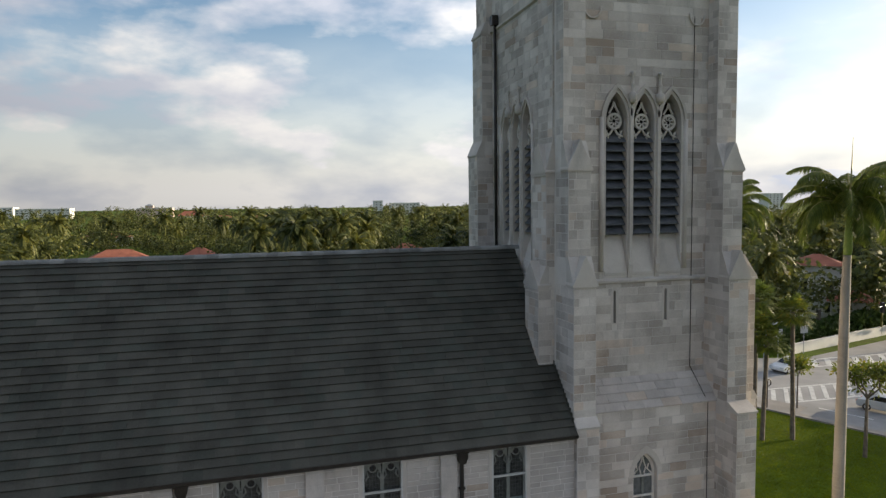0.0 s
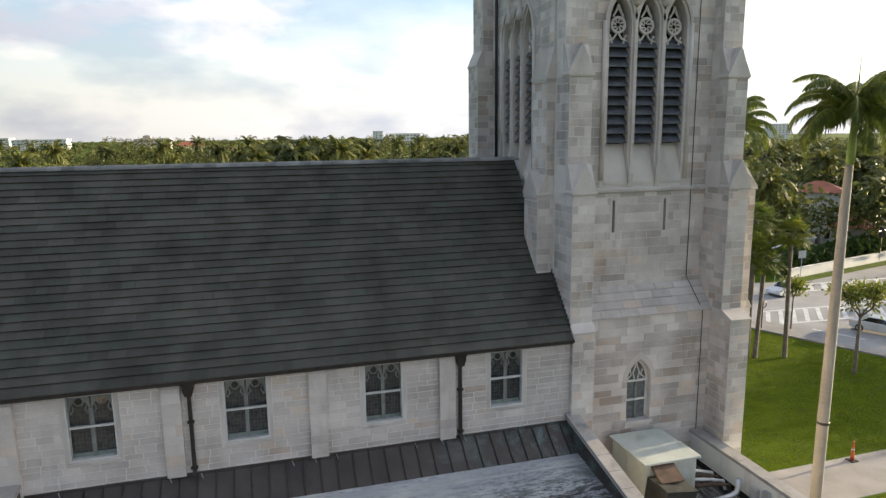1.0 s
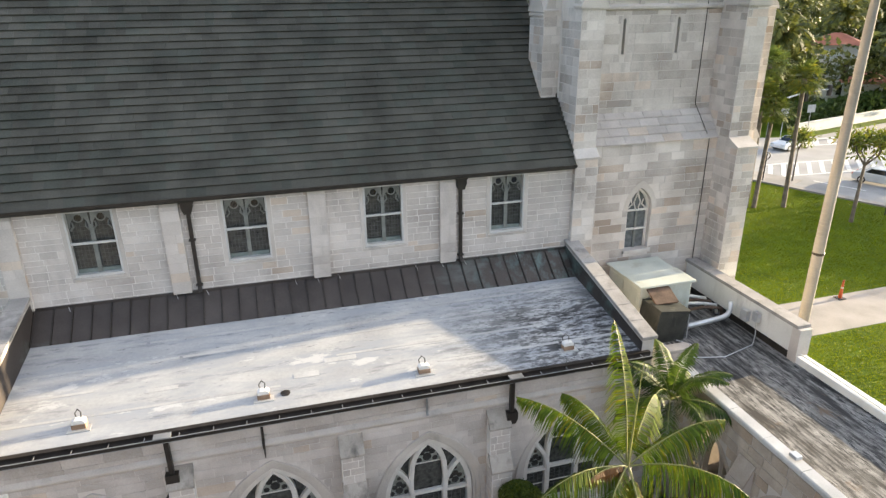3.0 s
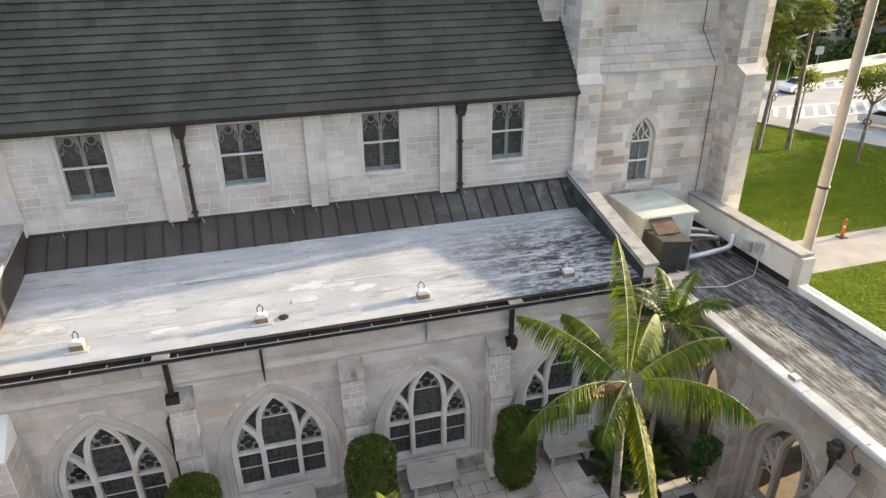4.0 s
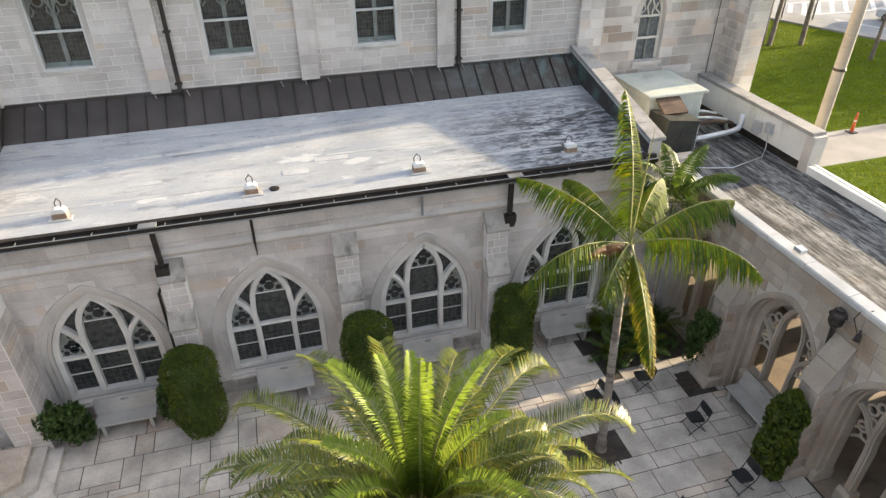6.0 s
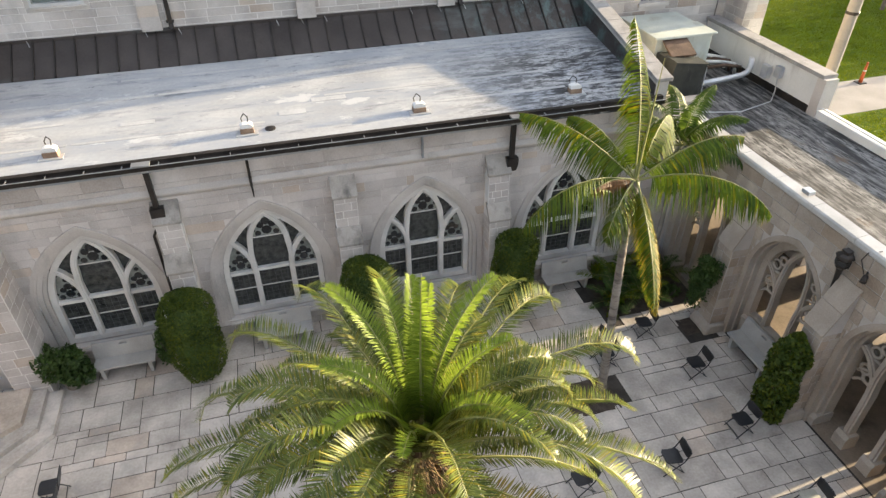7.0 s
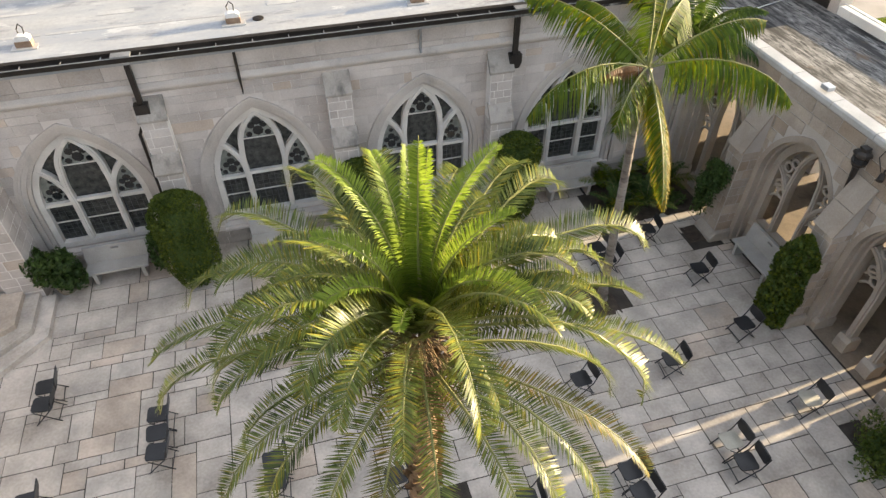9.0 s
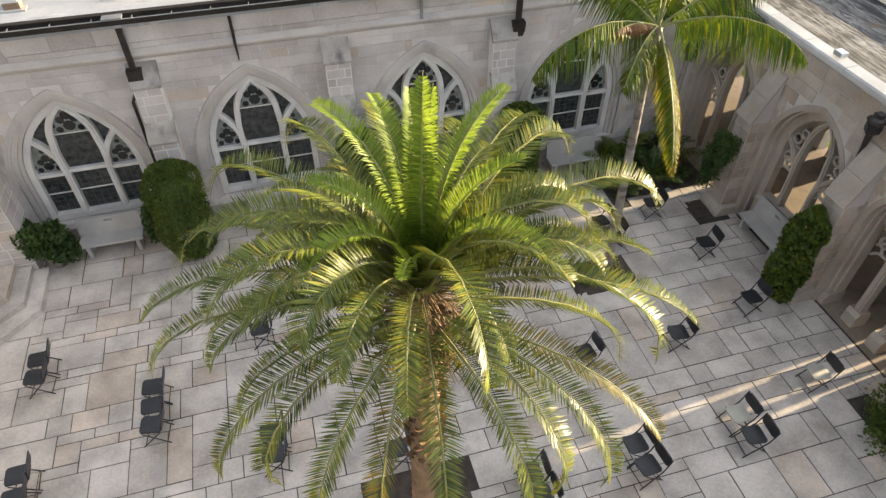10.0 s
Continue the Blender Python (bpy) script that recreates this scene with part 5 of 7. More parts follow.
structure("wall_porch", Geo().panel([(-13, -0.3), (-7.5, -0.3), (-7.5, 5.84), (-13, 5.84)], [[(-9.3, 0.4)] + arch_line(-8.6, 0.7, 2.0, 1.0, 8) + [(-7.9, 0.4)]], -0.5, 0.4, al), stone_plain, "limestone porch wall with a pointed doorway", "wall")
structure("porch_door", Geo().box(-9.4, -7.8, 14.6, 14.7, 0.4, 3.2), dark_metal, "dark door in the porch", "door")
for i, (r, z) in enumerate(((0.0, 0.15), (0.34, 0.30), (0.68, 0.45))):
    poly = [(-6.42 - r, 13.52), (-6.42 - r, 12.08 + r * 0.45), (-7.37 - r * 0.55, 11.16 + r * 1.2), (-10.2, 8.43 + r * 1.4), (-12, 8.43 + r * 1.4), (-12, 13.52)]
    structure("porch_step", Geo().prism(poly, -0.02 + (z - 0.15), z, lambda a, b, d: (a, b, d)), paving, "pale worn stone porch step", "step")

# ---------------------------------------------------------------- plants
def leaf_material(name, dark, light, tip=None, trans=0.35, rough=0.55, scale=1.6):
    m = material(name, dark, light, rough, scale, 12, 0.05, 0.40, True, tint=tip, tint_share=0.22 if tip else 0.0, spec=0.28)
    n, l = m.node_tree.nodes, m.node_tree.links
    bsdf = n["Principled BSDF"]
    colour = bsdf.inputs["Base Color"].links[0].from_socket
    tr = n.new("ShaderNodeBsdfTranslucent")
    mx = n.new("ShaderNodeMixShader")
    mx.inputs["Fac"].default_value = trans
    l.new(colour, tr.inputs["Color"])
    l.new(bsdf.outputs[0], mx.inputs[1])
    l.new(tr.outputs[0], mx.inputs[2])
    l.new(mx.outputs[0], n["Material Output"].inputs["Surface"])
    return m


DATE_LEAF = leaf_material("date_palm_leaf", (0.026, 0.044, 0.007), (0.178, 0.208, 0.041), (1.40, 1.06, 0.6), 0.27, 0.36)
DATE_YOUNG = leaf_material("young_palm_leaf", (0.10, 0.155, 0.012), (0.27, 0.345, 0.042), None, 0.42, 0.50)
DATE_OLD = leaf_material("old_palm_leaf", (0.075, 0.080, 0.018), (0.21, 0.185, 0.045), (1.4, 1.0, 0.6), 0.3, 0.40)
COCO_LEAF = leaf_material("coconut_leaf", (0.030, 0.064, 0.003), (0.125, 0.175, 0.007), (1.7, 1.1, 0.4), 0.42, 0.62)
YOUNG_LEAF = leaf_material("young_coconut_leaf", (0.022, 0.048, 0.006), (0.085, 0.125, 0.016), None, 0.35)
COCO_TIP = leaf_material("yellowing_leaf", (0.13, 0.11, 0.012), (0.34, 0.25, 0.025), None, 0.35)
COCO_OLD = leaf_material("withered_leaf", (0.10, 0.045, 0.015), (0.22, 0.10, 0.03), None, 0.3)
ROYAL_LEAF = leaf_material("royal_palm_leaf", (0.05, 0.08, 0.015), (0.14, 0.18, 0.035), (1.2, 1.1, 0.8), 0.4)
HEDGE_LEAF = leaf_material("hedge_leaf", (0.026, 0.050, 0.007), (0.108, 0.145, 0.022), (1.6, 1.35, 0.7), 0.3)
SHRUB_LEAF = leaf_material("shrub_leaf", (0.025, 0.05, 0.012), (0.08, 0.13, 0.03), None, 0.3)
WOOD_LEAF = leaf_material("woodland_leaf", (0.020, 0.034, 0.010), (0.155, 0.165, 0.040), (1.3, 1.15, 0.8), 0.3, 0.55, 0.07)
TREE_LEAF = leaf_material("street_tree_leaf", (0.06, 0.09, 0.015), (0.17, 0.20, 0.035), (1.3, 1.0, 0.6), 0.45)
STEM = material("palm_stem", (0.11, 0.12, 0.03), (0.24, 0.225, 0.075), 0.5, 4, 30, 0.1)
FIBRE = material("palm_fibre", (0.07, 0.045, 0.022), (0.19, 0.12, 0.06), 0.95, 6, 40, 0.2)
BARK_DATE = material("date_palm_bark", (0.10, 0.060, 0.032), (0.32, 0.20, 0.11), 0.9, 4, 30, 0.8)
BARK_GREY = material("palm_bark", (0.13, 0.11, 0.09), (0.32, 0.28, 0.235), 0.9, 2, 30, 0.5, stain=(0.10, 0.08, 0.07), stain_scale=(2, 2, 9), stain_at=(0.5, 0.65))
BARK_ROYAL = material("royal_palm_trunk", (0.18, 0.165, 0.145), (0.33, 0.305, 0.275), 0.85, 0.8, 25, 0.25, stain=(0.26, 0.24, 0.21), stain_scale=(1, 1, 7), stain_at=(0.5, 0.65))
SHAFT = material("crown_shaft", (0.10, 0.17, 0.03), (0.20, 0.28, 0.06), 0.4, 2, 20, 0.05)
BARK = material("tree_bark", (0.06, 0.05, 0.04), (0.17, 0.145, 0.12), 0.9, 3, 30, 0.6)


def cloud(name, centres, sizes, mat, parent=None, seed=0, aspect=0.6, up=None):
    """Many small folded leaves as one mesh: centres (N,3), sizes (N,)."""
    r = np.random.RandomState(seed)
    c = np.asarray(centres, float)
    n = len(c)
    s = np.asarray(sizes, float).reshape(-1, 1)
    a = r.normal(size=(n, 3))
    if up is not None:
        a[:, 2] = a[:, 2] * 0.4 + up
    a /= np.linalg.norm(a, axis=1, keepdims=True)
    b = r.normal(size=(n, 3))
    b -= a * (a * b).sum(1, keepdims=True)
    b /= np.linalg.norm(b, axis=1, keepdims=True)
    k = np.cross(a, b)
    v = np.stack([c - a * s, c + b * s * aspect + k * s * 0.15, c + a * s, c - b * s * aspect + k * s * 0.15], 1).reshape(-1, 3)
    me = bpy.data.meshes.new(name)
    me.vertices.add(4 * n)
    me.vertices.foreach_set("co", v.ravel())
    me.loops.add(4 * n)
    me.loops.foreach_set("vertex_index", np.arange(4 * n))
    me.polygons.add(n)
    me.polygons.foreach_set("loop_start", np.arange(n) * 4)
    me.update()
    me.materials.append(mat)
    ob = new(name, me)
    if parent:
        ob.parent = parent
        ob.matrix_parent_inverse = parent.matrix_world.inverted()
    return ob


def frond(parent, base, az, elev, length, droop, leaf_len, leaf_w, n, mat, rng, vee=0.35, hang=0.0, petiole=0.12, twist=0.0, stem_r=0.022, ragged=0.0, name="frond", roll=0.0, bend=1.5, tip=0.55, taper=0.25):
    """A feather leaf: a curved stem with leaflets on both sides."""
    steps = 16
    pts, dirs = [Vector(base)], []
    for i in range(steps):
        s = i / steps
        e = elev - droop * 1.25 * (s ** bend)
        a = az + twist * s * s
        d = Vector((math.cos(e) * math.cos(a), math.cos(e) * math.sin(a), math.sin(e)))
        dirs.append(d)
        pts.append(pts[-1] + d * (length / steps))
    dirs.append(dirs[-1])
    g = Geo()
    for k in range(n):
        s = petiole + (1 - petiole) * (k + rng.random() * 0.5) / n
        if s > 0.995:
            s = 0.995
        f = s * steps
        i = int(f)
        p = pts[i].lerp(pts[i + 1], f - i)
        d = dirs[i]
        side = d.cross(Vector((0, 0, 1)))
        side = side.normalized() if side.length > 0.05 else Vector((-math.sin(az), math.cos(az), 0))
        upv = side.cross(d).normalized()
        cr, sr = math.cos(roll * s), math.sin(roll * s)      # the blade turns on its stem
        side, upv = side * cr + upv * sr, upv * cr - side * sr
        env = math.sin(math.pi * min(1, 0.12 + s * 0.9)) ** tip
        for sg in (-1, 1):
            if rng.random() < ragged:
                continue
            ll = leaf_len * env * rng.uniform(0.85, 1.1) * (1 - taper * s)
            fw = 0.22 + 0.6 * s + rng.uniform(-0.12, 0.12)
            q = (side * sg + upv * (vee + rng.uniform(-0.12, 0.12)) + d * fw).normalized()
            end = p + q * ll + Vector((0, 0, -hang * ll))
            mid = p + q * ll * 0.5 + Vector((0, 0, -hang * ll * 0.25))
            w = d * leaf_w * 0.5 + upv * leaf_w * 0.15
            g.add([p - d * leaf_w * 0.2, mid - w, end, mid + w, p + d * leaf_w * 0.2], [(0, 1, 2, 3, 4)])
    fr = part(name, g, mat, parent, tidy=False)
    part("stem", Geo().tube(pts[::2] + [pts[-1]] if steps % 2 else pts[::2], [stem_r * (1 - 0.85 * i / (steps // 2)) for i in range(steps // 2 + 1)], 5), STEM, fr, tidy=False)
    return fr


def palm_trunk(parent, pts, radii, mat, rings=0.0, name="trunk", n=14):
    """A trunk with ring scars."""
    P, R = [], []
    pts = [Vector(p) for p in pts]
    for i in range(len(pts) - 1):
        k = max(2, int((pts[i + 1] - pts[i]).length / 0.12))
        for j in range(k):
            P.append(pts[i].lerp(pts[i + 1], j / k))
            R.append((radii[i] + (radii[i + 1] - radii[i]) * j / k) * (1 + (rings if j % 2 else -rings)))
    P.append(pts[-1])
    R.append(radii[-1])
    return part(name, Geo().tube(P, R, n), mat, parent, smooth=rings < 0.02, tidy=False)


rng = random.Random(42)
# ---- date palm in the courtyard
DP = Vector((1.10, 4.50, 0.0))
date = thing("date_palm", "large date palm with a full arching crown and brown trunk", "palm tree", DP)
palm_trunk(date, [(1.15, 4.62, -0.1), (1.12, 4.55, 0.5), (1.10, 4.50, 3.0), (1.10, 4.47, 5.1), (1.10, 4.46, 6.05), (1.10, 4.46, 6.6)], [0.34, 0.26, 0.215, 0.21, 0.26, 0.10], BARK_DATE, 0.05)
g = Geo()
for i in range(120):
    a, z = i * 2.39996, 3.2 + 3.0 * i / 120
    r = 0.20 + (0.06 if z > 5.4 else 0.0)
    o = Vector((1.10 + r * math.cos(a), 4.47 + r * math.sin(a), z))
    out = Vector((math.cos(a), math.sin(a), 0.9)).normalized()
    sd = Vector((-math.sin(a), math.cos(a), 0))
    g.add([o - sd * 0.065, o + sd * 0.065, o + sd * 0.03 + out * 0.14, o - sd * 0.03 + out * 0.14, o + out * 0.07 + Vector((math.cos(a), math.sin(a), 0)) * 0.05],
          [(0, 1, 4), (1, 2, 4), (2, 3, 4), (3, 0, 4)])
tagged(part("leaf_boot", g, BARK_DATE, date, "cut brown leaf stubs"), kind="stuff")
g = Geo()
for i in range(420):                           # brown fibre between the lowest leaf bases
    a, z = rng.uniform(0, 6.283), rng.uniform(5.75, 6.95)
    d = Vector((math.cos(a), math.sin(a), rng.uniform(-0.9, 0.8)))
    o = Vector((1.10, 4.46, z)) + Vector((math.cos(a), math.sin(a), 0)) * (0.2 if z < 6.3 else 0.08)
    g.tube([o, o + d * rng.uniform(0.16, 0.40), o + d * rng.uniform(0.3, 0.5) + Vector((0, 0, -0.12))], [0.010, 0.008, 0.003], 3, False)
tagged(part("fibre", g, FIBRE, date, "dry brown leaf fibre", tidy=False), kind="stuff")
# azimuth, rise and droop in degrees, length
HEART = [(2.10, 84, 2.35, 92), (1.72, 85, 2.0, 72), (1.04, 86, 1.9, 20), (1.16, 87, 2.15, 10), (0.56, 85, 2.2, 70), (3.35, 80, 1.6, 128), (5.75, 80, 1.75, 126),
         (0.10, 80, 1.7, 70), (2.9, 82, 1.6, 64), (4.3, 82, 1.25, 75), (1.4, 80, 1.9, 50)]
CROWN = [(2.62, 31, 3.43, 92), (2.90, 19, 3.26, 65), (3.30, 63, 2.63, 114), (2.30, 37, 3.68, 92), (1.91, 35, 3.83, 89), (0.79, 41, 3.11, 77), (0.63, 41, 3.6, 97),
         (6.10, 76, 2.55, 138), (0.20, 33, 3.67, 87), (0.07, 13, 3.10, 54), (6.01, 11, 3.30, 55), (5.72, 39, 3.11, 112), (3.74, 78, 2.3, 138), (4.79, 80, 2.75, 146), (0.0, 52, 2.7, 110), (1.1, 38, 3.3, 92), (2.75, 56, 2.7, 108), (1.55, 44, 3.3, 95)]
SKIRT = [(2.84, 6, 4.01, 69), (2.79, 6, 3.43, 82), (6.14, -1, 3.20, 73), (5.73, -4, 3.28, 52), (5.46, 3, 3.38, 93), (5.30, -3, 3.10, 97), (5.08, -6, 2.9, 84), (4.60, -6, 2.95, 112),
         (4.22, -10, 2.9, 92), (3.86, -10, 2.8, 76), (3.53, 0, 3.13, 100), (3.38, 0, 3.21, 75), (0.45, 8, 3.3, 75), (1.2, 5, 3.2, 80), (2.2, 8, 3.4, 78), (3.1, -4, 3.0, 78)]
for tier, z, mats, vee in ((HEART, 7.0, (DATE_YOUNG,), 0.62), (CROWN, 6.78, (DATE_LEAF,), 0.50), (SKIRT, 6.45, (DATE_LEAF, DATE_LEAF, DATE_LEAF, DATE_OLD, DATE_LEAF), 0.40)):
    for k, (a, el, L, dr) in enumerate(tier):
        base = Vector((1.10 + 0.15 * math.cos(a), 4.46 + 0.15 * math.sin(a), z + 0.05 * (k % 3)))
        frond(date, base, a, radians(el), L, radians(dr), 0.22 if tier is HEART else 0.27 if tier is SKIRT else 0.32, 0.020, 120 if tier is HEART else 128, mats[k % len(mats)], rng, vee + rng.uniform(-0.1, 0.2), 0.10, 0.08, 0.0, 0.024, 0.01, roll=rng.uniform(-0.5, 0.5), bend=1.6, tip=0.26, taper=0.1)
for k in range(30):                            # inner leaves that fill the rosette
    a, q = k * 2.39996 + 0.7, k / 29
    front = max(0.0, -math.sin(a))
    if front > 0.35 and q > 0.45:              # the trunk shows between the hanging front leaves
        continue
    base = Vector((1.10 + 0.17 * math.cos(a), 4.46 + 0.17 * math.sin(a), 7.0 - 0.42 * q))
    frond(date, base, a, radians(70 - (46 - 22 * front) * q + rng.uniform(-6, 6)), 2.0 + (0.8 - 0.5 * front) * q, radians(110 - (22 - 25 * front) * q), 0.27, 0.019, 124, DATE_LEAF, rng, 0.45, 0.10, 0.08, rng.uniform(-0.2, 0.2), 0.024, 0.01, roll=rng.uniform(-0.5, 0.5), bend=1.6, tip=0.3, taper=0.15)

# ---- coconut palm
coco = thing("coconut_palm", "slender coconut palm with drooping yellow-green fronds", "palm tree", (6.8, 9.6, 0))
palm_trunk(coco, [(7.15, 9.7, -0.1), (7.08, 9.65, 0.6), (6.78, 9.40, 3.5), (6.54, 9.20, 5.8), (6.50, 9.14, 6.9)], [0.16, 0.11, 0.092, 0.078, 0.09], BARK_GREY, 0.04)
for az, el, L, dr, mat in ((2.31, 34, 2.68, 37, COCO_LEAF), (1.73, 30, 2.41, 49, COCO_LEAF), (1.45, 80, 3.0, 30, COCO_LEAF), (0.06, 32, 2.49, 45, COCO_LEAF), (5.53, 28, 2.65, 69, COCO_LEAF),
                           (3.31, 21, 2.74, 70, COCO_LEAF), (3.42, 24, 1.2, 46, COCO_OLD), (3.90, 7, 1.69, 59, COCO_LEAF), (4.48, -19, 2.59, 42, COCO_LEAF), (4.62, -32, 2.7, 40, COCO_TIP), (0.75, 40, 2.3, 62, COCO_LEAF)):
    frond(coco, (6.50 + 0.06 * math.cos(az), 9.14 + 0.06 * math.sin(az), 6.92), az, radians(el), L, radians(dr), 0.30 if mat is COCO_TIP or el < -10 else 0.22 if mat is COCO_OLD else 0.50, 0.034, 96, mat, rng, -0.2, 1.35, 0.10, 0.05, 0.022, 0.10)
part("spear", Geo().tube([(6.50, 9.14, 6.9), (6.60, 9.22, 8.1), (6.68, 9.28, 9.2)], [0.03, 0.02, 0.005], 5), STEM, coco)

# ---- young palm in the corner bed
young = thing("young_palm", "young green palm in the corner planting bed", "palm tree", (10.4, 13.2, 0))
palm_trunk(young, [(10.4, 13.2, -0.05), (10.45, 13.2, 2.4), (10.46, 13.2, 5.0)], [0.10, 0.07, 0.06], BARK_GREY, 0.03)
for k in range(15):
    az = k * 2.39996 + 0.4
    frond(young, (10.46, 13.2, 5.0), az, radians(82 - 6.2 * k), 2.05 * rng.uniform(0.85, 1.1), radians(70), 0.46, 0.042, 60, YOUNG_LEAF, rng, 0.15, 0.7, 0.15, 0.1, 0.018)

for k, (bx, by, bl) in enumerate(((9.5, 13.5, 1.3), (10.0, 12.75, 1.1), (9.1, 12.8, 0.9), (10.9, 13.6, 1.2))):
    bp = thing("bed_palm", "low feathery palm in the corner planting bed", "palm", (bx, by, 0), "corner bed palms")
    for j in range(12):
        frond(bp, (bx, by, 0.05), j * 2.39996 + k, radians(82 - 4.5 * j), bl * rng.uniform(0.85, 1.25), radians(60), 0.34, 0.03, 26, SHRUB_LEAF if (j + k) % 3 else COCO_LEAF, rng, 0.2, 0.3, 0.2, 0.1, 0.014)

# ---- royal palms on the lawn
def royal_palm(x, y, zb, zc, r, seed, nf=19, L=3.3):
    rg = random.Random(seed)
    t = thing("royal_palm", "tall royal palm with a smooth pale trunk and green crown shaft", "palm tree", (x, y, zb), "royal palms")
    h = zc - zb
    palm_trunk(t, [(x, y, zb - 0.1), (x, y, zb + 0.4), (x, y, zb + h * 0.35), (x + 0.05, y, zc - 3.2), (x + 0.12, y + 0.03, zc - 1.8)], [r * 1.25, r * 1.02, r * 1.05, r * 0.8, r * 0.66], BARK_ROYAL, 0.008)
    part("crown_shaft", Geo().tube([(x + 0.12, y + 0.03, zc - 1.8), (x + 0.14, y + 0.03, zc - 1.5), (x + 0.17, y + 0.04, zc - 0.4), (x + 0.18, y + 0.05, zc)], [r * 0.66, r * 0.78, r * 0.55, r * 0.3], 14), SHAFT, t, smooth=True)
    for k in range(nf):
        az = k * 2.39996 + rg.uniform(-0.2, 0.2)
        q = k / (nf - 1)
        frond(t, (x + 0.18, y + 0.05, zc - 0.1), az, radians(82 - 70 * q), L * rg.uniform(0.9, 1.08), radians(100 + 36 * q), 0.70, 0.05, 110, ROYAL_LEAF, rg, 0.1 + rg.uniform(-0.2, 0.4), 1.0, 0.12, rg.uniform(-0.3, 0.3), 0.05)
    part("spear", Geo().tube([(x + 0.18, y + 0.05, zc - 0.2), (x + 0.25, y + 0.05, zc + 2.6)], [0.05, 0.01], 5), STEM, t)
    return t


rp = royal_palm(21.25, 19.27, -0.3, 17.9, 0.21, 1, 24, 3.1)
part("strap", Geo().lathe(21.26, 19.27, [(0.225, 5.80), (0.24, 5.82), (0.24, 5.90), (0.225, 5.92)], 14), dark_metal, rp, "metal band round the trunk")
royal_palm(27.6, 33.4, -0.3, 17.6, 0.28, 2, 17, 3.4)


def clump_points(c, rad, n, rg, inner=0.55):
    """Points near the surface of an uneven ellipsoid."""
    v = rg.normal(size=(n, 3))
    v /= np.linalg.norm(v, axis=1, keepdims=True)
    w = 1 + 0.16 * np.sin(v[:, :1] * 5.1 + c[0]) + 0.13 * np.cos(v[:, 1:2] * 6.3 + c[1] * 2) + 0.1 * np.sin(v[:, 2:3] * 7)
    return np.array(c) + v * np.array(rad) * w * (inner + (1 - inner) * rg.random_sample((n, 1)) ** 0.5)


# ---- clipped hedges before the buttresses
def hedge_column(x, y, r, h, seed, label, n=11000, flat=0.75):
    rg = np.random.RandomState(seed)
    t = thing("clipped_shrub", label, "shrub", (x, y, 0), "columns of clipped shrub")
    th = rg.random_sample(n) * 2 * np.pi
    z = rg.random_sample(n) ** 0.9 * h
    k = np.where(z < h * 0.22, 0.72 + 0.28 * z / (h * 0.22), np.where(z > h - r * flat, np.sqrt(np.clip(1 - ((z - (h - r * flat)) / (r * flat)) ** 2, 0, 1)), 1.0))
    bump = 1 + 0.06 * np.sin(3 * th + z * 2.3 + seed) + 0.05 * np.sin(5 * th - z * 4.1)
    rr = r * k * bump * (0.86 + 0.16 * rg.random_sample(n))
    pts = np.stack([x + rr * np.cos(th), y + rr * np.sin(th) * 0.9, 0.12 + z], 1)
    top = n // 5
    ta, tr = rg.random_sample(top) * 2 * np.pi, np.sqrt(rg.random_sample(top)) * r * 0.75
    pts = np.vstack([pts, np.stack([x + tr * np.cos(ta), y + tr * np.sin(ta) * 0.9, 0.12 + h - tr ** 2 / r * 0.45 + rg.normal(size=top) * 0.02], 1)])
    cloud("foliage", pts, rg.uniform(0.018, 0.042, len(pts)), HEDGE_LEAF, t, seed)
    # solid leaf-coloured core, added to fill the dark inside of the leaf shell
    g = Geo().lathe(x, y, [(r * 0.5, 0.1), (r * 0.78, h * 0.3), (r * 0.8, h * 0.75), (r * 0.45, h * 0.98)], 14)
    part("twig", g, SHRUB_LEAF, t)
    part("stem", Geo().tube([(x, y, -0.02), (x + 0.02, y, 0.4)], 0.07, 7), BARK, t)
    return t


hedge_column(-2.86, 13.22, 0.68, 2.72, 1, "tall clipped green shrub column before a buttress")
hedge_column(1.74, 13.42, 0.70, 2.65, 2, "tall clipped green shrub column before a buttress")
hedge_column(6.02, 13.42, 0.62, 2.70, 3, "tall narrow clipped shrub column before a buttress")


def shrub(name, label, x, y, z, rad, n, size, mat, seed, cat="shrub", group="", inner=0.5, aspect=0.45):
    rg = np.random.RandomState(seed)
    t = thing(name, label, cat, (x, y, z - rad[2]), group)
    k = max(5, int(n / 260))
    pts = np.vstack([clump_points((x + rg.normal() * rad[0] * 0.45, y + rg.normal() * rad[1] * 0.45, z + rg.normal() * rad[2] * 0.4),
                                  [q * rg.uniform(0.35, 0.65) for q in rad], n // k, rg, inner) for _ in range(k)])
    pts = pts[pts[:, 2] > 0.02 + max(z - rad[2] * 1.6, -0.3)]
    cloud("foliage", pts, rg.uniform(size * 0.6, size * 1.3, len(pts)), mat, t, seed, aspect)
    g = Geo()
    for i in range(5):
        a = i * 1.26
        g.tube([(x, y, z - rad[2] - 0.05), (x + rad[0] * 0.25 * math.cos(a), y + rad[1] * 0.25 * math.sin(a), z - rad[2] * 0.3), (x + rad[0] * 0.5 * math.cos(a), y + rad[1] * 0.5 * math.sin(a), z + rad[2] * 0.3)], [0.03, 0.02, 0.008], 5)
    part("branch", g, BARK, t)
    return t


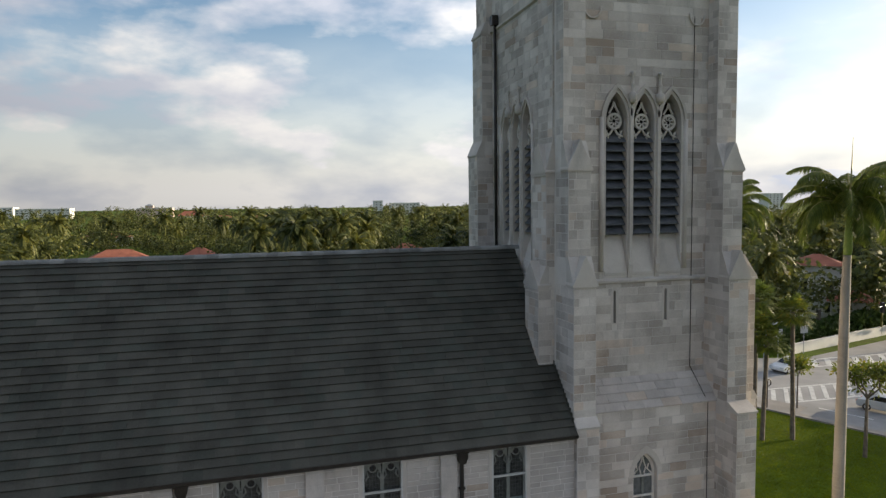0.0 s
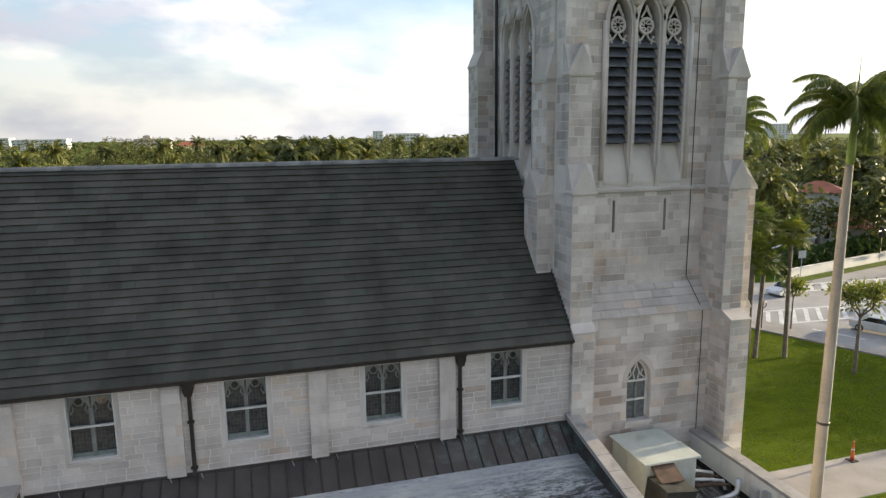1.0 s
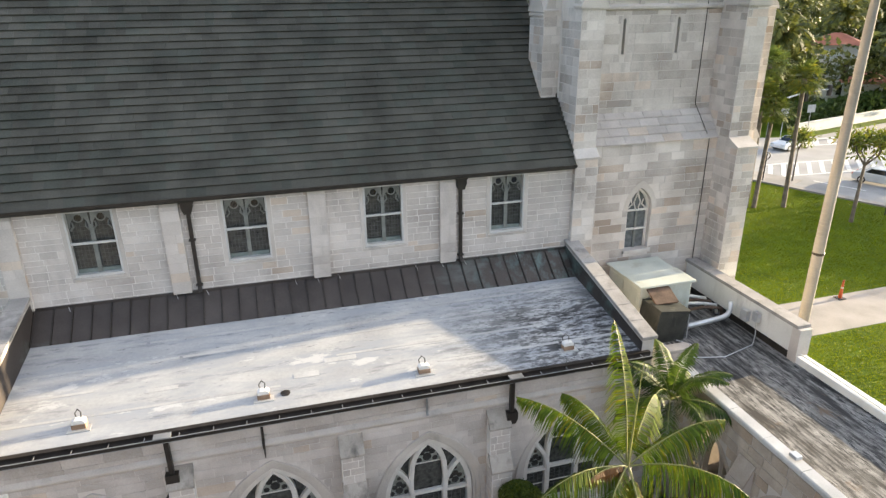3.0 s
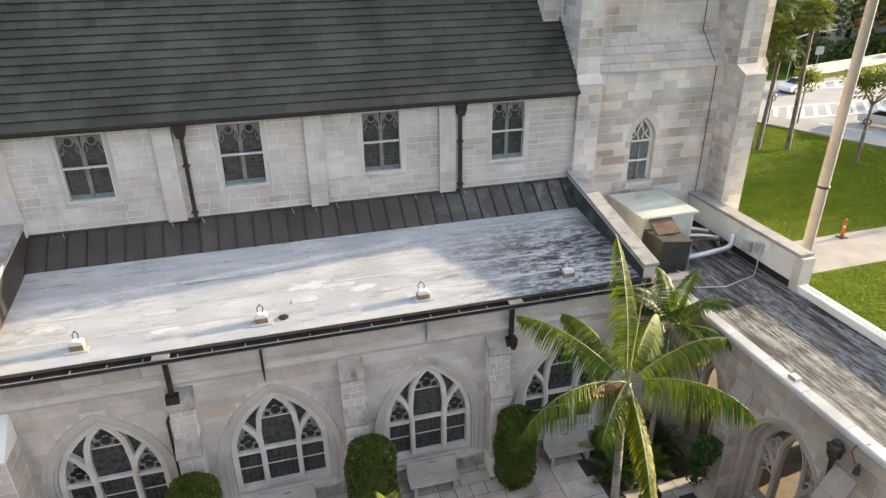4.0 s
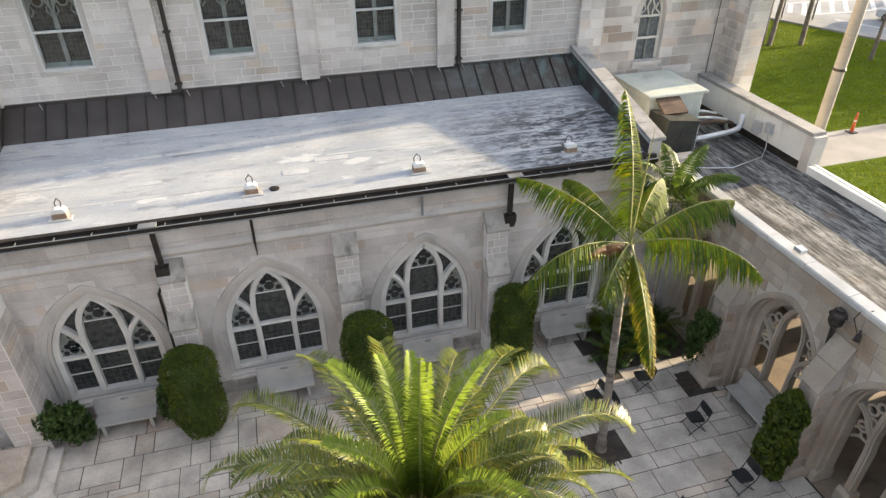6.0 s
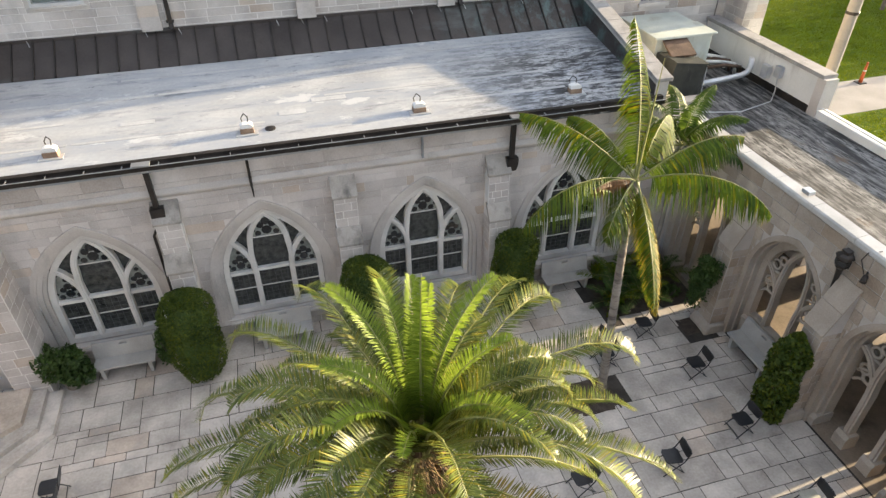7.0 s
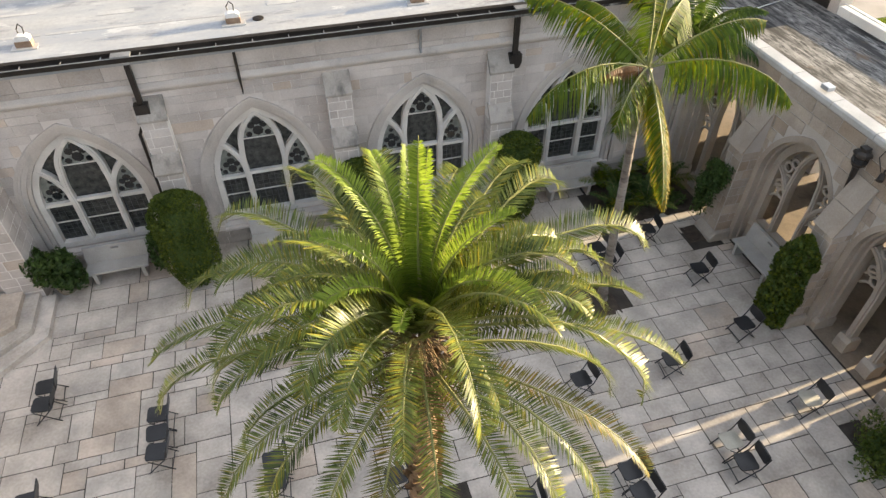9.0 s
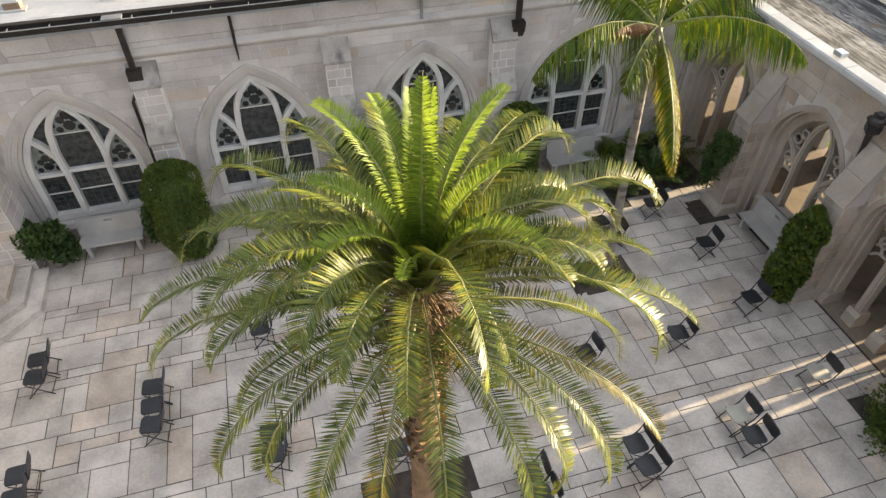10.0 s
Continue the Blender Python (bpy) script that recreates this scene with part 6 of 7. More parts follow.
pot = shrub("potted_plant", "bushy green plant in a dark pot beside a bench", -6.2, 13.72, 0.72, (0.62, 0.50, 0.52), 3200, 0.075, SHRUB_LEAF, 5, "plant")
part("pot", Geo().lathe(-6.2, 13.75, [(0.15, 0.0), (0.22, 0.04), (0.26, 0.30), (0.29, 0.34), (0.29, 0.38), (0.24, 0.38), (0.22, 0.30)], 16), BARK_GREY, pot, "round dark earthen pot", smooth=True)
shrub("leafy_shrub", "dark leafy shrub beside the clipped column", -3.66, 13.72, 0.85, (0.36, 0.36, 0.75), 1800, 0.07, SHRUB_LEAF, 6)
def climber(x, y, r, h, n, mat, seed):
    """A rough leafy column that hugs a buttress."""
    rg = np.random.RandomState(seed)
    t = thing("climbing_plant", "green climber covering a cloister buttress", "climbing plant", (x, y, 0), "cloister climbers")
    th, z = rg.random_sample(n) * 2 * np.pi, rg.random_sample(n) * h
    w = r * (1 + 0.08 * np.sin(z * 3.1 + seed) + 0.14 * np.sin(th * 3 + z * 4.7)) * np.sqrt(np.clip((h - z) / (0.3 * h), 0.05, 1)) * (0.75 + 0.25 * np.clip(z / 0.6, 0, 1)) * (0.55 + 0.5 * rg.random_sample(n) ** 0.5)
    cloud("foliage", np.stack([x + w * np.cos(th) * 0.85, y + w * np.sin(th), 0.05 + z], 1), rg.uniform(0.035, 0.075, n), mat, t, seed, 0.6)
    part("stem", Geo().tube([(x, y, -0.02), (x + 0.1, y + 0.05, h * 0.4), (x + 0.16, y, h * 0.8)], [0.05, 0.04, 0.02], 6), BARK, t)


climber(10.86, 7.95, 0.44, 2.72, 6500, HEDGE_LEAF, 7)
shrub("leafy_shrub", "leafy shrub on a bare stem by the cloister buttress", 10.80, 11.30, 1.85, (0.36, 0.42, 0.72), 4200, 0.050, SHRUB_LEAF, 8, inner=0.35)
shrub("leafy_shrub", "rounded green shrub in the bed by the cloister", 11.0, 3.9, 0.62, (0.75, 0.85, 0.62), 4200, 0.05, HEDGE_LEAF, 9)
for k in range(9):
    sx, sy = 8.95 + 2.3 * ((k * 0.37) % 1), 12.5 + 1.8 * ((k * 0.61) % 1)
    shrub("bed_plant", "low dark green plant in the corner bed", sx, sy, 0.30, (0.34, 0.34, 0.34), 420, 0.10, SHRUB_LEAF if k % 3 else COCO_LEAF, 20 + k, "plant", "corner bed plants", 0.3, 0.2)
for k, (sx, sy) in enumerate(((6.5, 9.5), (7.2, 9.8), (1.6, 5.4), (0.5, 5.3))):
    shrub("bed_plant", "small low plant in a soil bed", sx, sy, 0.10, (0.2, 0.2, 0.12), 120, 0.05, SHRUB_LEAF, 40 + k, "plant", "small bed plants", 0.3, 0.3)

# ---------------------------------------------------------------- courtyard furniture
def stone_bench():
    t = thing("stone_bench", "pale stone bench with a slotted backrest against the wall", "bench", (0, 0, 0), "stone benches")
    part("seat", Geo().box(-0.77, 0.77, -0.52, -0.06, 0.40, 0.47), bench_stone, t, bevel=0.012)
    back = part("backrest", Geo().panel([(-0.77, 0.475), (0.77, 0.475), (0.77, 0.92), (-0.77, 0.92)], [[(-0.10, 0.80), (0.10, 0.80), (0.10, 0.85), (-0.10, 0.85)]], 0.0, 0.07, lambda u, z, d: (u, -0.10 + d + (z - 0.475) * 0.22, z)), bench_stone, t)
    # thin dark sheet behind the opening gives it painted shade
    part("slot_shade", Geo().box(-0.10, 0.10, 0.045, 0.05, 0.79, 0.86), dark_metal, back, "dark sheet that stands for shade in the hand hole")
    for s in (-1, 1):
        part("leg", Geo().prism([(-0.46, 0.0), (-0.10, 0.0), (-0.08, 0.40), (-0.48, 0.40)], s * 0.60 - 0.05, s * 0.60 + 0.05, lambda a, b, d: (d, a, b)), bench_stone, t, bevel=0.01)
    return t


bench = stone_bench()
bench.matrix_world = pose(-4.86, 14.18, 0.0)
for c in (-0.62, 3.62, 8.02):
    copy_thing(bench, pose(c, 14.18, 0.0))
copy_thing(bench, pose(11.83, 9.62, 0.0, 0, 0, -90))

CHAIR_M = material("black_chair_plastic", (0.008, 0.008, 0.009), (0.028, 0.028, 0.030), 0.4, 3, 40, 0.05)
# seat colour with the sun's brightness painted in, for two chairs
CHAIR_SUNLIT = material("sunlit_chair_seat", (0.27, 0.25, 0.20), (0.42, 0.395, 0.33), 0.5, 3, 40, 0.05)


def folding_chair(seat_mat, label):
    """Faces -X; the seat's middle at the origin."""
    t = thing("folding_chair", label, "chair", (0, 0, 0), "folding chairs")
    seat = [(-0.20 + 0.0, -0.19), (0.14, -0.20), (0.19, -0.15), (0.19, 0.15), (0.14, 0.20), (-0.20, 0.19), (-0.235, 0.13), (-0.235, -0.13)]
    part("seat", Geo().prism(seat, 0.415, 0.45, lambda a, b, d: (a, b, d - a * 0.06)), seat_mat, t, bevel=0.01)
    part("backrest", Geo().prism([(-0.21, 0.60), (-0.16, 0.56), (0.16, 0.56), (0.21, 0.60), (0.22, 0.74), (0.17, 0.79), (-0.17, 0.79), (-0.22, 0.74)], 0.0, 0.028, lambda u, z, d: (0.20 + d + (z - 0.45) * 0.20 + 0.12 * u * u * -1.0, u, z)), CHAIR_M, t)
    for s in (-1, 1):
        part("front_leg", Geo().tube([(0.275, s * 0.225, 0.78), (0.17, s * 0.225, 0.45), (-0.25, s * 0.225, 0.01)], 0.013, 6), CHAIR_M, t)
        part("rear_leg", Geo().tube([(-0.17, s * 0.205, 0.43), (0.27, s * 0.205, 0.01)], 0.012, 6), CHAIR_M, t)
    part("front_bar", Geo().tube([(-0.20, -0.225, 0.07), (-0.20, 0.225, 0.07)], 0.010, 6), CHAIR_M, t)
    part("rear_bar", Geo().tube([(0.22, -0.205, 0.07), (0.22, 0.205, 0.07)], 0.010, 6), CHAIR_M, t)
    part("top_bar", Geo().tube([(0.27, -0.225, 0.77), (0.27, 0.225, 0.77)], 0.012, 6), CHAIR_M, t)
    return t


ch = folding_chair(CHAIR_M, "black metal folding chair standing open on the paving")
chairs = [(-6.06, 10.27), (-6.06, 9.80), (-6.02, 7.53), (-6.01, 7.06), (-3.66, 8.88), (-3.66, 8.42), (-3.65, 7.96), (-1.40, 9.86), (-1.38, 6.68), (-1.38, 7.15), (0.92, 6.15),
          (9.87, 9.65), (9.89, 7.70), (7.66, 7.22), (5.41, 7.28), (7.77, 4.54), (5.44, 5.0), (5.45, 4.53), (3.25, 5.0), (3.28, 4.53), (9.31, 11.42), (7.62, 11.12), (7.72, 10.65)]
ch.matrix_world = pose(*chairs[0], 0.0, 0, 0, 3)
for k, (x, y) in enumerate(chairs[1:]):
    copy_thing(ch, pose(x, y, 0.0, 0, 0, (-4, 3, 6, -3, 2, -6, 5)[k % 7]))
chw = folding_chair(CHAIR_SUNLIT, "black folding chair with its seat coloured pale as if sunlit")
chw.matrix_world = pose(7.75, 5.04, 0.0, 0, 0, 2)
copy_thing(chw, pose(9.99, 5.46, 0.0, 0, 0, -3))

# ---------------------------------------------------------------- roof fittings
WOODB = material("weathered_wood", (0.14, 0.09, 0.06), (0.32, 0.22, 0.15), 0.9, 4, 30, 0.3)
GALV = material("galvanised_metal", (0.42, 0.43, 0.44), (0.62, 0.63, 0.64), 0.35, 3, 30, 0.05, metal=0.5)
HVAC_M = material("hvac_paint", (0.40, 0.43, 0.38), (0.56, 0.58, 0.52), 0.55, 1.5, 25, 0.08, stain=(0.30, 0.27, 0.20), stain_scale=(1.5, 1.5, 0.6), stain_at=(0.58, 0.78))
RUST = material("rusted_sheet", (0.045, 0.028, 0.02), (0.17, 0.11, 0.075), 0.85, 3, 25, 0.4)
BLACKD = material("black_duct", (0.010, 0.011, 0.010), (0.05, 0.052, 0.045), 0.5, 2, 20, 0.1, stain=(0.10, 0.10, 0.085), stain_scale=(3, 3, 0.5), stain_at=(0.55, 0.7))
for x in (-4.97, -0.62, 3.68, 8.03):
    z = roof_z(14.9)
    v = thing("roof_vent", "small capped roof vent on a wooden curb", "vent", (x, 14.95, z), "roof vents")
    part("curb", Geo().box(x - 0.16, x + 0.16, 14.83, 15.05, z - 0.02, z + 0.13), WOODB, v)
    part("cap", Geo().prism([(-0.15, 0.132), (0.15, 0.132), (0.15, 0.20), (0.08, 0.24), (-0.08, 0.24), (-0.15, 0.20)], 14.86, 15.05, lambda a, b, d: (x + a, d, z + b)), PLASTER, v)
    part("base_flashing", Geo().box(x - 0.26, x + 0.26, 14.74, 15.14, z - 0.02, z + 0.012), GALV, v)
    part("cable", Geo().tube([(x - 0.05, 15.06, z + 0.02), (x - 0.1, 15.12, z + 0.3), (x - 0.02, 15.10, z + 0.42), (x + 0.06, 15.04, z + 0.36), (x + 0.05, 15.0, z + 0.22)], 0.014, 6), dark_metal, v)
part_z = roof_z(14.98)
tagged(part("roof_drain", Geo().lathe(-0.07, 14.98, [(0.13, part_z - 0.01), (0.13, part_z + 0.015), (0.05, part_z + 0.03)], 14), dark_metal), "dark round drain in the flat roof", "drain")

hv = thing("hvac_unit", "pale green rooftop air-conditioning unit with overhanging lid", "air conditioner", (13.2, 18.9, 4.62))
part("body", Geo().box(12.22, 14.25, 17.80, 20.0, 4.72, 6.18), HVAC_M, hv, bevel=0.02)
part("curb", Geo().box(12.15, 14.3, 17.9, 19.95, 4.62, 4.72), dark_metal, hv)
part("lid", Geo().box(12.12, 14.36, 17.70, 18.88, 6.183, 6.27), HVAC_M, hv, bevel=0.02)
part("lid", Geo().box(12.12, 14.30, 18.89, 20.08, 6.183, 6.25), HVAC_M, hv, bevel=0.02)
part("access_panel", Geo().box(12.207, 12.22, 18.0, 18.8, 4.9, 6.05), HVAC_M, hv)
part("access_panel", Geo().box(12.207, 12.22, 18.95, 19.85, 4.9, 6.05), HVAC_M, hv)
du = thing("duct_hood", "black duct box with rusted torn top", "duct", (12.6, 17.1, 4.62))
part("body", Geo().prism([(12.12, 4.62), (13.30, 4.62), (13.42, 5.66), (12.28, 5.80)], 16.62, 17.74, lambda a, b, d: (a, d, b)), BLACKD, du)
part("top", Geo().prism([(12.26, 5.805), (13.44, 5.665), (13.46, 5.71), (12.28, 5.86)], 16.58, 17.25, lambda a, b, d: (a, d, b)), BLACKD, du)
part("sloped_hood", Geo().prism([(17.15, 5.78), (17.78, 6.10), (17.78, 6.16), (17.1, 5.86)], 12.42, 13.3, lambda a, b, d: (d, a, b)), RUST, du)
part("side_plate", Geo().box(13.47, 13.50, 16.7, 17.2, 4.62, 5.55), GALV, du)
pp = thing("roof_pipes", "bundle of pale insulated pipes with elbows", "pipes", (14.9, 17, 4.62))
part("main_pipe", Geo().tube([(13.38, 17.0, 4.86), (14.6, 17.05, 4.92), (15.2, 17.1, 4.95), (15.42, 17.12, 5.02), (15.50, 17.14, 5.2), (15.50, 17.16, 5.5)], 0.095, 10), GALV, pp, smooth=True)
for k in range(4):
    part("branch_pipe", Geo().tube([(14.3, 17.9 + 0.3 * k, 5.0 + 0.12 * (k % 2)), (15.0, 17.7 + 0.32 * k, 5.1), (15.55, 17.65 + 0.3 * k, 5.0), (15.6, 17.6 + 0.3 * k, 4.66)], 0.06, 8), PLASTER if k % 2 else RUST, pp, smooth=True)
part("valve_box", Geo().box(15.66, 15.83, 16.5, 16.8, 5.0, 5.4), GALV, pp)
part("valve_box", Geo().box(15.68, 15.83, 16.0, 16.25, 5.2, 5.55), GALV, pp)
cb = thing("roof_cable", "loose pale cable lying across the cloister roof", "cable", (13.8, 15.5, 4.63))
part("cable", Geo().tube([(15.75, 16.1, 5.2), (15.72, 16.0, 4.75), (15.3, 15.6, 4.65), (14.6, 15.4, 4.65), (13.9, 15.2, 4.65), (13.2, 15.35, 4.66), (12.4, 15.6, 4.66)], 0.018, 6), GALV, cb)
part("cable", Geo().tube([(13.0, 16.6, 4.66), (13.3, 16.2, 4.66), (13.2, 15.9, 4.66)], 0.016, 6), GALV, cb)
vp = thing("lightning_cable", "thin pale conductor along the low parapet", "cable", (16, 8, 4.9))
part("cable", Geo().tube([(16.0, 14.3, 4.9), (15.95, 10, 4.88), (16.0, 5, 4.88), (15.95, -2, 4.88)], 0.02, 6), GALV, vp)
# lamps on the cloister wall
ln = thing("wall_lantern", "dark bronze bracket lantern on the cloister wall", "lantern", (11.6, 8.3, 3.6))
part("bracket", Geo().tube([(11.63, 8.32, 3.62), (11.56, 8.28, 4.0), (11.44, 8.20, 4.45)], [0.04, 0.05, 0.075], 8), dark_metal, ln)
part("housing", Geo().lathe(11.42, 8.19, [(0.06, 4.40), (0.15, 4.48), (0.16, 4.70), (0.20, 4.72), (0.18, 4.78), (0.10, 4.82), (0.10, 4.86), (0.02, 4.90)], 6), dark_metal, ln)
part("lens", Geo().lathe(11.42, 8.19, [(0.12, 4.51), (0.162, 4.54), (0.162, 4.66), (0.12, 4.68)], 6), dark_glass, ln)
part("finial", Geo().box(11.34, 11.50, 8.11, 8.27, 4.86, 4.90), dark_metal, ln)
fl = thing("floodlight", "small black floodlight with a cable on the cloister wall", "floodlight", (11.6, 7.7, 4.5))
part("head", Geo().tube([(11.58, 7.70, 4.55), (11.46, 7.62, 4.45)], [0.05, 0.07], 8), dark_metal, fl)
part("arm", Geo().tube([(11.65, 7.74, 4.6), (11.57, 7.70, 4.55)], 0.02, 6), dark_metal, fl)
part("cable", Geo().tube([(11.64, 7.8, 4.5), (11.63, 7.98, 4.75), (11.62, 7.9, 5.0), (11.72, 7.7, 5.16)], 0.010, 5), dark_metal, fl)
cl_ = thing("coping_light", "small white fitting on the cloister coping", "lamp", (11.85, 10.0, 5.16))
part("body", Geo().box(11.72, 11.92, 9.90, 10.14, 5.165, 5.27), GALV, cl_, bevel=0.015)

# ---------------------------------------------------------------- street side
ROAD_Z = -0.296
rd = Geo().prism([(41.6, 48.9), (47.9, 35.2), (70, -13), (88, -6), (68, 37), (150, 62), (146, 82), (78.9, 64.9), (61.0, 60.4), (52, 63), (20, 120), (10, 115)], -0.4, ROAD_Z, lambda a, b, d: (a, b, d))
structure("road", rd, asphalt, "grey asphalt street crossing with worn markings", "road")
kd = Vector((0.42, -0.907, 0))
kn = Vector((0.907, 0.42, 0))


def strip(name, a, d, length, w, h, mat, label, cat):
    """A strip on the ground from a, along d, w wide to its left."""
    a, d = Vector(a), Vector(d).normalized()
    s = Vector((-d.y, d.x, 0))
    pts = [a, a + d * length, a + d * length + s * w, a + s * w]
    return structure(name, Geo().prism([(p.x, p.y) for p in pts], -0.4, h, lambda x, y, z: (x, y, z)), mat, label, cat)


strip("kerb", (41.4, 48.6, 0), kd, 62, 0.35, -0.17, concrete, "pale concrete kerb beside the lawn", "kerb")
strip("pavement", (23.0, 22.3, 0), (1, 0.02, 0), 26, 3.3, -0.285, concrete, "pale concrete footpath across the lawn", "pavement")
strip("gutter_strip", Vector((41.4, 48.6, 0)) + kn * 0.36, kd, 62, 0.9, -0.288, concrete, "pale concrete gutter strip along the road", "pavement")
strip("pavement_corner", (40.9, 50.2, 0), kd, 6.5, 3.2, -0.284, concrete, "pale concrete street corner", "pavement")
cx = thing("crosswalk", "worn white ladder crosswalk across the road", "crosswalk", (50, 48, -0.29), "crosswalks", "structure")
cx2 = thing("crosswalk", "worn white ladder crosswalk across the far street", "crosswalk", (58, 58, -0.29), "crosswalks", "structure")


def flat_quad(a, b, w, z):
    a, b = Vector(a), Vector(b)
    d = (b - a).normalized()
    s = Vector((-d.y, d.x, 0)) * w / 2
    return Geo().prism([((a + s).x, (a + s).y), ((a - s).x, (a - s).y), ((b - s).x, (b - s).y), ((b + s).x, (b + s).y)], ROAD_Z, z, lambda x, y, zz: (x, y, zz))


o = Vector((43.5, 47.4, 0))
xd, yd = Vector((0.99, -0.05, 0)), Vector((0.66, 0.75, 0))
for k in range(2):
    part("edge_line", flat_quad(o + yd * (5.2 * k), o + yd * (5.2 * k) + xd * 24, 0.30, -0.288), white_paint, cx)
for k in range(16):
    p = o + xd * (1.0 + 1.45 * k)
    part("rung", flat_quad(p + yd * 0.3, p + yd * 4.9, 0.40, -0.287), white_paint, cx)
o2 = Vector((54.0, 57.0, 0))
for k in range(2):
    part("edge_line", flat_quad(o2 + yd * (3.6 * k), o2 + yd * (3.6 * k) + xd * 26, 0.35, -0.288), white_paint, cx2)
for k in range(13):
    p = o2 + xd * (1.0 + 1.9 * k)
    part("rung", flat_quad(p + yd * 0.3, p + yd * 3.4, 0.6, -0.287), white_paint, cx2)
ll = thing("lane_line", "worn white lane line on the street", "road marking", (50, 43, -0.29), kind="structure")
for k in range(6):
    a = Vector((47.3, 45.2, 0)) + kd * (7.5 * k)
    part("dash", flat_quad(a, a + kd * 4.2, 0.18, -0.287), white_paint, ll)

GRASS_BLADE = leaf_material("grass_blade", (0.110, 0.145, 0.004), (0.170, 0.210, 0.006), None, 0.35)
for gm in (grass, GRASS_BLADE):
    gm.node_tree.nodes["Principled BSDF"].inputs["Specular IOR Level"].default_value = 0.08
rn = np.random.RandomState(5)
n = 210000
gx, gy = rn.uniform(16.4, 47.5, n), rn.uniform(16, 49.0, n)
keep = (gx + (gy - 48.6) * 0.463 < 41.2) & ~((gy > 22.2 + (gx - 23) * 0.02) & (gy < 25.7 + (gx - 23) * 0.02) & (gx > 22.9)) & ~((gx < 18.6) & (gy > 20.4) & (gy < 29.5))
pts = np.stack([gx[keep], gy[keep], np.full(keep.sum(), -0.27)], 1)
tagged(cloud("grass", pts, rn.uniform(0.03, 0.06, len(pts)), GRASS_BLADE, None, 6, 0.35, 0.9), "short mown green lawn grass blades", "grass", "", "stuff")

CONE_M = material("orange_cone", (0.38, 0.07, 0.02), (0.50, 0.11, 0.035), 0.5, 4, 30, 0.05)
cn = thing("traffic_cone", "tall orange traffic cone beside the footpath", "traffic cone", (30.1, 25.3, -0.3))
part("body", Geo().lathe(30.12, 25.35, [(0.10, -0.24), (0.085, 0.1), (0.06, 0.6), (0.045, 0.74), (0.055, 0.76), (0.055, 0.82), (0.02, 0.84)], 14), CONE_M, cn, smooth=True)
part("base", Geo().prism([(-0.22, -0.22), (0.22, -0.22), (0.22, 0.22), (-0.22, 0.22)], -0.298, -0.235, lambda a, b, d: (30.12 + a, 25.35 + b, d)), dark_metal, cn)
part("reflective_band", Geo().lathe(30.12, 25.35, [(0.079, 0.34), (0.072, 0.42)], 14), white_paint, cn)


def limb(g, p, d, length, r, depth, rg, ends):
    q = p + d * length
    mid = p.lerp(q, 0.5) + Vector((rg.uniform(-1, 1), rg.uniform(-1, 1), rg.uniform(-0.3, 0.6))) * length * 0.08
    g.tube([p, mid, q], [r, r * 0.85, r * 0.65], 6)
    if depth == 0:
        ends.append(q)
        return
    for _ in range(3):
        nd = (d + Vector((rg.uniform(-1, 1), rg.uniform(-1, 1), rg.uniform(-0.25, 0.7))) * 0.85).normalized()
        limb(g, q, nd, length * rg.uniform(0.6, 0.85), r * 0.6, depth - 1, rg, ends)
    ends.append(q)


def street_tree(x, y, h, spread, seed, label, n=60, size=0.16, lean=(0, 0), mat=None, group="street trees", r=0.13):
    rg = random.Random(seed)
    t = thing("street_tree", label, "tree", (x, y, -0.3), group)
    g, ends = Geo(), []
    top = Vector((x + lean[0], y + lean[1], h * 0.55))
    g.tube([(x, y, -0.35), (x + lean[0] * 0.4, y + lean[1] * 0.4, h * 0.25), top], [r * 1.15, r * 0.9, r * 0.75], 8)
    for k in range(4):
        a = k * 1.57 + rg.uniform(-0.4, 0.4)
        limb(g, top, Vector((math.cos(a) * spread, math.sin(a) * spread, 1.0)).normalized(), h * 0.17, r * 0.6, 2, rg, ends)
    part("trunk", g, BARK, t)
    rn = np.random.RandomState(seed)
    pts = np.vstack([np.array(e) + rn.normal(size=(n, 3)) * np.array([0.36, 0.36, 0.24]) for e in ends])
    cloud("crown", pts, rn.uniform(size * 0.6, size * 1.3, len(pts)), mat or TREE_LEAF, t, seed, 0.45)
    return t


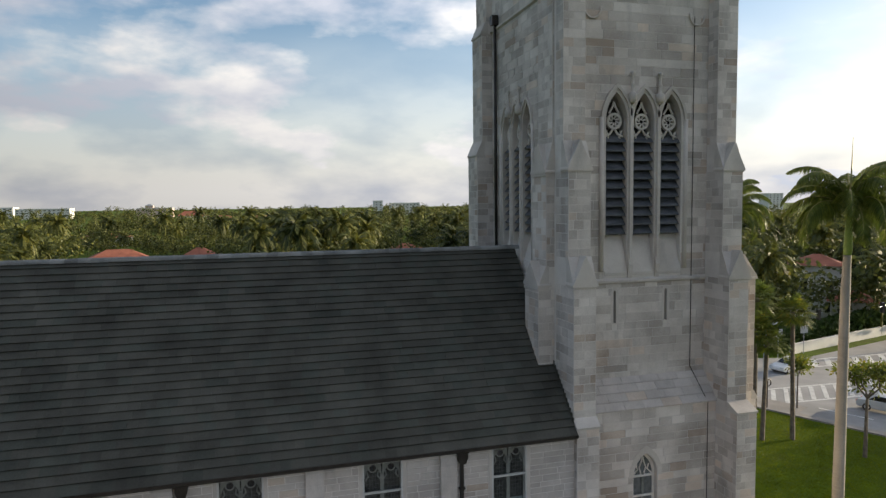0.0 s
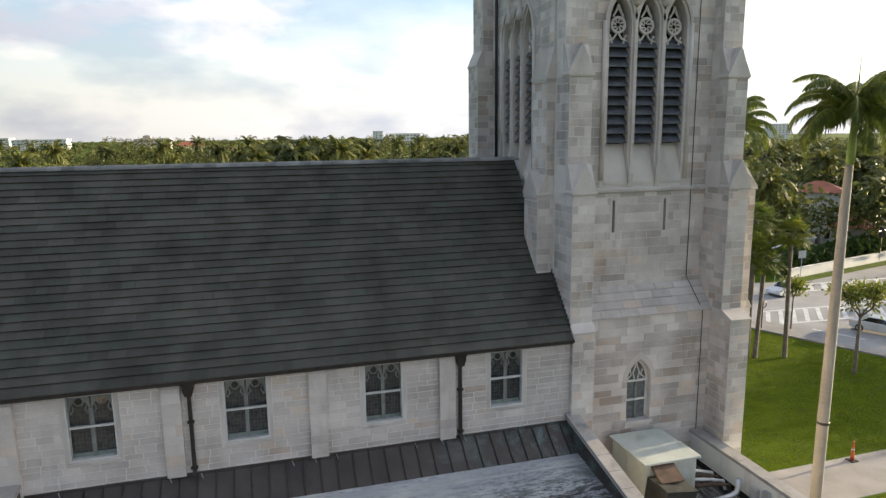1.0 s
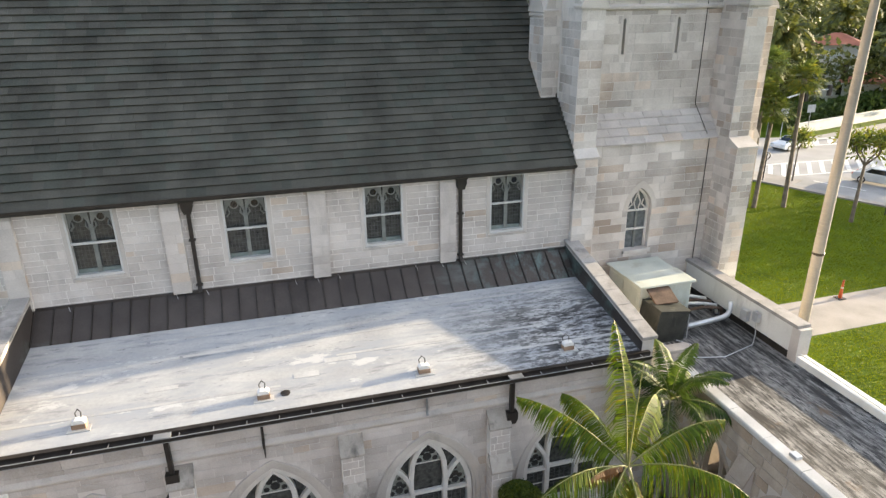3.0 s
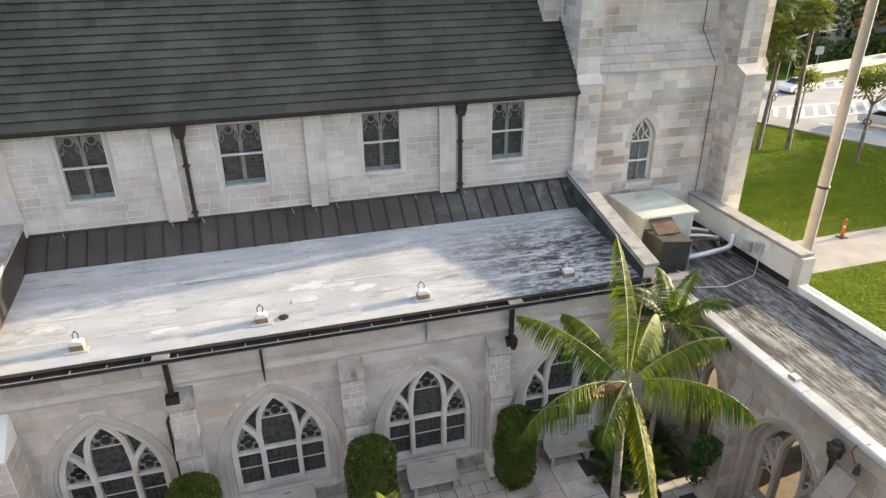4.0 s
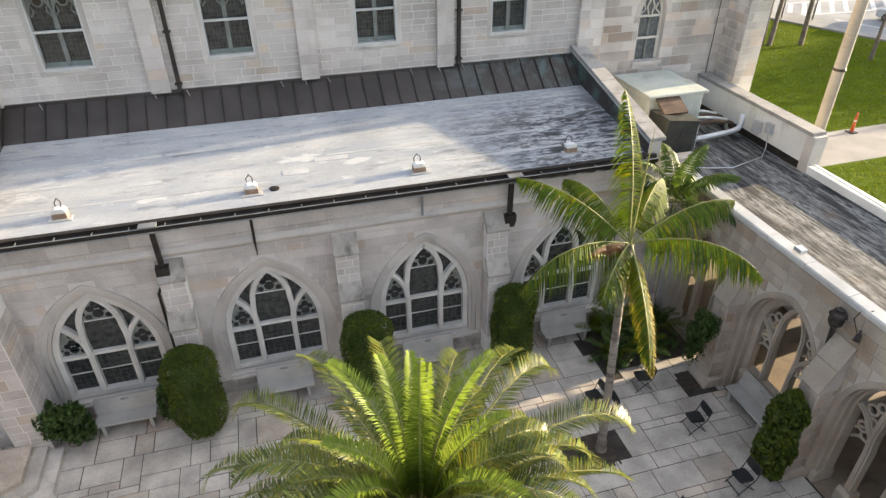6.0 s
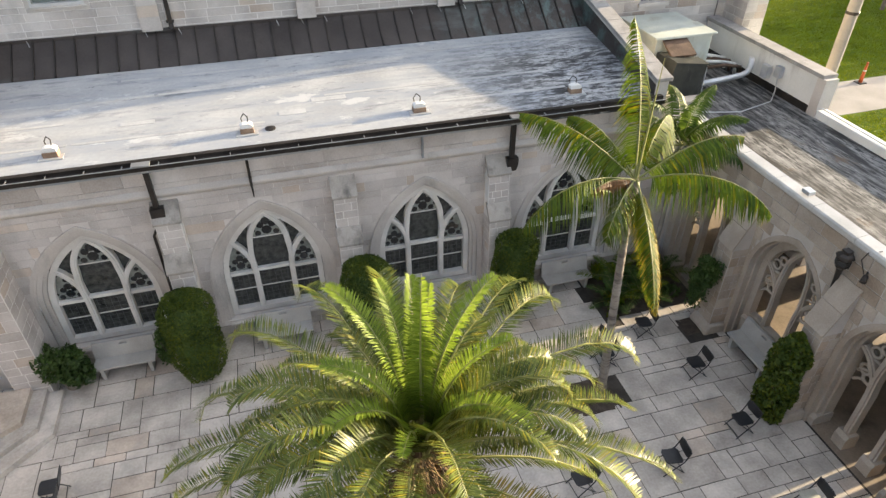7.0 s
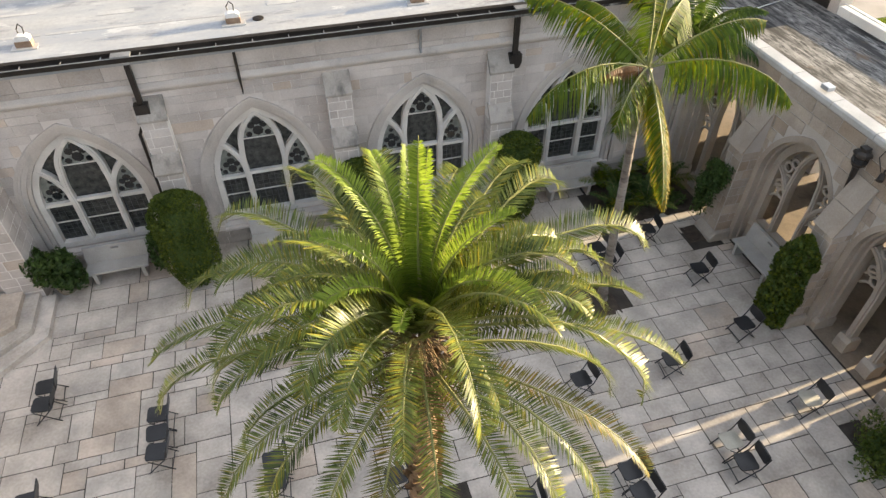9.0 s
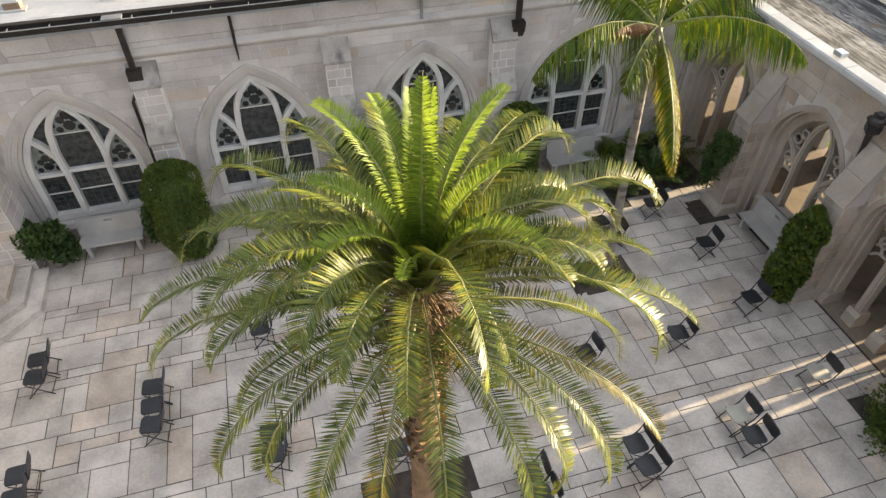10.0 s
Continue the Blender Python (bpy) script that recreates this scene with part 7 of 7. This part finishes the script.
def fan_palm(x, y, h, lean, seed, label="slender cabbage palm with a shaggy fan-leaved crown"):
    rg = random.Random(seed)
    t = thing("cabbage_palm", label, "palm tree", (x, y, -0.3), "cabbage palms")
    c = Vector((x + lean[0], y + lean[1], h))
    part("trunk", Geo().tube([(x, y, -0.35), (x + lean[0] * 0.3, y + lean[1] * 0.3, h * 0.3), (x + lean[0] * 0.75, y + lean[1] * 0.75, h * 0.7), c], [0.19, 0.16, 0.15, 0.17], 8), BARK, t)
    g = Geo()
    for k in range(46):
        a, e = k * 2.39996, radians(75 - 120 * (k / 45) + rg.uniform(-10, 10))
        d = Vector((math.cos(e) * math.cos(a), math.cos(e) * math.sin(a), math.sin(e)))
        hub = c + d * rg.uniform(0.7, 1.2)
        sd = d.cross(Vector((0, 0, 1))).normalized()
        up = sd.cross(d)
        g.tube([c, hub], 0.018, 4)
        for j in range(13):
            f = radians(-100 + 200 * j / 12)
            q = (d * math.cos(f) + sd * math.sin(f) + up * rg.uniform(-0.1, 0.25)).normalized()
            tip = hub + q * rg.uniform(0.65, 0.95) + Vector((0, 0, -0.28))
            w = (d * -math.sin(f) + sd * math.cos(f)) * 0.055
            m_ = hub.lerp(tip, 0.5) + Vector((0, 0, 0.08))
            g.add([hub, m_ - w, tip, m_ + w], [(0, 1, 2, 3)])
    part("crown", g, TREE_LEAF if seed % 2 else ROYAL_LEAF, t, tidy=False)
    return t


fan_palm(36.3, 40.6, 8.3, (0.3, 0.5), 1)
fan_palm(36.9, 40.4, 7.2, (1.0, 0.8), 2)
fan_palm(39.2, 39.8, 9.6, (0.1, 0.4), 3)
fan_palm(38.0, 42.5, 10.4, (0.3, 0.3), 4)
street_tree(41.3, 35.4, 7.0, 0.9, 11, "small open street tree with yellowing leaves", 26, 0.17, (0.5, 0.4))
street_tree(45.5, 45.8, 4.5, 0.6, 12, "thin young street tree at the kerb", 18, 0.14, (0.2, 0.2), r=0.07)

POLE = material("grey_pole", (0.34, 0.35, 0.35), (0.48, 0.49, 0.49), 0.5, 3, 30, 0.05, metal=0.3)
HOUSE_W = material("house_render", (0.55, 0.55, 0.52), (0.72, 0.71, 0.68), 0.85, 0.5, 10, 0.05)
TILE_R = material("terracotta_tiles", (0.20, 0.065, 0.04), (0.38, 0.135, 0.08), 0.85, 0.6, 12, 0.4)


def signal_mast(x, y, arm_to, h, seed):
    t = thing("traffic_signal", "grey traffic signal mast with a long arm", "traffic signal", (x, y, -0.3), "traffic signals")
    ax, ay, az = arm_to
    part("pole", Geo().tube([(x, y, -0.3), (x, y, h + 0.4)], [0.16, 0.11], 8), POLE, t)
    part("arm", Geo().tube([(x, y, h), ((x + ax) / 2, (y + ay) / 2, (h + az) / 2 + 0.3), (ax, ay, az)], [0.10, 0.08, 0.05], 8), POLE, t)
    for f in (0.55, 0.95):
        px, py, pz = x + (ax - x) * f, y + (ay - y) * f, h + (az - h) * f
        part("signal_head", Geo().box(px - 0.18, px + 0.18, py - 0.15, py + 0.15, pz - 0.65, pz + 0.45), dark_metal, t)
    return t


signal_mast(49.6, 54.2, (57.0, 54.5, 6.2), 5.2, 1)
signal_mast(80.5, 60.5, (62.5, 52.5, 6.8), 5.8, 2)
for x, y in ((62.5, 62.2), (58.0, 61.4)):
    sg = thing("street_sign", "small street sign plate on a thin pole", "sign", (x, y, -0.3), "street signs")
    part("pole", Geo().tube([(x, y, -0.3), (x, y, 3.0)], 0.05, 6), POLE, sg)
    part("plate", Geo().box(x - 0.55, x + 0.55, y - 0.05, y - 0.01, 2.2, 3.1), POLE, sg)
sg = thing("lawn_sign", "small dark sign board on legs at the lawn's edge", "sign", (45.4, 35.9, -0.3))
part("board", Geo().box(44.9, 46.1, 35.86, 35.92, 0.5, 1.3), dark_metal, sg)
for x in (45.0, 46.0):
    part("leg", Geo().box(x - 0.04, x + 0.04, 35.87, 35.91, -0.3, 0.5), dark_metal, sg)
ht = thing("push_button_post", "short pedestrian post with round sign at the kerb", "post", (43.0, 46.6, -0.3))
part("post", Geo().tube([(43.0, 46.6, -0.3), (43.0, 46.6, 2.2)], 0.06, 6), dark_metal, ht)
part("round_sign", Geo().tube([(43.0 + 0.32 * math.cos(t), 46.55, 2.0 + 0.32 * math.sin(t)) for t in (2 * math.pi * k / 12 for k in range(13))], 0.05, 5), dark_metal, ht)

CAR_P = {"white": material("white_car_paint", (0.62, 0.63, 0.64), (0.74, 0.75, 0.76), 0.25, 1, 30, 0.0), "silver": material("silver_car_paint", (0.42, 0.44, 0.45), (0.55, 0.57, 0.58), 0.25, 1, 30, 0.0, metal=0.3)}


def car(paint, label, m):
    t = thing("car", label, "car", (0, 0, 0), "cars on the street")
    prof = [(-2.25, 0.35), (-2.28, 0.62), (-2.15, 0.80), (-1.25, 0.92), (1.45, 0.98), (2.10, 0.92), (2.25, 0.7), (2.25, 0.38), (1.95, 0.25), (-2.0, 0.25)]
    part("body", Geo().prism(prof, -0.88, 0.88, lambda a, b, d: (a, d, b)), CAR_P[paint], t, bevel=0.06)
    cab = part("cabin", Geo().add([(-1.15, -0.80, 0.92), (1.55, -0.80, 0.97), (1.55, 0.80, 0.97), (-1.15, 0.80, 0.92), (-0.35, -0.62, 1.43), (0.85, -0.62, 1.43), (0.85, 0.62, 1.43), (-0.35, 0.62, 1.43)], BOXQ), CAR_P[paint], t, bevel=0.05)
    for s in (-1, 1):
        part("side_window", Geo().add([(-0.95, s * 0.795, 0.98), (1.30, s * 0.795, 1.0), (0.80, s * 0.655, 1.36), (-0.35, s * 0.655, 1.36)], [(0, 1, 2, 3)]), dark_glass, cab)
    part("windscreen", Geo().add([(-1.14, -0.70, 0.97), (-1.14, 0.70, 0.97), (-0.42, 0.56, 1.40), (-0.42, -0.56, 1.40)], [(0, 1, 2, 3)]), dark_glass, cab)
    part("rear_window", Geo().add([(1.53, -0.70, 1.0), (1.53, 0.70, 1.0), (0.92, 0.56, 1.40), (0.92, -0.56, 1.40)], [(0, 1, 2, 3)]), dark_glass, cab)
    for x in (-1.4, 1.4):
        for s in (-1, 1):
            w = part("wheel", Geo().tube([(x, s * 0.70, 0.33), (x, s * 0.90, 0.33)], 0.33, 16), dark_metal, t)
            part("rim", Geo().tube([(x, s * 0.90, 0.33), (x, s * 0.912, 0.33)], 0.20, 12), GALV, w)
    for s in (-1, 1):
        part("headlight", Geo().box(-2.27, -2.1, s * 0.62 - 0.16, s * 0.62 + 0.16, 0.62, 0.75), GALV, t)
        part("tail_light", Geo().box(2.15, 2.27, s * 0.66 - 0.14, s * 0.66 + 0.14, 0.68, 0.82), CONE_M, t)
    t.matrix_world = m
    return t


BOXQ = [(0, 3, 2, 1), (4, 5, 6, 7), (0, 1, 5, 4), (1, 2, 6, 5), (2, 3, 7, 6), (3, 0, 4, 7)]
car("white", "white saloon car on the street near the crosswalk", pose(54.8, 56.3, -0.29, 0, 0, 12))
car("silver", "silver saloon car waiting on the street", pose(52.0, 42.5, -0.29, 0, 0, 115))

# ---- far side: garden wall, hedge, houses, woods
gw = structure("garden_wall", Geo().prism([(61.0, 62.2), (79.5, 66.8), (140, 82), (140, 82.4), (79.4, 67.2), (60.9, 62.6)], -0.4, 0.9, lambda a, b, d: (a, b, d)), HOUSE_W, "low white garden wall along the far street", "wall")
rn = np.random.RandomState(77)
n = 9000
u = rn.random_sample(n)
pts = np.stack([61 + 80 * u, 64.0 + 20.0 * u + rn.uniform(-0.9, 0.9, n), rn.uniform(0.2, 2.9, n)], 1)
tagged(cloud("garden_hedge", pts, rn.uniform(0.25, 0.45, n), SHRUB_LEAF, None, 7), "long dark clipped hedge behind the garden wall", "hedge", "", "stuff")


def house(x, y, w, d, h, yaw, label, roof_h=2.4, group="houses", storeys=1, mat=None):
    t = thing("house", label, "house", (0, 0, 0), group)
    wall = part("wall", Geo().box(-w / 2, w / 2, -d / 2, d / 2, -0.4, h), mat or HOUSE_W, t)
    e = 0.6
    part("roof", Geo().add([(-w / 2 - e, -d / 2 - e, h), (w / 2 + e, -d / 2 - e, h), (w / 2 + e, d / 2 + e, h), (-w / 2 - e, d / 2 + e, h), (-w / 2 + d / 2, 0, h + roof_h), (w / 2 - d / 2, 0, h + roof_h)],
                           [(0, 1, 5, 4), (1, 2, 5), (2, 3, 4, 5), (3, 0, 4), (0, 3, 2, 1)]), TILE_R, t, "red clay tile roof")
    for s in range(storeys):
        z = 0.9 + s * 3.1
        for k in range(max(2, int(w / 3))):
            ux = -w / 2 + w * (k + 0.5) / max(2, int(w / 3))
            win = part("window", Geo().box(ux - 0.55, ux + 0.55, -d / 2 - 0.05, -d / 2 + 0.02, z, z + 1.5), dark_glass, t)
            part("frame", Geo().panel([(ux - 0.65, z - 0.1), (ux + 0.65, z - 0.1), (ux + 0.65, z + 1.6), (ux - 0.65, z + 1.6)], [[(ux - 0.53, z + 0.02), (ux + 0.53, z + 0.02), (ux + 0.53, z + 1.48), (ux - 0.53, z + 1.48)]], d / 2 + 0.01, d / 2 + 0.09, lambda a, b, dd: (a, -dd, b)), HOUSE_W, win)
    t.matrix_world = pose(x, y, 0, 0, 0, yaw)
    return t


house(84.5, 82.0, 7.0, 6.0, 8.0, -45, "white two-storey house with a red tile roof", 1.6, storeys=2)
house(83.0, 74.0, 5.5, 4.0, 3.4, -45, "white single-storey wing with red tile roof", 1.4)
house(-40, 205, 17, 11, 3.2, 12, "low house with an orange-red tile roof among palms", 3.0)
house(-17.5, 203, 11, 9, 3.0, -8, "low house with a red tile roof among trees", 3.2)
house(-72, 345, 22, 10, 4.0, 5, "white house with pale walls among palms", 2.0)
house(-66, 700, 30, 14, 9.0, 5, "large house with a red tile roof", 5.0, storeys=2)
house(-36, 640, 26, 12, 6.0, -5, "house with a red tile roof behind trees", 4.0)
house(3, 560, 24, 12, 6.5, 5, "house with a red tile roof behind trees", 4.0)
house(47, 215, 9, 7, 3.4, 10, "small white house between palms", 1.6)


def tall_block(x, y, w, d, h, floors, bays, label, mat):
    t = thing("apartment_building", label, "building", (x, y, 0), "far buildings")
    part("wall", Geo().box(x - w / 2, x + w / 2, y - d / 2, y + d / 2, -0.4, h), mat, t)
    part("roof", Geo().box(x - w / 2 - 0.5, x + w / 2 + 0.5, y - d / 2 - 0.5, y + d / 2 + 0.5, h, h + 0.8), HOUSE_W, t)
    for f in range(floors):
        z = h * (f + 0.25) / floors
        for b in range(bays):
            ux = x - w / 2 + w * (b + 0.5) / bays
            part("window", Geo().box(ux - w / bays * 0.22, ux + w / bays * 0.22, y - d / 2 - 0.06, y - d / 2 + 0.05, z, z + h / floors * 0.34), dark_glass, t)
    return t


PINK = material("pink_render", (0.52, 0.40, 0.38), (0.66, 0.52, 0.49), 0.85, 0.2, 5, 0.0)
tall_block(-355, 1250, 82, 30, 17, 4, 12, "long white flat-roofed apartment building on the horizon", HOUSE_W)
tall_block(-440, 1300, 50, 30, 20, 5, 6, "white apartment building on the horizon", HOUSE_W)
pk = tall_block(-172, 1190, 56, 25, 16, 3, 9, "pink hotel with a small roof tower on the horizon", PINK)
part("roof_tower", Geo().box(-186, -174, 1178, 1186, 16, 21), PINK, pk)
part("tower_roof", Geo().add([(-187, 1177, 21), (-173, 1177, 21), (-173, 1187, 21), (-187, 1187, 21), (-180, 1182, 24)], [(0, 1, 4), (1, 2, 4), (2, 3, 4), (3, 0, 4), (0, 3, 2, 1)]), POLE, pk)
tall_block(190, 1080, 14, 14, 24, 6, 2, "slim white tower block on the horizon", HOUSE_W)
tall_block(240, 1100, 50, 20, 20, 4, 8, "white flat-roofed building on the horizon", HOUSE_W)
tall_block(735, 800, 26, 20, 27, 8, 4, "pale apartment tower on the horizon", HOUSE_W)


# ---- woods: broad-leaved trees and palms, too many to count
def tree_template(seed, n, size):
    r = np.random.RandomState(seed)
    c = []
    for _ in range(9):
        o = np.array([r.normal() * 0.22, r.normal() * 0.22, r.uniform(0.42, 0.82)])
        c.append(clump_points(o, (0.24, 0.24, 0.17), n // 9, r, 0.6))
    c = np.vstack(c)
    a = r.normal(size=c.shape)
    a /= np.linalg.norm(a, axis=1, keepdims=True)
    b = np.cross(a, r.normal(size=c.shape))
    b /= np.linalg.norm(b, axis=1, keepdims=True)
    s = r.uniform(0.6, 1.3, (len(c), 1)) * size
    return np.stack([c - a * s, c + b * s * 0.6, c + a * s, c - b * s * 0.6], 1)


def palm_template(seed, nf, nl):
    r = np.random.RandomState(seed)
    q = []
    for k in range(nf):
        az, el = k * 2.39996, radians(78 - 110 * k / nf)
        p = np.array([0, 0, 0.86])
        L, steps = 0.36, 7
        for i in range(steps):
            s = i / steps
            e = el - radians(85) * s
            d = np.array([math.cos(e) * math.cos(az), math.cos(e) * math.sin(az), math.sin(e)])
            sd = np.array([-math.sin(az), math.cos(az), 0])
            p2 = p + d * L / steps
            for sg in (-1, 1):
                for j in range(nl):
                    o = p + (p2 - p) * (j + 0.5) / nl
                    t = o + (sd * sg * 0.8 + d * 0.5 + np.array([0, 0, -0.55 + r.uniform(-0.2, 0.2)])) * 0.11 * (1.05 - s * 0.5)
                    w = d * 0.014
                    q.append([o - w, (o + t) / 2 + w * 1.2, t, (o + t) / 2 - w * 1.2])
            p = p2
    for k in range(4):
        a0, a1 = k * math.pi / 2, (k + 1) * math.pi / 2
        f = lambda a, z: [0.018 * math.cos(a), 0.018 * math.sin(a), z]
        q.append([f(a0, -0.02), f(a1, -0.02), f(a1, 0.87), f(a0, 0.87)])
    return np.array(q)


def plant_woods(name, label, spots, templates, mat, seed, wide=1.0):
    r = np.random.RandomState(seed)
    out = []
    for x, y, h, k in spots:
        t = templates[k % len(templates)]
        a = r.uniform(0, 6.28)
        rot = np.array([[math.cos(a), -math.sin(a), 0], [math.sin(a), math.cos(a), 0], [0, 0, 1]])
        w = h * r.uniform(0.9, 1.25) * wide
        out.append((t @ rot.T) * np.array([w, w, h]) + np.array([x, y, -0.4]))
    v = np.concatenate(out).reshape(-1, 3)
    n = len(v) // 4
    me = bpy.data.meshes.new(name)
    me.vertices.add(4 * n)
    me.vertices.foreach_set("co", v.ravel())
    me.loops.add(4 * n)
    me.loops.foreach_set("vertex_index", np.arange(4 * n))
    me.polygons.add(n)
    me.polygons.foreach_set("loop_start", np.arange(n) * 4)
    me.update()
    me.materials.append(mat)
    return tagged(new(name, me), label, "trees", "", "stuff")


T_NEAR = [tree_template(s, 720, 0.034) for s in (1, 2, 3)]
T_FAR = [tree_template(s, 170, 0.07) for s in (4, 5, 6)]
P_NEAR = [palm_template(1, 20, 3), palm_template(2, 17, 3)]
P_FAR = [palm_template(3, 12, 1)]
rw = random.Random(31)
near_t, near_p, far_t, far_p = [], [], [], []
HOUSES = [(-40, 205, 13), (-17.5, 203, 9), (47, 215, 7)]
for i in range(2100):
    rr = 112 * (2400 / 112) ** (rw.random() ** 1.15)
    az = rw.uniform(-0.40, 0.40) + 0.06
    x, y = rr * math.sin(az), rr * math.cos(az)
    if any(abs(x - hx * y / hy) < hr and y - hy < hr for hx, hy, hr in HOUSES):
        continue
    h = rw.choice((4.0, 5.5, 7.0, 8.5, 11.5)) * rw.uniform(0.85, 1.15) + min(3.0, rr * 0.004)
    if rw.random() < 0.40:
        (near_p if rr < 420 else far_p).append((x, y, h * 1.12 + 1.5, i))
    else:
        (near_t if rr < 420 else far_t).append((x, y, h * 0.95, i))
for i in range(420):
    rr = 92 * (900 / 92) ** rw.random()
    az = rw.uniform(0.66, 0.98)
    x, y = rr * math.sin(az), rr * math.cos(az)
    if abs(x - 83) < 5.5 and abs(y - 78) < 8 or (rr < 125 and 0.77 < az < 0.86 and rr < 115):
        continue
    if y < 66 + (x - 79) * 0.25 and x < 150:
        continue
    h = rw.uniform(8.0, 12.5)
    if rw.random() < 0.35:
        (near_p if rr < 300 else far_p).append((x, y, h * 1.15, i))
    else:
        (near_t if rr < 300 else far_t).append((x, y, h, i))
# unseen trees added over the street to the east, to cast shade on the lawn
for i in range(13):
    x, y = rw.uniform(92, 128), 40 + 26 * ((i * 0.618) % 1)
    near_t.append((x, y, rw.uniform(5.0, 7.0), i))
for i in range(16):
    x, y = rw.uniform(90, 126), 23 + 17 * ((i * 0.618) % 1)
    near_t.append((x, y, rw.uniform(5.0, 7.0), i + 40))
for i, ty in enumerate((31.4, 32.6, 33.6, 34.6, 35.6, 36.6, 33.0, 35.2, 40.6)):
    near_t.append((rw.uniform(73, 79), ty, rw.uniform(6.6, 8.2), i + 70))
plant_woods("woodland", "dense green broad-leaved trees among the houses", near_t, T_NEAR, WOOD_LEAF, 1)
plant_woods("palm_grove", "many coconut palms among the trees", near_p, P_NEAR, WOOD_LEAF, 2, 0.72)
plant_woods("far_woodland", "distant green trees to the horizon", far_t, T_FAR, WOOD_LEAF, 3)
plant_woods("far_palms", "distant palms to the horizon", far_p, P_FAR, WOOD_LEAF, 4, 0.8)

# ---------------------------------------------------------------- slates, bricks and slabs, laid last
rng = random.Random(8)
COURSES = 28
EXPO = SLEN / COURSES
rects = []
for i in range(COURSES):
    u = NAVE_L + rng.uniform(0, 0.4)
    while u < NAVE_R:
        w = rng.choice((0.30, 0.38, 0.46, 0.55, 0.7))
        x1 = min(u + w, NAVE_R)
        rects.append((u, x1 - 0.004, i))
        u += w
rects.sort(key=lambda r: abs(r[0] - 1.5) * 0.25 + r[2] * 0.5)


def slate_verts(u0, u1, i, j):
    s0, s1 = i * EXPO - (0.05 if i == 0 else 0), (i + 1) * EXPO + 0.05
    t = 0.048 + 0.010 * j
    return [on_roof(u0, s0, 0.005), on_roof(u1, s0, 0.005), on_roof(u1, s1, 0.001), on_roof(u0, s1, 0.001),
            on_roof(u0, s0, t + 0.012), on_roof(u1, s0, t + 0.012), on_roof(u1, s1, 0.008), on_roof(u0, s1, 0.008)]


BOXF = [(0, 3, 2, 1), (4, 5, 6, 7), (0, 1, 5, 4), (1, 2, 6, 5), (2, 3, 7, 6), (3, 0, 4, 7)]
shapes = {}
for u0, u1, i in rects[:300]:
    w = round(u1 - u0, 2)
    if (w, i == 0) not in shapes:
        c0 = Vector(on_roof(0, i * EXPO))
        shapes[(w, i == 0)] = Geo().add([Vector(p) - c0 for p in slate_verts(0, w, i, 0.5)], BOXF).mesh("slate", slate)
    ob = new("slate", shapes[(w, i == 0)])
    ob.parent = nave_roof
    ob.location = Vector(on_roof(u0, i * EXPO, rng.uniform(0, 0.006)))
g = Geo()
for u0, u1, i in rects[300:]:
    g.add(slate_verts(u0, u1, i, rng.random()), BOXF)
tagged(part("slates_beyond", g, slate_joined, nave_roof, tidy=False), kind="stuff")
x = NAVE_L
while x < NAVE_R - 0.05:
    w = 0.42
    pts = [(RIDGE_Y + 0.17 * math.cos(t), RIDGE_Z - 0.05 + 0.15 * math.sin(t)) for t in (math.pi * k / 6 for k in range(7))]
    ob = part("ridge_tile", Geo().prism(pts, x, x + w + 0.03, lambda a, b, d: (d, a, b + rng.uniform(-0.006, 0.006))), ridge_mat, nave_roof)
    x += w
lay_pieces()
